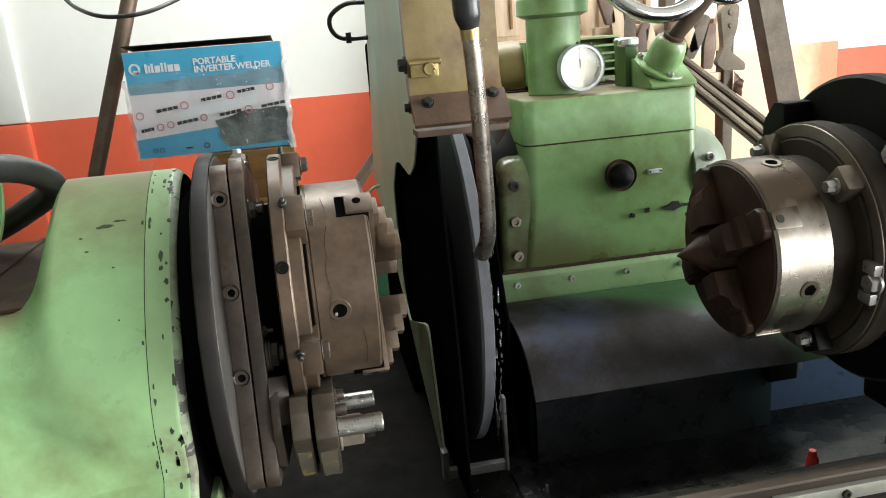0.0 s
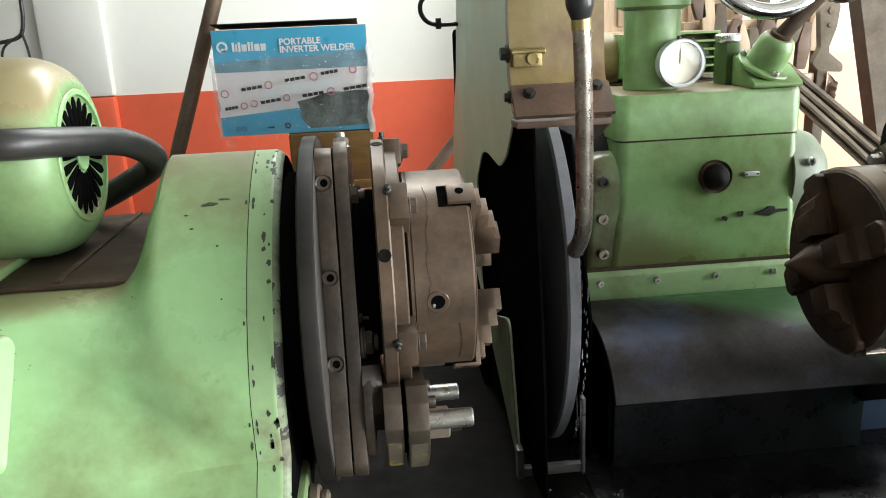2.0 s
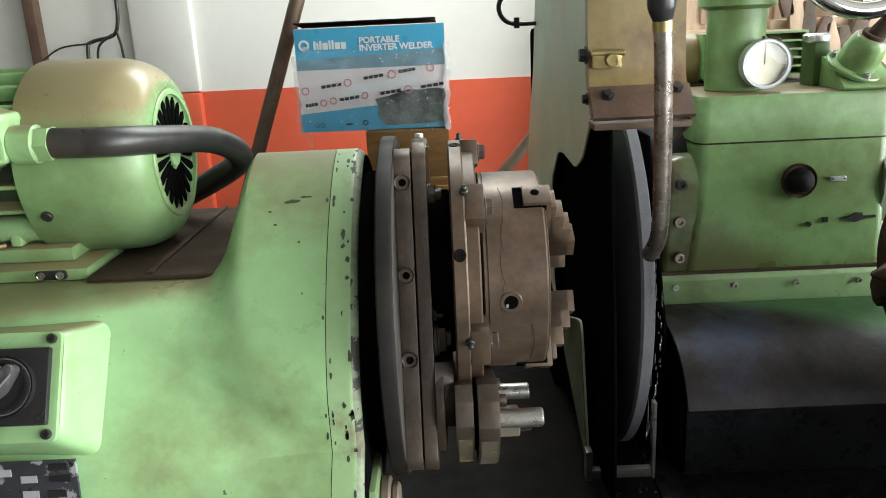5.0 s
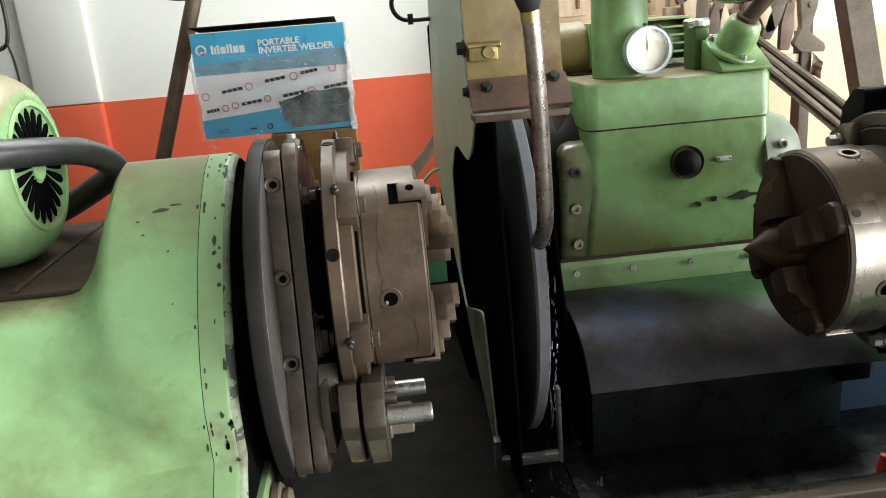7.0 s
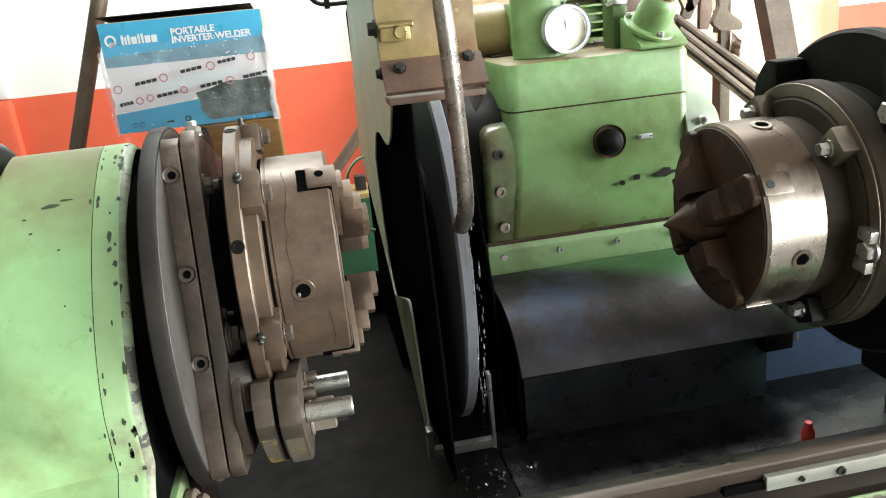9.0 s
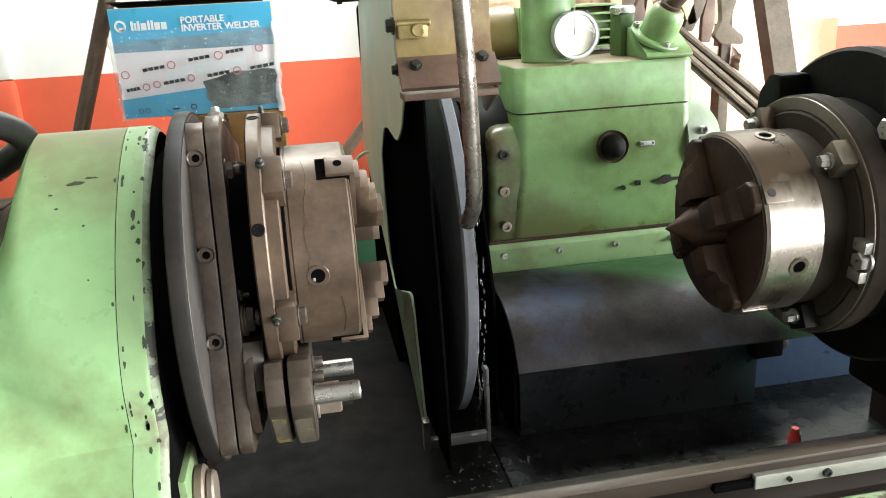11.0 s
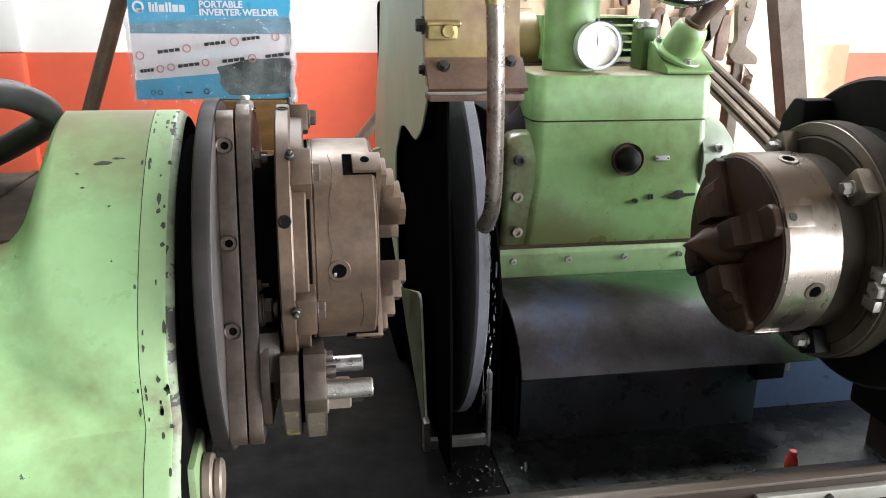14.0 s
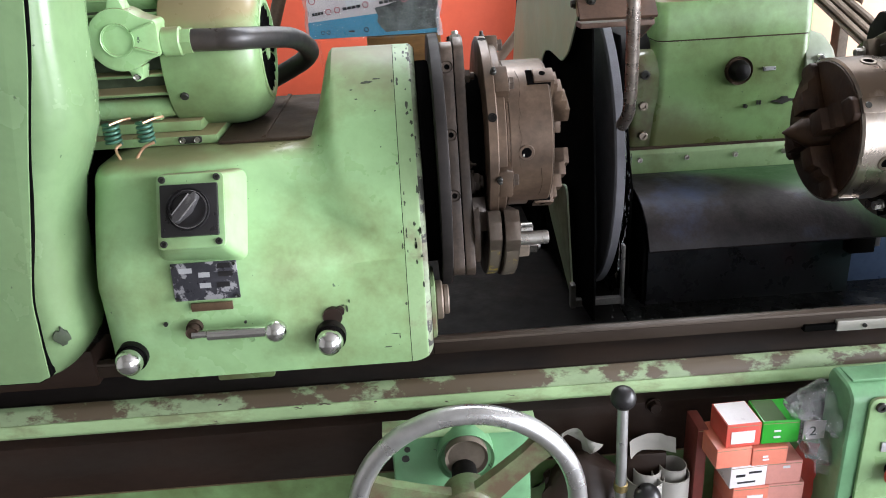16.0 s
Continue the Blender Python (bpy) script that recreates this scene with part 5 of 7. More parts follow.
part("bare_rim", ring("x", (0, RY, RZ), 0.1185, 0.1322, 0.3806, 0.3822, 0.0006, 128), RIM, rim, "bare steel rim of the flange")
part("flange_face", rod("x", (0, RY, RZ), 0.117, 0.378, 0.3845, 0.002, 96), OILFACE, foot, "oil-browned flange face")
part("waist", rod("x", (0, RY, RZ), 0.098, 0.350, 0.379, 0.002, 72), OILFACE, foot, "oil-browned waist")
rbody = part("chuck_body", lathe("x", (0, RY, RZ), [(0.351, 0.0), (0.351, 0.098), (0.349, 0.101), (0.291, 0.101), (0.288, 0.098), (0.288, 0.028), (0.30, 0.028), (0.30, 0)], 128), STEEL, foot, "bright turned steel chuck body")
part("chuck_face", joined(ring("x", (0, RY, RZ), 0.028, 0.0965, 0.286, 0.2885, 0.001, 96)), FACE_IRON, foot, "oil-browned chuck face, darkened as its shaded side")
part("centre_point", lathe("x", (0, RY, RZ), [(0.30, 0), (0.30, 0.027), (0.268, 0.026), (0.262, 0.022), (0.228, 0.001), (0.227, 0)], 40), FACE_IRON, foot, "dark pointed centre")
for a in (58, 148, 238, 328):
    jw = part("jaw", turned(joined(
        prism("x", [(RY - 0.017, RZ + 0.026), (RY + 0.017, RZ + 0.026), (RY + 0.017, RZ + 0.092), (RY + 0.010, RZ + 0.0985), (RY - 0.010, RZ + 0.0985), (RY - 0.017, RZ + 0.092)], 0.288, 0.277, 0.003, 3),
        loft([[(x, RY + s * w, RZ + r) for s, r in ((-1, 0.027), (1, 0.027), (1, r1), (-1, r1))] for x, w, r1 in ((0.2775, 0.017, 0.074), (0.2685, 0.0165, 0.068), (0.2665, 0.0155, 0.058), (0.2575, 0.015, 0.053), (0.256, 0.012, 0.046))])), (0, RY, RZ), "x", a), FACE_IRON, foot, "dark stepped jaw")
    part("jaw_screw", turned(joined(rod("z", (0.296, RY, RZ), 0.005, 0.096, 0.1035, 0.001, 14)), (0, RY, RZ), "x", a), DARKBOLT, jw)
for a in (58, 148):
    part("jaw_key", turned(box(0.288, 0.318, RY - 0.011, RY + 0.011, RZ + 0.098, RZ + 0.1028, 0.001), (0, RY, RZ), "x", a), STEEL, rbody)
for a in (103, 193, 283, 13):
    part("key_socket", turned(ring("z", (0.325, RY, RZ), 0.0068, 0.0108, 0.099, 0.1022, 0.0006, 28), (0, RY, RZ), "x", a), RIM, rbody, "worn round key socket")
    part("socket_hole", turned(rod("z", (0.325, RY, RZ), 0.007, 0.099, 0.1014, 0.0002, 6), (0, RY, RZ), "x", a), PIT, rbody)
for a in (45, 155, 215, 330):
    cb = part("clamp_block", turned(box(0.362, 0.386, RY - 0.015, RY + 0.015, RZ + 0.100, RZ + 0.127, 0.003), (0, RY, RZ), "x", a), BLACKISH if a in (155, 215) else RIM, foot)
    part("clamp_bolt", turned(hexhead("x", (0, RY, RZ + 0.112), 0.0068, 0.362, 0.350), (0, RY, RZ), "x", a), BOLT, cb)
fl = part("balance_nut", turned(joined(hexhead("x", (0, RY, RZ + 0.123), 0.010, 0.381, 0.371), box(0.372, 0.381, RY - 0.022, RY - 0.010, RZ + 0.112, RZ + 0.130, 0.001), box(0.372, 0.381, RY + 0.010, RY + 0.022, RZ + 0.112, RZ + 0.130, 0.001)), (0, RY, RZ), "x", 97), BOLT, foot, "bright square-headed bolts")
for a in (20, 60, 85, 115):
    part("rim_hole", turned(rod("x", (0, RY, RZ + 0.121), 0.0035, 0.3812, 0.3835, 0.0003, 12), (0, RY, RZ), "x", a), PIT, rim)
solo("red_bottle_shape", joined(lathe("z", (0.492, 0.138, 0), [(0.7555, 0), (0.7555, 0.009), (0.780, 0.009), (0.786, 0.006), (0.794, 0.005), (0.794, 0)], 20)), RED_PLASTIC, "small red bottle-shaped object standing in the wet trough", "oiler")

# ---- wheelhead ----
wh = thing("wheelhead", (0.32, 0.6, 0.70), "green cast wheelhead block with oil gauge column", "machine head")
BX0, BX1, BY = 0.174, 0.470, 0.436


def slab_sec(z, x0, x1, y0, y1=0.86, r=0.03):
    return [(p[0], p[1], z) for p in rounded([(x0, y0), (x1, y0), (x1, y1), (x0, y1)], r, 4)]


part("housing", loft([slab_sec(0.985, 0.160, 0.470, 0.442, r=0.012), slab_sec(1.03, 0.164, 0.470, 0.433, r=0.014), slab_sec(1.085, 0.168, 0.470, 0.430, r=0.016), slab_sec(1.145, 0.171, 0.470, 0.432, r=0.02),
                      slab_sec(1.2225, BX0, BX1, BY, r=0.02)]), GREEN_OIL_SHADE, wh)
part("bearing_flange", loft([slab_sec(z, x0, 0.30, y0, r=r) for z, x0, y0, r in ((0.985, 0.126, 0.445, 0.010), (1.02, 0.126, 0.438, 0.012), (1.07, 0.127, 0.4345, 0.012), (1.12, 0.128, 0.4335, 0.012), (1.165, 0.129, 0.436, 0.014), (1.185, 0.130, 0.440, 0.014), (1.196, 0.133, 0.446, 0.016), (1.203, 0.141, 0.455, 0.018), (1.206, 0.152, 0.468, 0.016))]), FLANGE_OIL, wh, "oil-browned green bearing flange")
part("joint", loft([slab_sec(1.2225, BX0 + 0.002, BX1 - 0.002, BY + 0.002, r=0.02), slab_sec(1.2255, BX0 + 0.002, BX1 - 0.002, BY + 0.002, r=0.02)]), TRAY, wh, "dark joint line under the lid")
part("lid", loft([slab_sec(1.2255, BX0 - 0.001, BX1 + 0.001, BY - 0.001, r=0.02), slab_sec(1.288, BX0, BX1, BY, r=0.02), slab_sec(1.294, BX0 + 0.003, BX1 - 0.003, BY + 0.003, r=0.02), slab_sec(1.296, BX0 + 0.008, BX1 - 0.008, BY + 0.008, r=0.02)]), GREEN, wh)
part("lid_back_dust", box(BX0 + 0.02, BX1 - 0.02, 0.60, 0.84, 1.296, 1.299, 0.001), BROWN, wh, "greasy dust on the lid")
kn = part("oil_sight", joined(rod("y", (0.330, 0, 1.163), 0.026, 0.436, 0.428, 0.003, 36)), TRAY, wh, "grimy round boss")
part("sight_knob", lathe("y", (0.330, 0, 1.163), [(0.43, 0), (0.43, 0.0205), (0.418, 0.019), (0.410, 0.014), (0.407, 0.006), (0.406, 0)], 32), BLACKISH, kn, "dark domed knob")
tag = part("tag", box(0.378, 0.402, 0.4285, 0.434, 1.160, 1.167, 0.0006), SILVER, wh, "small metal tag")
for sx in (0.381, 0.399):
    part("rivet", rod("y", (sx, 0, 1.1635), 0.0015, 0.4285, 0.4275, 0.0003, 8), DARKBOLT, tag)
part("hole", rod("y", (0.349, 0, 1.094), 0.004, 0.431, 0.4265, 0.0004, 14), DARKBOLT, wh)
part("mark", box(0.371, 0.374, 0.4268, 0.430, 1.096, 1.104, 0), DARKBOLT, wh)
part("mark", box(0.376, 0.379, 0.4268, 0.430, 1.096, 1.104, 0), DARKBOLT, wh)
part("arrow", prism("y", [(0.398, 1.1005), (0.414, 1.104), (0.420, 1.109), (0.430, 1.109), (0.432, 1.104), (0.452, 1.104), (0.452, 1.1005), (0.434, 1.099), (0.420, 1.094), (0.412, 1.098)], 0.431, 0.4266, 0), DARKBOLT, wh, "black painted rotation arrow")
for x, z in ((0.150, 1.106), (0.152, 1.048), (0.1515, 1.165)):
    part("cap_screw", socket("y", (x, 0.4335, z), 0.0085, 0.0, -0.008), DARKBOLT if z > 1.15 else RIM, wh)
sill = part("sill_strip", prism("x", [(0.452, 0.965), (0.428, 0.967), (0.424, 1.012), (0.428, 1.020), (0.452, 1.020)], 0.122, 0.520, 0.0015), SILL, wh, "green bolted strip")
for x in (0.146, 0.239, 0.336, 0.434):
    part("sill_bolt", socket("y", (x, 0.4255, 1.001), 0.0052, 0.0, -0.006), BOLT, sill)
part("bearing_boss", turned(lathe("x", (0, 0.50, 1.150), [(0.46, 0), (0.46, 0.075), (0.49, 0.073), (0.515, 0.064), (0.532, 0.045), (0.54, 0.02), (0.541, 0)], 64), (0, 0, 0), "x", 0), DUSTGREY, wh, "rounded bearing cover")
part("boss_bolt", socket("y", (0.486, 0.432, 1.178), 0.007, 0.0, -0.008), BOLT, wh)
# green housing painted near-black for the shade of the wheel cover
part("neck", lathe("x", (0, 0.57, 1.13), [(0.06, 0), (0.06, 0.10), (0.10, 0.115), (0.14, 0.12), (0.2, 0.12), (0.2, 0)], 56), GREASE_SHADE, wh, "round spindle nose housing")
part("sill_joint", box(0.124, 0.515, 0.4275, 0.436, 1.0202, 1.0242, 0), TRAY, wh, "dark oily joint over the strip")
part("sill_gap", box(0.122, 0.52, 0.4305, 0.45, 0.9615, 0.9648, 0), PIT, wh, "dark gap under the strip")
# column, gauge, valve on the lid
col = part("column", joined(rod("z", (0.254, 0.52, 0), 0.044, 1.296, 1.425, 0.002, 48), lathe("z", (0.254, 0.52, 0), [(1.418, 0), (1.418, 0.046), (1.424, 0.058), (1.447, 0.058), (1.452, 0.054), (1.452, 0.04), (1.60, 0.04), (1.60, 0)], 48)), GREEN, wh, "green oil column with collar")
ga = part("oil_gauge", joined(ring("y", (0.279, 0, 1.338), 0.0315, 0.0365, 0.470, 0.452, 0.0015, 56), rod("y", (0.279, 0, 1.338), 0.034, 0.470, 0.474, 0.001, 48), rod("y", (0.279, 0, 1.338), 0.012, 0.474, 0.50, 0.001, 20)), SILVER, wh, "round gauge with cream dial")
part("dial", rod("y", (0.279, 0, 1.338), 0.0318, 0.468, 0.4640, 0.0005, 48), DIAL, ga, "cream dial")
part("needle", box(0.2784, 0.2796, 0.4628, 0.4638, 1.337, 1.362, 0), INK, ga)
for a in range(-120, 121, 24):
    part("tick_bar", turned(box(0.2786, 0.2794, 0.4632, 0.4639, 1.338 + 0.0265, 1.338 + 0.0300, 0), (0.279, 0, 1.338), "y", a), CARD_BROWN, ga)
part("gauge_glass", rod("y", (0.279, 0, 1.338), 0.0315, 0.4560, 0.4545, 0.0003, 48), GLASS, ga).visible_shadow = False
for a in (-5, 30):
    part("bezel_screw", turned(rod("z", (0.279, 0.461, 1.338), 0.0035, 0.036, 0.0405, 0.001, 12), (0.279, 0, 1.338), "y", a), DARKBOLT, ga)
vb = part("valve_block", box(0.376, 0.400, 0.512, 0.56, 1.296, 1.362, 0.003), GREEN_DEEP, wh, "deep green valve block")
part("filler_cap", rod("z", (0.388, 0.536, 0), 0.021, 1.362, 1.376, 0.003, 28), ALU, vb, "dull metal cap")
VP = (0.418, 0.468, 1.328)


def on_valve(bm):
    """The valve's slant: to the side by 12 degrees, and towards the front."""
    return turned(turned(bm, VP, "y", 12), VP, "x", 28)


vf = part("valve_flange", joined(prism("x", rounded([(0.428, 1.296), (0.428, 1.303), (0.495, 1.341), (0.508, 1.343), (0.508, 1.296)], 0.003, 2), 0.384, 0.462, 0.002), on_valve(rod("z", (VP[0], VP[1], 0), 0.043, 1.323, 1.331, 0.002, 44))), GREEN_OIL_SHADE, wh, "oily green valve flange")
part("valve_bonnet", on_valve(lathe("z", (VP[0], VP[1], 0), [(1.331, 0), (1.331, 0.0290), (1.352, 0.0290), (1.366, 0.0270), (1.375, 0.0240), (1.378, 0.0205), (1.378, 0)], 44)), GREEN, vf, "slanting green valve bonnet")
part("bonnet_collar", on_valve(rod("z", (VP[0], VP[1], 0), 0.0165, 1.378, 1.384, 0.001, 28)), TRAY, vf, "brown greasy collar")
part("pipe", on_valve(tube([(VP[0], VP[1], 1.374), (VP[0] + 0.006, VP[1], 1.392), (VP[0] + 0.030, VP[1] + 0.012, 1.43), (VP[0] + 0.085, VP[1] + 0.05, 1.52)], 0.0120, 16, 5)), TRAY, vf, "brown stained pipe")
for q in (210, 330, 90):
    part("flange_bolt", on_valve(socket("z", (VP[0] + 0.0365 * math.cos(radians(q + 60)), VP[1] + 0.0365 * math.sin(radians(q + 60)), 1.331), 0.0050, 0.0, 0.006)), BOLT, vf)
gm = thing("pump_motor", (0.33, 0.66, 1.299), "green finned pump motor behind the oil gauge", "motor")
part("stator", joined(rod("x", (0, 0.67, 1.341), 0.038, 0.235, 0.41, 0.003), box(0.234, 0.239, 0.617, 0.723, 1.306, 1.380, 0.001), box(0.407, 0.412, 0.617, 0.723, 1.306, 1.380, 0.001)), GREEN, gm)
for z in (1.308, 1.322, 1.336, 1.350, 1.364, 1.378):
    part("fin", box(0.238, 0.408, 0.615, 0.725, z - 0.002, z + 0.002, 0.0006, 1), GREEN, gm)
part("end_cap", lathe("x", (0, 0.67, 1.335), [(0.15, 0), (0.15, 0.03), (0.165, 0.046), (0.225, 0.05), (0.238, 0.046), (0.238, 0)], 40), KHAKI, gm, "brown dusty end cap")
part("foot", box(0.25, 0.39, 0.64, 0.70, 1.2985, 1.305, 0.002), GREEN, gm)
# feed handwheels above the wheelhead
for cx, cy, cz, R, tilt in ((0.405, 0.46, 1.497, 0.095, 70), (0.525, 0.47, 1.466, 0.048, 62)):
    fw = thing("feed_handwheel", (cx, cy, cz - R), "polished chrome feed handwheel", "handwheel", "feed handwheels")
    part("rim", turned(joined(torus("y", (cx, cy, cz), R, 0.0125 if R > 0.06 else 0.0085, 72, 14)), (cx, cy, cz), "x", -(90 - tilt)), CHROME, fw)
    part("inner_rim", turned(joined(torus("y", (cx, cy + 0.012, cz), R * 0.86, 0.004, 64, 10)), (cx, cy, cz), "x", -(90 - tilt)), DARKBOLT, fw)
    part("hub", turned(rod("y", (cx, cy, cz), 0.02, -0.0 + cy * 0, 0.03, 0.003, 24), (cx, cy, cz), "x", 0), ALU, fw)
    for a in (20, 140, 260):
        part("spoke", turned(turned(box(cx - 0.006, cx + 0.006, cy - 0.004, cy + 0.006, cz, cz + R, 0.002), (cx, cy, cz), "y", a), (cx, cy, cz), "x", -(90 - tilt)), ALU, fw)

# ---- grinding wheel, covers and coolant ----
WY, WZ, WR = 0.447, 1.045, 0.281
wheel = thing("grinding_wheel", (0.037, WY, WZ - WR), "grey abrasive grinding wheel, wet from coolant", "grinding wheel")
part("abrasive_disc", lathe("x", (0, WY, WZ), [(0.028, 0.08), (0.028, WR - 0.004), (0.031, WR), (0.044, WR), (0.0455, WR - 0.003), (0.0455, 0.08)], 160), WHEEL, wheel)
part("hub", rod("x", (0, WY, WZ), 0.13, 0.018, 0.056, 0.004, 64), BLACKISH, wheel)

cover = thing("wheel_cover", (0.0, 0.55, 0.70), "faded mint green sheet cover beside the grinding wheel", "guard")
outline = [(0.235, 1.60), (0.222, 1.40), (0.225, 1.31), (0.30, 1.235), (0.355, 1.212), (0.47, 1.216), (0.53, 1.207), (0.56, 1.18), (0.60, 1.15), (0.60, 1.05), (0.58, 0.96), (0.53, 0.925), (0.335, 0.992), (0.310, 0.998), (0.296, 0.985), (0.247, 0.83), (0.226, 0.805),
           (0.238, 0.795), (0.45, 0.885), (0.68, 0.985), (0.985, 1.10), (0.95, 1.2), (0.86, 1.32), (0.80, 1.50), (0.66, 1.66), (0.4, 1.70)]
part("side_sheet", prism("x", rounded(outline, 0.018, 3), -0.024, -0.021, 0.0008, 1), GUARD, cover)
part("lower_tongue", prism("x", rounded([(0.525, 0.930), (0.335, 0.990), (0.311, 0.995), (0.298, 0.984), (0.249, 0.830), (0.229, 0.806), (0.239, 0.797), (0.45, 0.887)], 0.008, 3), -0.0252, -0.0243, 0.0003, 1), TONGUE, cover, "lower end of the cover, painted darker as shade")
# inner sheet, rear box and right sheet paint the shade inside the cover
part("inner_sheet", prism("x", rounded([(0.205, 1.30), (0.185, 1.18), (0.165, 1.07), (0.150, 0.95), (0.145, 0.80), (0.9, 0.74), (0.9, 1.30)], 0.01, 2), -0.008, -0.004, 0.0008, 1), PIT, cover, "dirty inner sheet, near-black as the shade inside the cover")
part("lower_frame", joined(box(-0.028, 0.068, 0.228, 0.240, 0.790, 0.803, 0.001), box(-0.0295, -0.0205, 0.224, 0.242, 0.789, 0.835, 0.001), box(0.063, 0.068, 0.226, 0.240, 0.789, 0.905, 0.001)), FRAME, cover, "bare steel lower frame")
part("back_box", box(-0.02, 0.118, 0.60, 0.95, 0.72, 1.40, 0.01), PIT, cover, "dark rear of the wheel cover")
part("right_sheet", prism("x", [(0.32, 0.70), (0.32, 0.98), (0.44, 1.24), (0.9, 1.24), (0.9, 0.70)], 0.100, 0.104, 0.0008), PIT, cover, "near-black sheet painted as the shaded gap beside the apron")
shroud = thing("wheel_shroud", (0.02, 0.3, 1.30), "khaki painted oily wheel shroud with rusty bracket", "guard")


def arc_plate(x0, x1, R0, R1, a0, a1, n=14):
    return loft([[(x, WY - R * math.cos(radians(a0 + (a1 - a0) * k / n)), WZ + R * math.sin(radians(a0 + (a1 - a0) * k / n))) for x, R in ((x0, R0), (x1, R0), (x1, R1), (x0, R1))] for k in range(n + 1)])


plate_line = [(p.x, p.y) for p in spline([(0.158, 1.312, 0), (0.170, 1.328, 0), (0.186, 1.352, 0), (0.191, 1.40, 0), (0.20, 1.50, 0), (0.24, 1.62, 0), (0.33, 1.70, 0), (0.55, 1.72, 0)], 5)]


def strip(x0, x1, d0, d1):
    """A plate that follows the shroud's side line, from d0 to d1 behind its face."""
    return loft([[(x, y + d * 0.97, z - d * 0.25 * (z < 1.36)) for x, d in ((x0, d0), (x1, d0), (x1, d1), (x0, d1))] for y, z in plate_line])


part("front_plate", strip(-0.033, 0.073, 0.0, 0.005), KHAKI, shroud)
part("left_flange", strip(-0.0365, -0.033, 0.0, 0.020), KHAKI, shroud)
part("right_flange", strip(0.073, 0.0765, 0.0, 0.075), KHAKI, shroud)
br = part("bracket", joined(arc_plate(-0.038, 0.078, 0.394, 0.400, 41, 47.5), turned(box(-0.036, 0.076, 0.152, 0.19, 1.292, 1.300, 0.002), (0, 0.17, 1.3), "x", 0)), RUST, shroud, "rusty folded bracket")
part("side_tongue", prism("x", rounded([(0.158, 1.312), (0.245, 1.335), (0.250, 1.275), (0.232, 1.262), (0.175, 1.288)], 0.006, 3), 0.0765, 0.080, 0.001), RUST, shroud)
for x, a in ((-0.018, 45.5), (0.062, 46.5)):
    part("bracket_bolt", turned(hexhead("y", (x, WY - 0.4, WZ), 0.006, 0.0, -0.006), (0, WY, WZ), "x", -a), DARKBOLT, br)
cp = part("clip", joined(box(-0.034, 0.0, 0.178, 0.187, 1.360, 1.380, 0.0015), rod("y", (-0.012, 0, 1.369), 0.0075, 0.172, 0.18, 0.001, 14), rod("x", (0, 0.181, 1.377), 0.004, -0.036, 0.004, 0.001, 12)), BRASS, shroud, "yellowed clip with grease")
part("clip_bolt", hexhead("x", (0, 0.198, 1.375), 0.0085, -0.0365, -0.046), DARKBOLT, shroud)
part("clip_bolt", hexhead("x", (0, 0.192, 1.325), 0.006, -0.0365, -0.043), DARKBOLT, shroud)
pipe = thing("coolant_pipe", (0.035, 0.12, 1.14), "scuffed steel coolant pipe with a black hose end above", "pipe")
part("steel_pipe", tube([(0.0215, 0.088, 1.405), (0.026, 0.096, 1.35), (0.031, 0.108, 1.27), (0.035, 0.122, 1.20), (0.036, 0.135, 1.165), (0.032, 0.155, 1.140)], 0.0098, 18, 6), PIPE, pipe)
part("joint", tube([(0.021, 0.0875, 1.400), (0.0205, 0.087, 1.412)], 0.0105, 16, smooth=False), BRASS, pipe, "brass joint")
part("hose", tube([(0.0205, 0.087, 1.412), (0.018, 0.084, 1.43), (0.015, 0.080, 1.47), (0.01, 0.075, 1.56), (0.005, 0.08, 1.7)], 0.0125, 18, 6, radii=lambda t: 0.0105 + 0.004 * min(1, t * 5)), RUBBER, pipe, "black rubber hose")
rnd = random.Random(5)
wet = thing("coolant_drips", (0.05, 0.24, 0.70), "clear coolant running down from the pipe and the wheel", "water", kind="stuff")
drips = []
for k in range(64):
    z = 1.14 - 0.40 * (k / 63) + rnd.uniform(-0.006, 0.006)
    dy = WY - math.sqrt(max(0.0, (WR + 0.004) ** 2 - (z - WZ) ** 2)) if z > 0.86 else 0.235 + 0.1 * (0.86 - z)
    drips.append(ball((0.044 + rnd.uniform(-0.003, 0.008) + 0.05 * max(0, 0.95 - z), dy - 0.003, z), rnd.uniform(0.0006, 0.0014), 8, rnd.uniform(2, 8)))
for k in range(70):
    r, a = 0.07 * rnd.random() ** 0.7, rnd.uniform(0, 6.3)
    drips.append(ball((0.066 + r * math.cos(a), 0.205 + 0.7 * r * math.sin(a), 0.7562 + max(0, 0.012 - 0.2 * r) * rnd.random()), rnd.uniform(0.0007, 0.0022), 8, rnd.uniform(0.4, 1.2)))
part("drop_run", joined(*drips), WATER, wet)

# ---- apron under the wheelhead ----
ap = thing("wheelhead_apron", (0.33, 0.35, 0.70), "dark oily green sheet apron under the wheelhead", "cover")
outer = [(p.x, p.y) for p in spline([(0.450, 0.970), (0.38, 0.974), (0.305, 0.962), (0.262, 0.938), (0.241, 0.912), (0.229, 0.888)], 4)]
sec = outer + [(y + 0.004, z - 0.004) for y, z in reversed(outer)]
part("sloping_sheet", prism("x", sec, 0.112, 0.575, 0.0008, 1), APRON, ap)
part("front_panel", box(0.128, 0.520, 0.285, 0.292, 0.70, 0.93, 0.002), PANEL, ap)
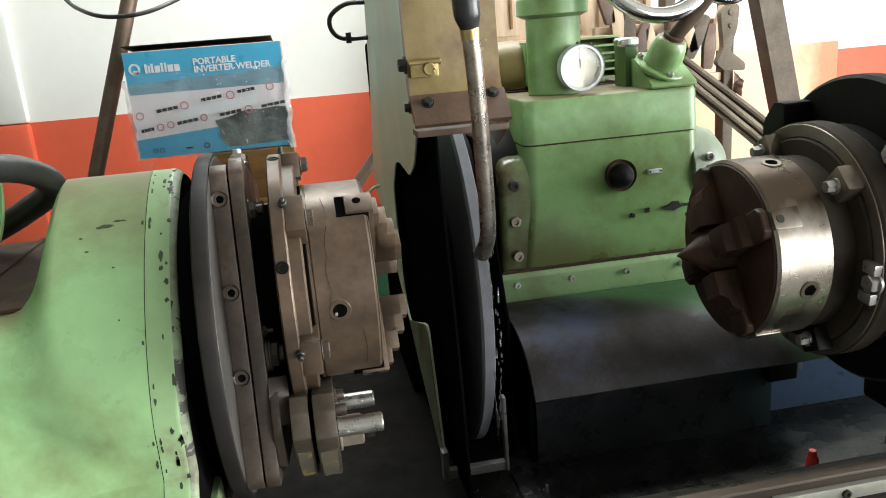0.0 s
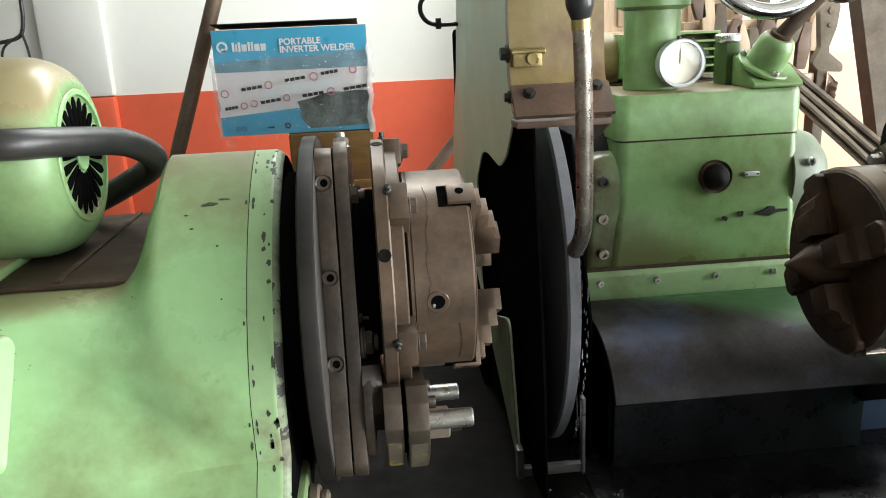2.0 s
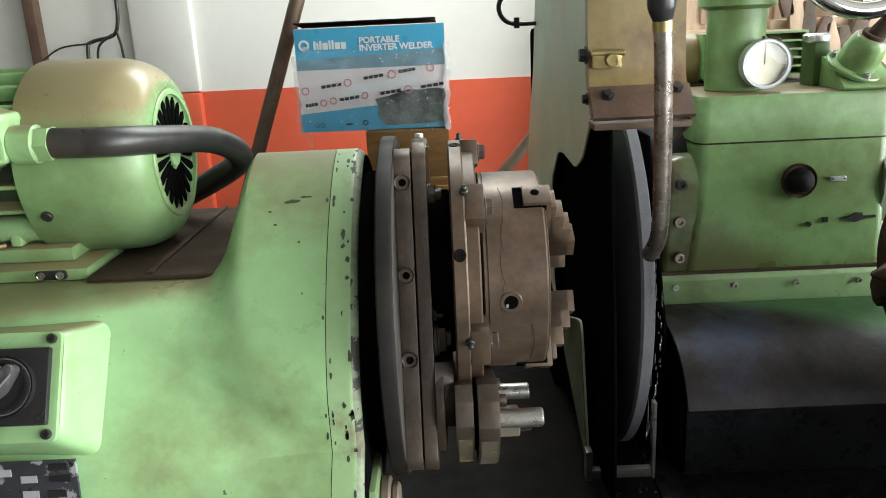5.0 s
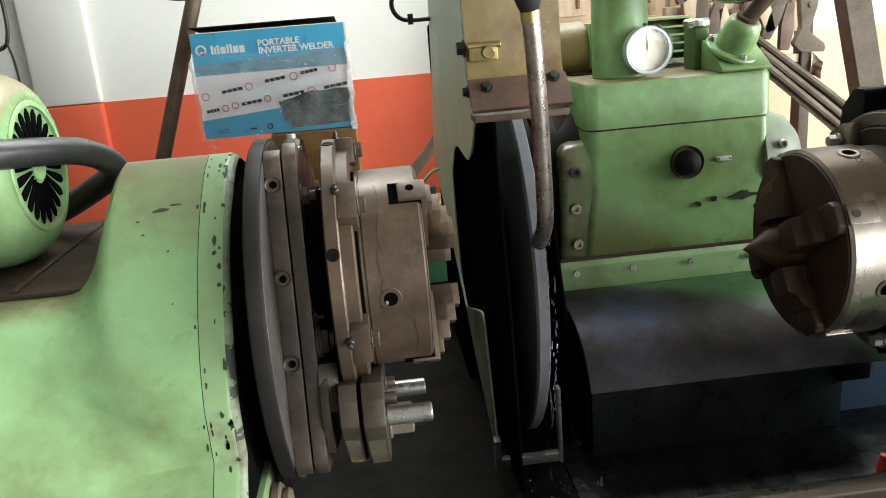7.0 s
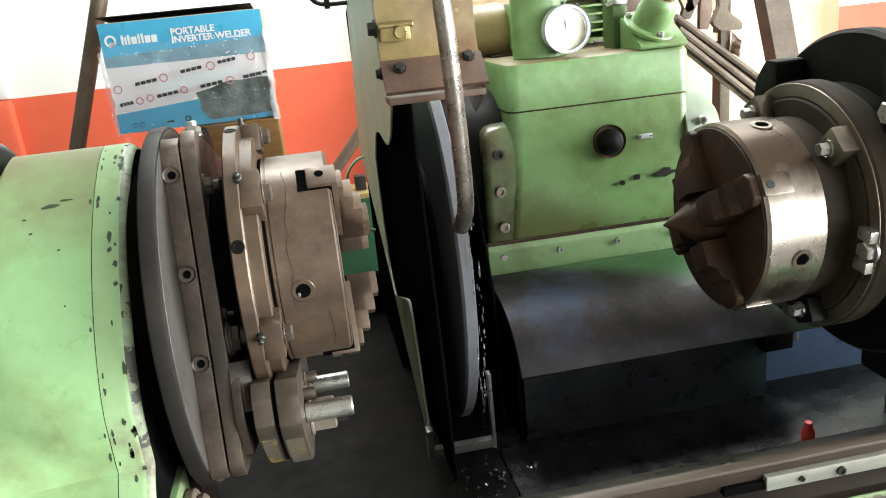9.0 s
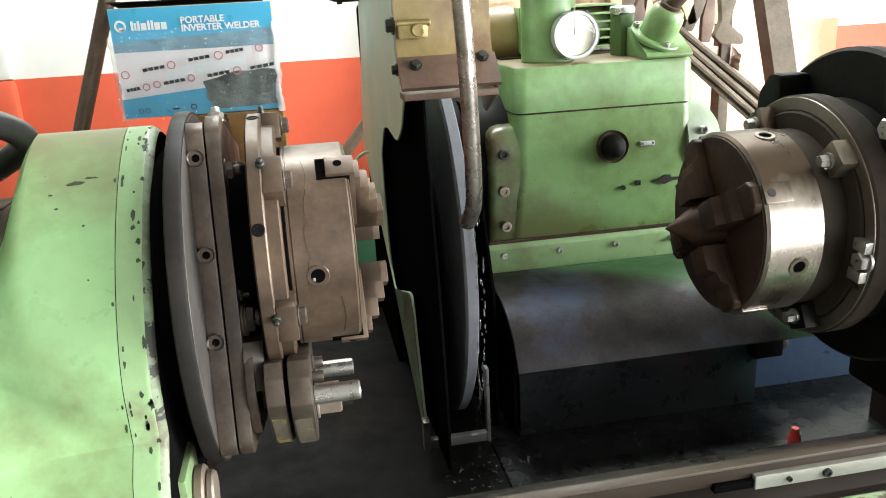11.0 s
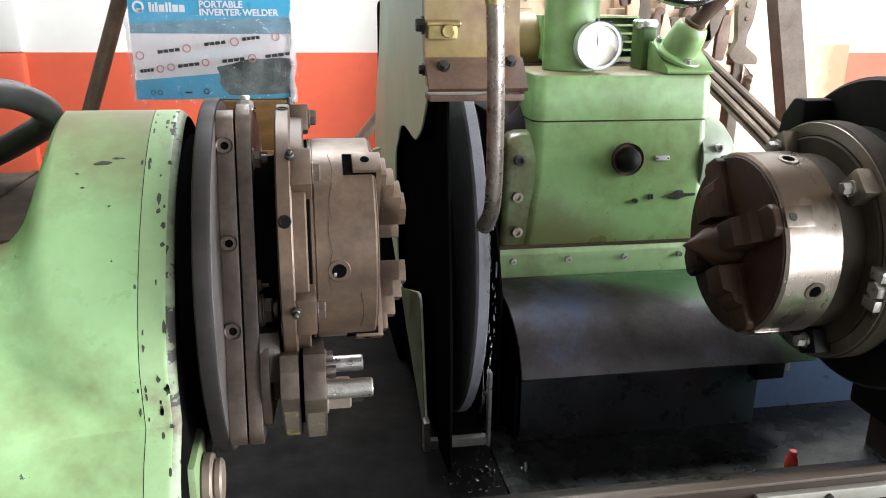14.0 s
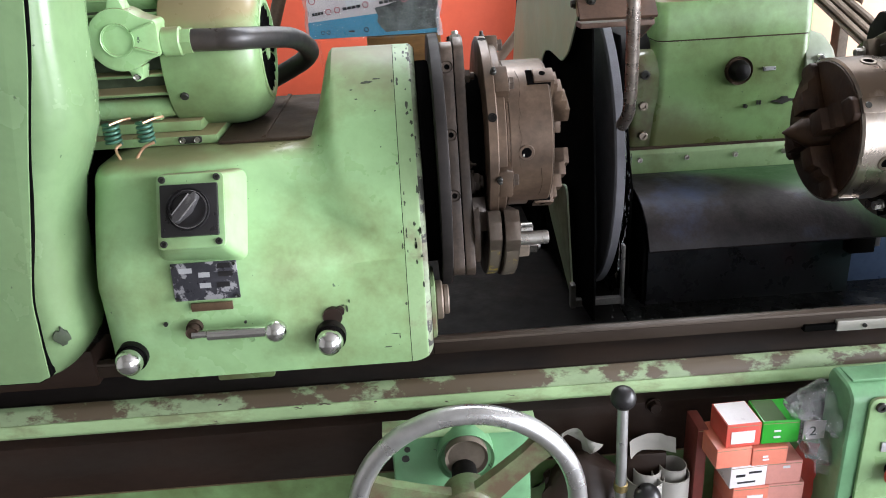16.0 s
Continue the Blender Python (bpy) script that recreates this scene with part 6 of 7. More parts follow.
# this panel and the fill below are near-black to paint the apron's shade
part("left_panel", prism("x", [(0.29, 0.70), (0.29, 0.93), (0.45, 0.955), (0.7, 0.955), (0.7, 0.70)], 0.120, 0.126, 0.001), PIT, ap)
part("end_block", box(0.500, 0.548, 0.262, 0.30, 0.842, 0.884, 0.002), BLACKISH, ap)
part("end_tip", box(0.548, 0.558, 0.264, 0.276, 0.853, 0.878, 0.001), SILVER, ap, "bright bare metal tip")
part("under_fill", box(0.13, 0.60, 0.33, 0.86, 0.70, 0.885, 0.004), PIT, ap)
solo("blue_splash_sheet", prism("y", rounded([(0.515, 0.702), (0.515, 0.83), (0.545, 0.835), (0.545, 0.88), (0.60, 0.905), (0.72, 0.86), (0.86, 0.84), (0.86, 0.702)], 0.005, 2), 0.325, 0.329, 0.0008, 1), BLUE_SHEET, "blue-grey sheet metal splash guard", "guard")

# ---- things behind the machine ----
crate = thing("wooden_block", (-0.28, 1.27, 0), "brown wooden stand under the welder box", "stand")
part("top", box(-0.40, -0.195, 1.19, 1.36, 1.05, 1.17, 0.004), WOOD, crate)
part("shelf", box(-0.402, -0.193, 1.18, 1.37, 1.03, 1.05, 0.003), WOOD, crate)
for x in (-0.38, -0.215):
    for y in (1.19, 1.37):
        part("leg", box(x - 0.02, x + 0.02, y - 0.02, y + 0.02, 0.0, 1.03, 0.002), WOOD, crate)
wb = thing("welder_box", (-0.38, 1.25, 1.17), "blue and white cardboard welder box in torn clear wrapping", "cardboard box")
WX0, WX1, WF, WZ0, WZ1 = -0.557, -0.196, 1.198, 1.172, 1.419
part("carton", box(WX0, WX1, WF, 1.34, WZ0, WZ1, 0.003), CARD_BROWN, wb)


def printed(name, poly, mat, d=0.001, label=""):
    return part(name, prism("y", poly, WF - d, WF - d + 0.0008, 0), mat, wb, label)


printed("lower_print", [(WX0 + 0.001, WZ0 + 0.001), (WX1 - 0.001, WZ0 + 0.001), (WX1 - 0.001, 1.246), (WX0 + 0.001, 1.217)], BLUE)
printed("middle_print", [(WX0 + 0.001, 1.217), (WX1 - 0.001, 1.246), (WX1 - 0.001, WZ1 - 0.085), (WX0 + 0.001, WZ1 - 0.085)], CARD_WHITE)
printed("slate_print", [(WX0 + 0.001, WZ1 - 0.097), (WX1 - 0.001, WZ1 - 0.097), (WX1 - 0.001, 1.360), (WX0 + 0.001, 1.345)], BLUE_DARK, 0.0015)
printed("upper_print", [(WX0 + 0.001, 1.345), (WX1 - 0.001, 1.360), (WX1 - 0.001, WZ1 - 0.001), (WX0 + 0.001, WZ1 - 0.001)], BLUE)
printed("machine_picture", [(-0.372, 1.247), (-0.336, 1.254), (-0.312, 1.262), (-0.290, 1.267), (-0.262, 1.265), (-0.230, 1.268), (-0.198, 1.266), (-0.198, 1.186), (-0.26, 1.183), (-0.345, 1.182), (-0.358, 1.196), (-0.367, 1.210), (-0.364, 1.226)], CARD_GREY, 0.002, "dark photograph of the machine")
printed("white_panel", [(-0.449, 1.281), (-0.450, 1.252), (-0.268, 1.280), (-0.266, 1.300)], WHITEINK, 0.0018)
for x, z, w in ((-0.500, 1.277, 0.051), (-0.396, 1.294, 0.050), (-0.310, 1.306, 0.042), (-0.542, 1.234, 0.031), (-0.458, 1.245, 0.050), (-0.358, 1.256, 0.053), (-0.259, 1.267, 0.060)):
    for j in range(4):
        part("print_bar", turned(box(x + j * w / 4, x + (j + 0.86) * w / 4, WF - 0.003, WF - 0.0022, z, z + 0.0075, 0), (x, WF, z), "y", -7), INK, wb)
for x, z, r in ((-0.540, 1.273, 0.0095), (-0.436, 1.289, 0.0095), (-0.328, 1.304, 0.0100), (-0.234, 1.316, 0.0095), (-0.498, 1.243, 0.0085), (-0.474, 1.247, 0.0085), (-0.396, 1.257, 0.0085), (-0.290, 1.267, 0.0095)):
    part("print_ring", ring("y", (x, 0, z), r - 0.0024, r, WF - 0.0028, WF - 0.0022, 0.0001, 24), PINKINK, wb)
for x in (-0.518, -0.503):
    part("print_ring", ring("y", (x, 0, 1.189), 0.0042, 0.0056, WF - 0.0028, WF - 0.0022, 0.0001, 20), INK, wb)
part("print_ring", ring("y", (-0.399, 0, 1.191), 0.0045, 0.0070, WF - 0.0028, WF - 0.0022, 0.0001, 20), INK, wb)
part("print_bar", box(-0.447, -0.431, WF - 0.003, WF - 0.0022, 1.187, 1.191, 0), INK, wb)
FACE = Matrix.Translation((0, WF - 0.0032, 0)) @ Matrix.Rotation(radians(90), 4, "X")
# plain mark and bar where the maker's sign stands
part("maker_mark", joined(ring("y", (-0.534, 0, 1.380), 0.008, 0.013, WF - 0.003, WF - 0.0022, 0.0002, 28), box(-0.537, -0.526, WF - 0.003, WF - 0.0022, 1.369, 1.377, 0)), WHITEINK, wb)
for x, w, h in ((-0.511, 0.0055, 0.021), (-0.5035, 0.0045, 0.017), (-0.497, 0.0055, 0.021), (-0.489, 0.012, 0.016), (-0.4745, 0.005, 0.021), (-0.467, 0.005, 0.021), (-0.4595, 0.012, 0.016), (-0.445, 0.012, 0.016)):
    part("maker_bar", box(x, x + w, WF - 0.003, WF - 0.0022, 1.369, 1.369 + h, 0), WHITEINK, wb)
words("lettering", "PORTABLE", 0.0205, Matrix.Translation((-0.402, 0, 1.3800)) @ FACE, WHITEINK, wb, "white printed words", bold=0.0006)
words("lettering", "INVERTER WELDER", 0.0205, Matrix.Translation((-0.402, 0, 1.3625)) @ FACE, WHITEINK, wb, "white printed words", bold=0.0006)
part("lid_flap", joined(turned(box(WX0, WX1 - 0.02, 1.203, 1.33, WZ1 + 0.001, WZ1 + 0.003, 0.0005), (WX0, 1.33, WZ1), "x", -5)), BLACKISH, wb, "dark raised lid flap")


def crumpled(nx, nz, fn, seed, amp):
    bm = bmesh.new()
    rows = []
    for i in range(nx + 1):
        row = []
        for j in range(nz + 1):
            p = Vector(fn(i / nx, j / nz))
            row.append(bm.verts.new(p + amp * noise.noise_vector(p * 28 + Vector((seed, 0, 0))) + amp * 0.5 * noise.noise_vector(p * 70 + Vector((seed, 3, 0)))))
        rows.append(row)
    for i in range(nx):
        for j in range(nz):
            bm.faces.new((rows[i][j], rows[i + 1][j], rows[i + 1][j + 1], rows[i][j + 1]))
    return bm


part("wrapping", crumpled(40, 26, lambda u, v: (WX0 - 0.004 + u * 0.372, WF - 0.010, WZ0 - 0.004 + v * 0.20), 3, 0.011), FILM, wb, "torn clear plastic wrapping").visible_shadow = False
part("wrapping_edge", crumpled(3, 30, lambda u, v: (WX0 - 0.007 + u * 0.010, WF - 0.006 - 0.006 * u, WZ0 - 0.004 + v * 0.19), 5, 0.006), FILM_EDGE, wb, "gathered pale edge of the wrapping")
part("wrapping_edge", crumpled(4, 24, lambda u, v: (WX1 - 0.006 + u * 0.014, WF - 0.008 + 0.006 * u, WZ0 - 0.004 + v * 0.205), 9, 0.008), FILM_EDGE, wb, "gathered pale edge of the wrapping")
part("wrapping_tail", crumpled(8, 16, lambda u, v: (-0.55 + 0.02 * u + 0.03 * v, 1.19 - 0.01 * u, 1.17 - 0.11 * v), 7, 0.012), FILM, wb, "hanging strip of clear plastic")
solo("leaning_bar", tube([(-1.10, 1.30, 0.0), (-0.692, 1.36, 1.155), (-0.551, 1.38, 1.545), (-0.39, 1.40, 2.0)], 0.0195, 16, smooth=False), OLDSTEEL, "rusty brown steel bar leaning by the wall", "bar")
solo("leaning_bar", tube([(-0.90, 1.42, 0.0), (-0.08, 1.42, 0.97), (0.012, 1.42, 1.078), (0.32, 1.42, 1.44)], 0.016, 14, smooth=False), OLDSTEEL, "dark steel bar leaning behind the wheel cover", "bar")
rear = thing("rear_bench", (-0.06, 1.53, 0), "dark green steel bench with a dusty brown top behind the machine", "bench")
part("front", box(-0.46, 0.36, 1.462, 1.58, 0.0, 0.880, 0.004), GREEN_BENCH, rear)
part("top", box(-0.47, 0.37, 1.455, 1.60, 0.8805, 0.897, 0.003), KHAKI, rear, "dusty brown bench top")
coil = thing("threaded_plug", (-0.138, 1.51, 0.897), "black ribbed hose coupling with a bright collar on the bench", "coupling")
part("core", rod("x", (0, 1.51, 0.935), 0.031, -0.172, -0.100, 0.003, 28), PLASTIC, coil)
for kx in range(5):
    part("rib", ring("x", (0, 1.51, 0.935), 0.028, 0.038, -0.166 + 0.0135 * kx, -0.160 + 0.0135 * kx, 0.001, 28), PLASTIC, coil)
part("collar", ring("x", (0, 1.51, 0.935), 0.026, 0.040, -0.180, -0.172, 0.001, 32), CHROME, coil, "bright metal collar")
part("end_block", box(-0.020, 0.012, 1.49, 1.53, 0.8975, 0.940, 0.004), PLASTIC, rear, "black block on the bench top")
solo("thin_hose", tube([(-0.022, 0.87, 1.108), (-0.040, 0.86, 1.105), (-0.061, 0.86, 1.084), (-0.067, 0.86, 1.058), (-0.067, 0.86, 1.030), (-0.066, 0.86, 0.992), (-0.058, 0.86, 0.970), (-0.040, 0.86, 0.956), (-0.022, 0.87, 0.950)], 0.0034, 10, 6), GUARD, "thin pale plastic hose looped at the wheel cover", "hose")
solo("hanging_cable", tube([(-0.70, 1.30, 1.70), (-0.66, 1.2, 1.56), (-0.58, 1.05, 1.505), (-0.505, 1.0, 1.490), (-0.43, 1.02, 1.503), (-0.36, 1.1, 1.55), (-0.33, 1.2, 1.66)], 0.0045, 10, 8), RUBBER, "black cable hanging in a loop", "cable")
ck = thing("cable_loop", (0.02, 0.9, 1.40), "black cable loop fixed to the wheel cover", "cable")
part("loop", tube([(-0.022, 0.80, 1.475), (-0.06, 0.80, 1.474), (-0.090, 0.80, 1.455), (-0.092, 0.80, 1.43), (-0.072, 0.80, 1.412), (-0.022, 0.80, 1.410)], 0.0045, 10, 6), RUBBER, ck)
part("clip", box(-0.066, -0.056, 0.793, 0.807, 1.402, 1.422, 0.001), PLASTIC, ck)
solo("wall_cable", tube([(-1.235, 1.86, 1.75), (-1.225, 1.86, 1.55), (-1.232, 1.86, 1.46), (-1.255, 1.86, 1.425), (-1.32, 1.86, 1.41), (-1.335, 1.85, 1.385), (-1.335, 1.84, 1.25)], 0.006, 10, 6), RUBBER, "black cable running down the white wall", "cable")
solo("wall_cable", tube([(-1.25, 1.85, 1.43), (-1.30, 1.85, 1.39), (-1.31, 1.85, 1.30)], 0.004, 8, 6), RUBBER, "thin grey cable on the white wall", "cable")
solo("wall_cable", tube([(-1.235, 1.85, 1.44), (-1.225, 1.85, 1.38), (-1.222, 1.85, 1.28)], 0.004, 8, 6), RUBBER, "thin grey cable on the white wall", "cable")
solo("wall_cable", tube([(-1.32, 1.85, 1.405), (-1.42, 1.85, 1.395), (-1.50, 1.85, 1.35)], 0.003, 8, 6), RUBBER, "thin grey cable on the white wall", "cable")

# right side: leaning post, steel bars, cabinet and scrap
def leaning_post(a, b, w, d, label):
    a, b = Vector(a), Vector(b)
    t = (b - a).normalized()
    s = t.cross(Vector((0, 1, 0))).normalized()
    f = s.cross(t)
    poly = [(-w / 2, -d / 2), (w / 2, -d / 2), (w / 2, d / 2), (w / 2 - 0.008, d / 2), (w / 2 - 0.008, -d / 2 + 0.008), (-w / 2, -d / 2 + 0.008)]
    bm = loft([[tuple(p + s * u + f * v) for u, v in poly] for p in (a, b)])
    return solo("angle_post", bm, POST, label, "post")


leaning_post((1.555, 1.45, 0.0), (1.135, 1.45, 1.75), 0.072, 0.06, "grey steel angle post leaning by the wall")
rnd = random.Random(8)
for k in range(6):
    o = Vector((0.004 * k, 0.016 * (k % 2), -0.0165 * k))
    d = Vector((0.25, 0.02, -0.185 - 0.004 * k))
    a = Vector((0.93, 1.25, 1.232)) + o
    solo("steel_bar", tube([tuple(a - d * 0.35), tuple(a + d * 0.5), tuple(a + d * 1.2 + Vector((0, 0, rnd.uniform(-0.004, 0.004)))), tuple(a + d * (a.z / -d.z))], 0.0095, 4 if k % 2 else 8, 3),
         BARSTEEL if k % 3 else POST, "long steel bar lying in a slanting bundle", "bar", "bundle of steel bars")
cab = thing("wooden_cabinet", (0.62, 1.72, 0), "pale brown panelled wooden cabinet by the wall", "cabinet")
part("body", box(0.30, 0.92, 1.60, 1.86, 0.0, 1.75, 0.004), PALEWOOD, cab)
for x in (0.33, 0.54, 0.75):
    dr_ = part("panel", box(x, x + 0.17, 1.588, 1.5995, 1.38, 1.70, 0.004), PALEWOOD, cab)
    part("panel_edge", joined(box(x + 0.02, x + 0.028, 1.582, 1.5875, 1.40, 1.68, 0.001), box(x + 0.142, x + 0.15, 1.582, 1.5875, 1.40, 1.68, 0.001)), WOOD, dr_)
part("rail", box(0.29, 0.93, 1.575, 1.60, 1.33, 1.365, 0.003), PALEWOOD, cab)
rack = thing("tool_rack", (1.05, 1.5, 0), "dark rack crowded with rusty tools and brackets", "rack")
for x in (0.93, 1.118):
    part("upright", box(x - 0.016, x + 0.016, 1.48, 1.53, 0.0, 1.75, 0.003), POST, rack)
for z in (1.20, 1.36):
    part("crossbar", box(0.70, 1.10, 1.49, 1.52, z, z + 0.025, 0.003), PALEWOOD, rack)
for k in range(11):
    x, z = 0.72 + 0.036 * k, rnd.uniform(1.30, 1.46)
    part("tool", turned(prism("y", rounded([(x - 0.014, z - 0.07), (x + 0.014, z - 0.07), (x + 0.020, z - 0.01), (x + 0.012, z + 0.06), (x - 0.012, z + 0.06), (x - 0.02, z)], 0.006, 2), 1.455, 1.475, 0.002), (x, 1.46, z), "y", rnd.uniform(-25, 25)),
         (RUST, PALEWOOD, POST)[k % 3], rack)
solo("clamp_bracket", joined(prism("y", rounded([(0.955, 1.40), (0.985, 1.43), (1.01, 1.415), (1.005, 1.36), (0.985, 1.30), (1.03, 1.265), (1.03, 1.245), (0.965, 1.25), (0.945, 1.27), (0.965, 1.31)], 0.008, 3), 1.24, 1.262, 0.003),
                             rod("y", (0.985, 0, 1.40), 0.009, 1.236, 1.24, 0.001, 12), rod("y", (0.985, 0, 1.365), 0.007, 1.236, 1.24, 0.001, 12)), BARSTEEL, "grey cast clamp bracket hanging on the bars", "bracket")
solo("rag", crumpled(10, 14, lambda u, v: (1.125 + 0.030 * u, 1.47 + 0.006 * math.sin(5 * u), 1.165 + 0.055 * v - 0.02 * u), 4, 0.010), RUST, "small brown rag hanging by the rack", "rag")

# ---- front of the machine ----
gear = thing("feed_gearbox", (-0.27, -0.16, 0.60), "pale green feed gearbox behind the handwheel", "gearbox")
part("box", box(-0.352, -0.172, -0.205, -0.176, 0.56, 0.845, 0.008), BOXGREEN, gear)
part("rear_box", box(-0.345, -0.179, -0.1755, -0.108, 0.56, 0.775, 0.006), BROWN, gear, "dark greasy rear of the gearbox")
part("cap_plate", prism("x", rounded([(-0.213, 0.845), (-0.208, 0.855), (-0.183, 0.857), (-0.178, 0.845)], 0.004), -0.362, -0.166, 0.003), CHIPPED, gear, "chipped pale top plate")
part("boss", rod("y", (-0.258, 0, 0.822), 0.036, -0.205, -0.225, 0.004, 36), BOXGREEN, gear)
part("seal", rod("y", (-0.258, 0, 0.830), 0.027, -0.225, -0.235, 0.004, 32), ANGLE, gear, "grey greasy shaft seal")
part("hole", rod("y", (-0.335, 0, 0.812), 0.005, -0.204, -0.2062, 0.0003, 14), DARKBOLT, gear)
part("hole", rod("y", (-0.332, 0, 0.826), 0.004, -0.204, -0.2062, 0.0003, 14), DARKBOLT, gear)
HX, HY, HZ, HRR = -0.262, -0.305, 0.811, 0.1295
hw = thing("handwheel", (HX, HY, HZ - HRR), "large aluminium handwheel with painted green spokes", "handwheel")
part("rim", torus("y", (HX, HY, HZ), HRR, 0.0115, 96, 18), ALU, hw)
part("hub", joined(rod("y", (HX, 0, HZ), 0.030, HY - 0.012, HY + 0.03, 0.004, 36), rod("y", (HX, 0, HZ), 0.022, HY - 0.022, HY - 0.012, 0.003, 32)), SPOKE, hw)
part("hub_nut", joined(ring("y", (HX, 0, HZ), 0.012, 0.0215, HY - 0.026, HY - 0.022, 0.001, 36), rod("y", (HX, 0, HZ), 0.012, HY - 0.0245, HY - 0.022, 0.001, 24)), ALU, hw)
part("shaft", rod("y", (HX, 0, HZ), 0.016, HY + 0.03, -0.205, 0.001, 24), BLACKISH, hw)
for a in (48, 168, 288):
    part("spoke", turned(loft([[(HX + sx * w, HY + sy, HZ + r) for sx, sy in ((-1, -0.004), (1, -0.004), (1, 0.010), (-1, 0.010))] for w, r in ((0.0165, 0.02), (0.0135, 0.06), (0.0125, 0.10), (0.015, HRR - 0.004))]), (HX, HY, HZ), "y", a), SPOKE, hw, "spoke with worn green paint")
stick = thing("control_lever", (-0.05, -0.2, 0.66), "steel control lever with a black ball", "lever")
part("rod", tube([(-0.0535, -0.205, 0.868), (-0.052, -0.205, 0.76), (-0.0505, -0.2, 0.66)], 0.0072, 18, 4), ALU, stick)
part("collar", rod("z", (-0.051, -0.203, 0), 0.0095, 0.733, 0.745, 0.001, 20), BRASS, stick)
part("ball", ball((-0.0535, -0.205, 0.879), 0.0165), PLASTIC, stick, "glossy black ball")
st2 = thing("control_lever", (-0.02, -0.22, 0.60), "short control lever with a black ball", "lever")
part("rod", rod("z", (-0.018, -0.215, 0), 0.006, 0.60, 0.725, 0.001, 14), ALU, st2)
part("ball", ball((-0.018, -0.215, 0.728), 0.018), PLASTIC, st2, "glossy black ball")
ledge = thing("front_ledge", (0.1, -0.17, 0.60), "dark greasy ledge along the bed", "ledge", kind="structure")
part("board", box(-0.17, 0.42, -0.30, -0.0905, 0.585, 0.60, 0.002), BROWN, ledge)
for x, z, w, h, ang in ((-0.006, 0.68, 0.027, 0.042, 0), (0.030, 0.67, 0.026, 0.055, 4)):
    rl = thing("paper_roll", (x, -0.17, 0.6), "open roll of stiff pale paper standing on the ledge", "paper roll", "paper rolls")
    part("sheet", joined(ring("z", (x, -0.165, 0), w - 0.0015, w, 0.6005, z + h, 0.0004, 40), ring("z", (x + 0.004, -0.160, 0), w * 0.72 - 0.001, w * 0.72, 0.6005, z + h + 0.01, 0.0004, 40)), PAPER, rl)
solo("paper_curl", crumpled(10, 8, lambda u, v: (-0.028 + 0.06 * u, -0.165 + 0.012 * math.sin(4 * u), 0.752 + 0.026 * v + 0.010 * u), 2, 0.004), PAPER, "curled scrap of pale paper", "paper")
solo("paper_packet", box(-0.03, 0.025, -0.16, -0.12, 0.6, 0.754, 0.002), BROWN, "brown stained paper packet", "packet")
solo("paper_scrap", crumpled(10, 10, lambda u, v: (-0.135 + 0.065 * u, -0.15 - 0.02 * v, 0.768 + 0.03 * v + 0.02 * math.sin(5 * u)), 9, 0.012), PAPER, "crumpled pale paper scrap", "paper")
solo("oily_rag", crumpled(12, 12, lambda u, v: (-0.15 + 0.11 * u, -0.21 + 0.11 * v, 0.60 + 0.16 * math.sin(math.pi * min(1, 0.1 + v * 0.8)) * (0.75 + 0.25 * math.sin(3 * u))), 11, 0.014), BROWN, "brown oily rag heap", "rag")


def carton(name, x0, x1, y0, y1, z0, z1, mat, label, tilt=0, face=None):
    cb_ = thing(name, ((x0 + x1) / 2, (y0 + y1) / 2, z0), label, "carton", "small cartons on the ledge")
    c = ((x0 + x1) / 2, (y0 + y1) / 2, z0)
    part("box", turned(box(x0, x1, y0, y1, z0, z1, 0.0012), c, "z", tilt), mat, cb_)
    part("flap_line", turned(box(x0 + 0.001, x1 - 0.001, y0 - 0.0004, y0 + 0.001, z1 - 0.004, z1 - 0.0032, 0), c, "z", tilt), CARD_BROWN, cb_)
    for fx0, fx1, fz0, fz1, fm in face or ():
        part("print_bar", turned(box(x0 + (x1 - x0) * fx0, x0 + (x1 - x0) * fx1, y0 - 0.0008, y0 + 0.0004, z0 + (z1 - z0) * fz0, z0 + (z1 - z0) * fz1, 0), c, "z", tilt), fm, cb_)
    return cb_


# stacked from the ledge upwards
carton("carton", 0.100, 0.150, -0.212, -0.15, 0.6005, 0.688, CORAL_CARD, "coral red parts carton at the bottom of the stack", 2)
carton("carton", 0.152, 0.202, -0.212, -0.15, 0.6005, 0.690, PINK_CARD, "pink parts carton at the bottom of the stack", -2)
carton("carton", 0.099, 0.148, -0.213, -0.15, 0.6885, 0.7285, CORAL_CARD, "coral parts carton with a printed end", 1, ((0.4, 0.85, 0.25, 0.65, WHITEINK),))
carton("carton", 0.148, 0.197, -0.212, -0.15, 0.6905, 0.7295, PINK_CARD, "pink parts carton in the stack", 0, ((0.4, 0.6, 0.2, 0.3, WHITEINK),))
carton("carton", 0.091, 0.141, -0.214, -0.15, 0.730, 0.7655, CARD_WHITE, "white parts carton with dark scribbles", 3, ((0.15, 0.4, 0.5, 0.6, INK), (0.5, 0.85, 0.62, 0.7, INK), (0.2, 0.7, 0.2, 0.27, INK)))
carton("carton", 0.1425, 0.190, -0.213, -0.15, 0.731, 0.7665, PINK_CARD, "pink parts carton in the stack", 0, ((0.45, 0.65, 0.7, 0.8, WHITEINK),))
carton("carton", 0.068, 0.1155, -0.218, -0.155, 0.767, 0.798, CORAL_CARD, "coral parts carton with a pale end", 3)
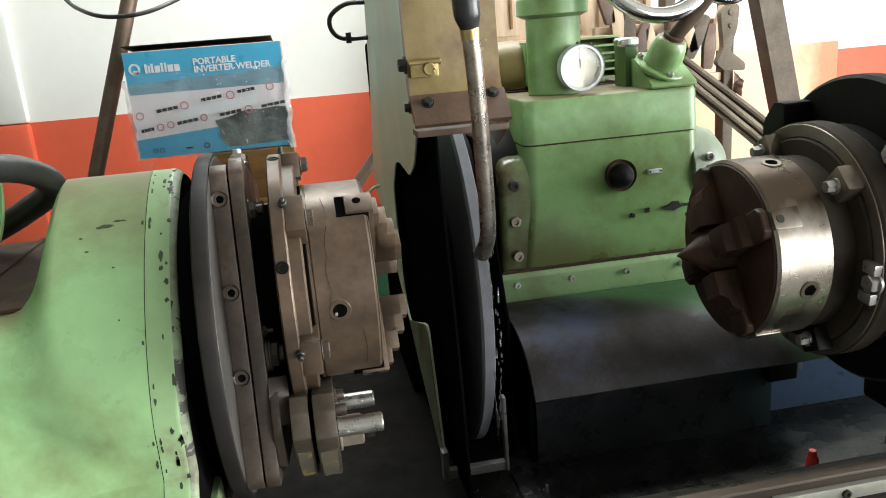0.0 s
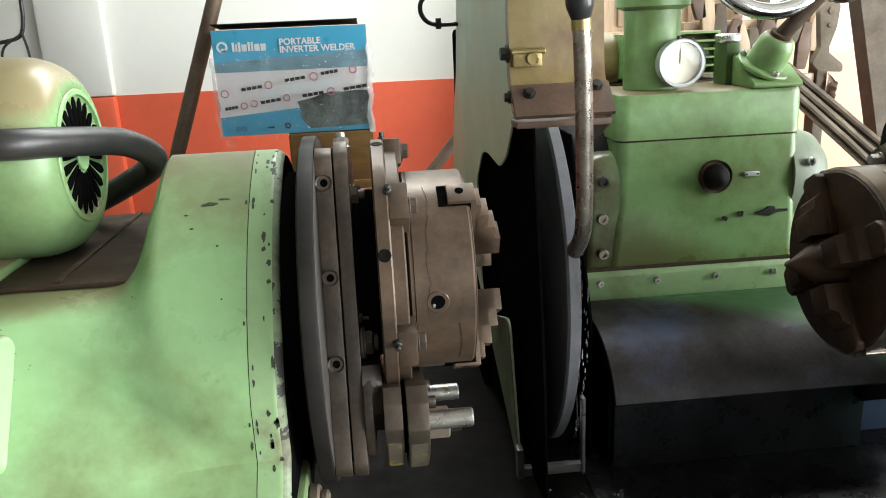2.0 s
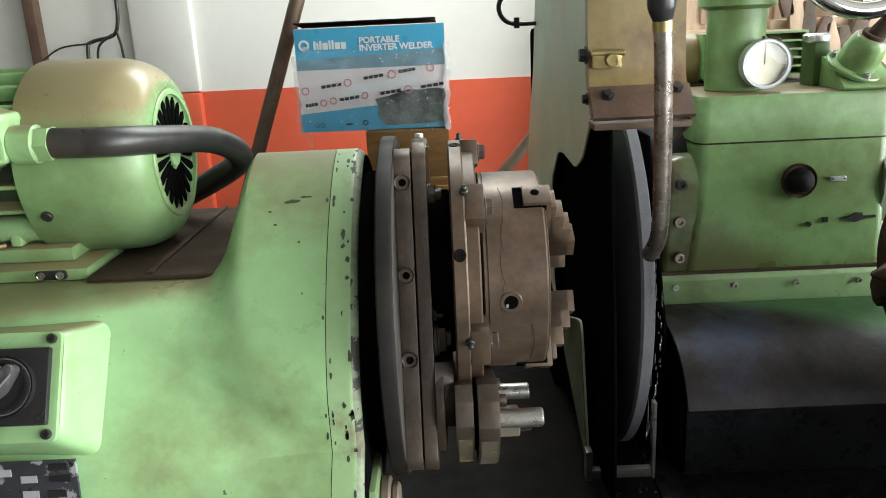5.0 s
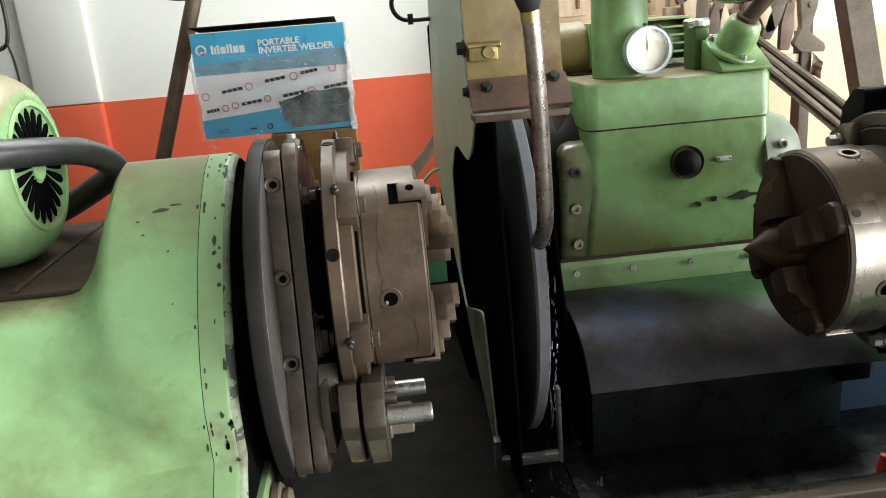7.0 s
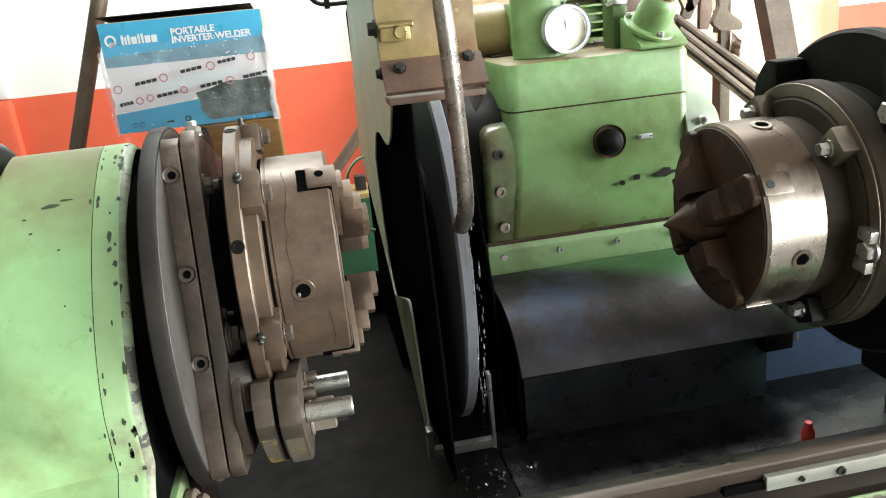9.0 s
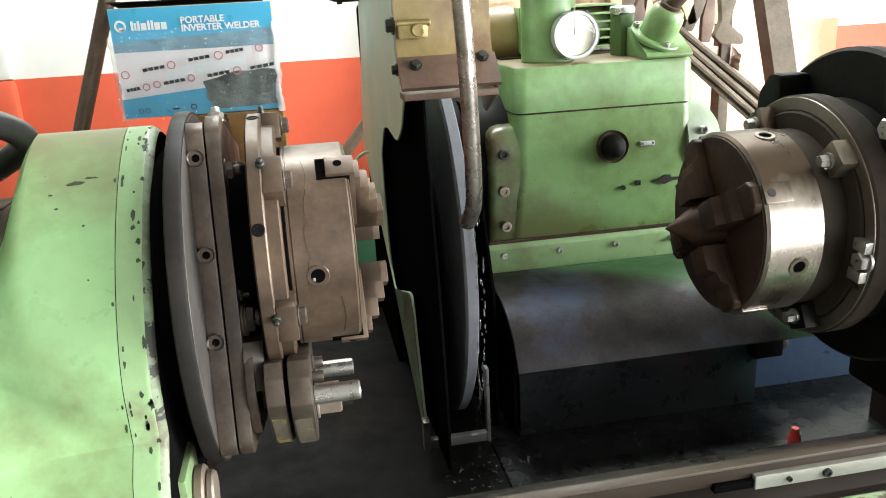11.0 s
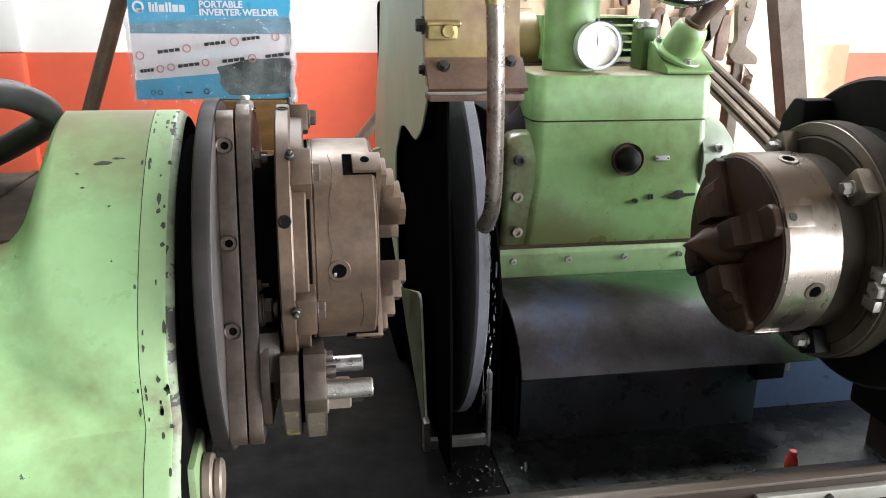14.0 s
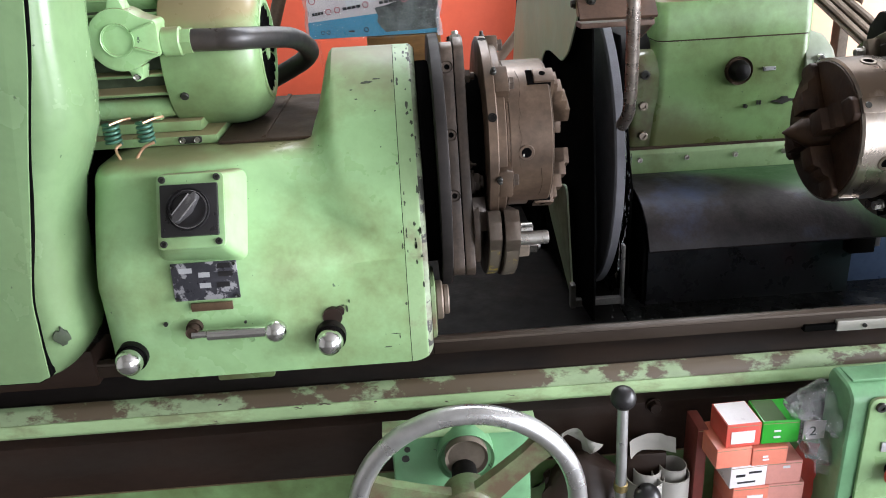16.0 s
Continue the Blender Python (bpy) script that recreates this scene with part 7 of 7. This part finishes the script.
carton("carton", 0.117, 0.164, -0.218, -0.155, 0.7672, 0.795, CORAL_CARD, "coral parts carton with a white print", 1, ((0.3, 0.45, 0.45, 0.55, WHITEINK), (0.3, 0.48, 0.28, 0.36, WHITEINK)))
tr = carton("carton", 0.080, 0.126, -0.216, -0.165, 0.7985, 0.833, RED_CARD, "red and white parts carton with a white label", 2, ((0.14, 0.82, 0.15, 0.68, WHITEINK),))
part("top_label", turned(box(0.0815, 0.1245, -0.2145, -0.167, 0.8328, 0.8336, 0), (0.103, -0.19, 0.8), "z", 2), CARD_WHITE, tr, "white and blue printed top")
tp = carton("carton", 0.129, 0.178, -0.215, -0.165, 0.7985, 0.833, GREEN_CARD, "bright green parts carton", -1, ((0.32, 0.50, 0.52, 0.6, WHITEINK), (0.32, 0.50, 0.25, 0.33, WHITEINK)))
part("top_shade", turned(box(0.131, 0.160, -0.2135, -0.167, 0.8328, 0.8336, 0), (0.153, -0.19, 0.8), "z", -1), GREEN_DEEP, tp, "dark green printed top")
carton("carton", 0.060, 0.0745, -0.175, -0.13, 0.6005, 0.800, DARKRED, "narrow dark red carton behind the stack", 0)
bag = thing("plastic_bag", (0.205, -0.2, 0.76), "crumpled clear plastic bag over the cartons", "bag")


def bag_at(u, v):
    """A lumpy pouch, narrow at its tied foot."""
    a, r = 2 * math.pi * u, math.sin(math.pi * (0.06 + 0.9 * v)) ** 0.7
    return (0.196 + 0.034 * v + 0.043 * r * math.cos(a), -0.208 + 0.024 * r * math.sin(a), 0.876 - 0.118 * v)


part("pouch", crumpled(44, 40, bag_at, 6, 0.020), BAG, bag)
part("tail", crumpled(12, 12, lambda u, v: (0.200 + 0.055 * u, -0.222 - 0.012 * u, 0.790 - 0.035 * u - 0.03 * v * (1.2 - u)), 21, 0.008), BAG, bag)
slip = part("slip", box(0.190, 0.224, -0.2035, -0.203, 0.792, 0.820, 0), CARD_WHITE, bag, "paper slip with a written figure")
words("lettering", "2", 0.020, Matrix.Translation((0.198, -0.2037, 0.798)) @ Matrix.Rotation(radians(90), 4, "X"), INK, slip, "written figure", 0.0002)
solo("red_packet", crumpled(10, 10, lambda u, v: (0.195 + 0.05 * u, -0.19 - 0.01 * u, 0.62 + 0.16 * v), 13, 0.008), RED_CARD, "dark red packet inside the clear bag", "packet")

cpn = thing("button_box", (0.32, -0.17, 0.585), "pale green switch box with labels and push buttons", "switch box")
part("case", prism("x", rounded([(-0.25, 0.60), (-0.25, 0.882), (-0.236, 0.894), (-0.198, 0.898), (-0.190, 0.888), (-0.190, 0.60)], 0.008, 4), 0.219, 0.62, 0.008, 3), BOXGREEN, cpn)
part("case_top", box(0.227, 0.61, -0.232, -0.200, 0.8945, 0.8985, 0.0015), BOXGREEN, cpn, "paint-worn top")
part("case_arm", box(0.30, 0.5, -0.19, -0.0905, 0.62, 0.70, 0.004), BROWN, cpn)
fp = part("front_plate", prism("y", rounded([(0.240, 0.61), (0.60, 0.61), (0.60, 0.884), (0.240, 0.884)], 0.012, 4), -0.2502, -0.2555, 0.0015), PALE, cpn)
for x, z in ((0.253, 0.872), (0.585, 0.872)):
    part("plate_screw", socket("y", (x, -0.2555, z), 0.0065, 0.0, -0.004), DARKBOLT, fp)
PF = Matrix.Translation((0, -0.2592, 0)) @ Matrix.Rotation(radians(90), 4, "X")
for i, x in enumerate((0.262, 0.322, 0.382)):
    lb = part("label_plate", box(x, x + 0.046, -0.2585, -0.2556, 0.856, 0.870, 0.0006), PLASTIC, fp, "small black label plate")
    if i == 0:
        words("lettering", "MEULE", 0.0125, Matrix.Translation((x + 0.003, 0, 0.8585)) @ PF, SILVER, lb, "silver letters", 0.0003, 0.0002)
    else:
        for j in range(3):
            part("letter_bar", box(x + 0.005 + 0.013 * j, x + 0.014 + 0.013 * j, -0.2592, -0.2584, 0.860, 0.866, 0), SILVER, lb)
    part("push_button", joined(ring("y", (x + 0.022, 0, 0.838), 0.0085, 0.0115, -0.2556, -0.2605, 0.0008, 28), rod("y", (x + 0.022, 0, 0.838), 0.0085, -0.2556, -0.258, 0.0006, 24)), PLASTIC, fp, "black round push button")
    lb2 = part("label_plate", box(x, x + 0.046, -0.2585, -0.2556, 0.806, 0.820, 0.0006), SILVER if i == 0 else PLASTIC, fp, "small label plate")
    for j in range(2):
        part("letter_bar", box(x + 0.008 + 0.016 * j, x + 0.02 + 0.016 * j, -0.2592, -0.2584, 0.810, 0.816, 0), PLASTIC if i == 0 else SILVER, lb2)
    bt = part("button_stem", rod("y", (x + 0.022, 0, 0.778), 0.012, -0.2556, -0.268, 0.001, 24), BLACKISH, fp)
    part("mushroom_head", lathe("y", (x + 0.022, 0, 0.778), [(-0.268, 0), (-0.268, 0.019), (-0.274, 0.0195), (-0.280, 0.016), (-0.283, 0.008), (-0.2835, 0)], 32), RED_PLASTIC if i == 0 else ALU, bt, "red mushroom head" if i == 0 else "bare metal head")
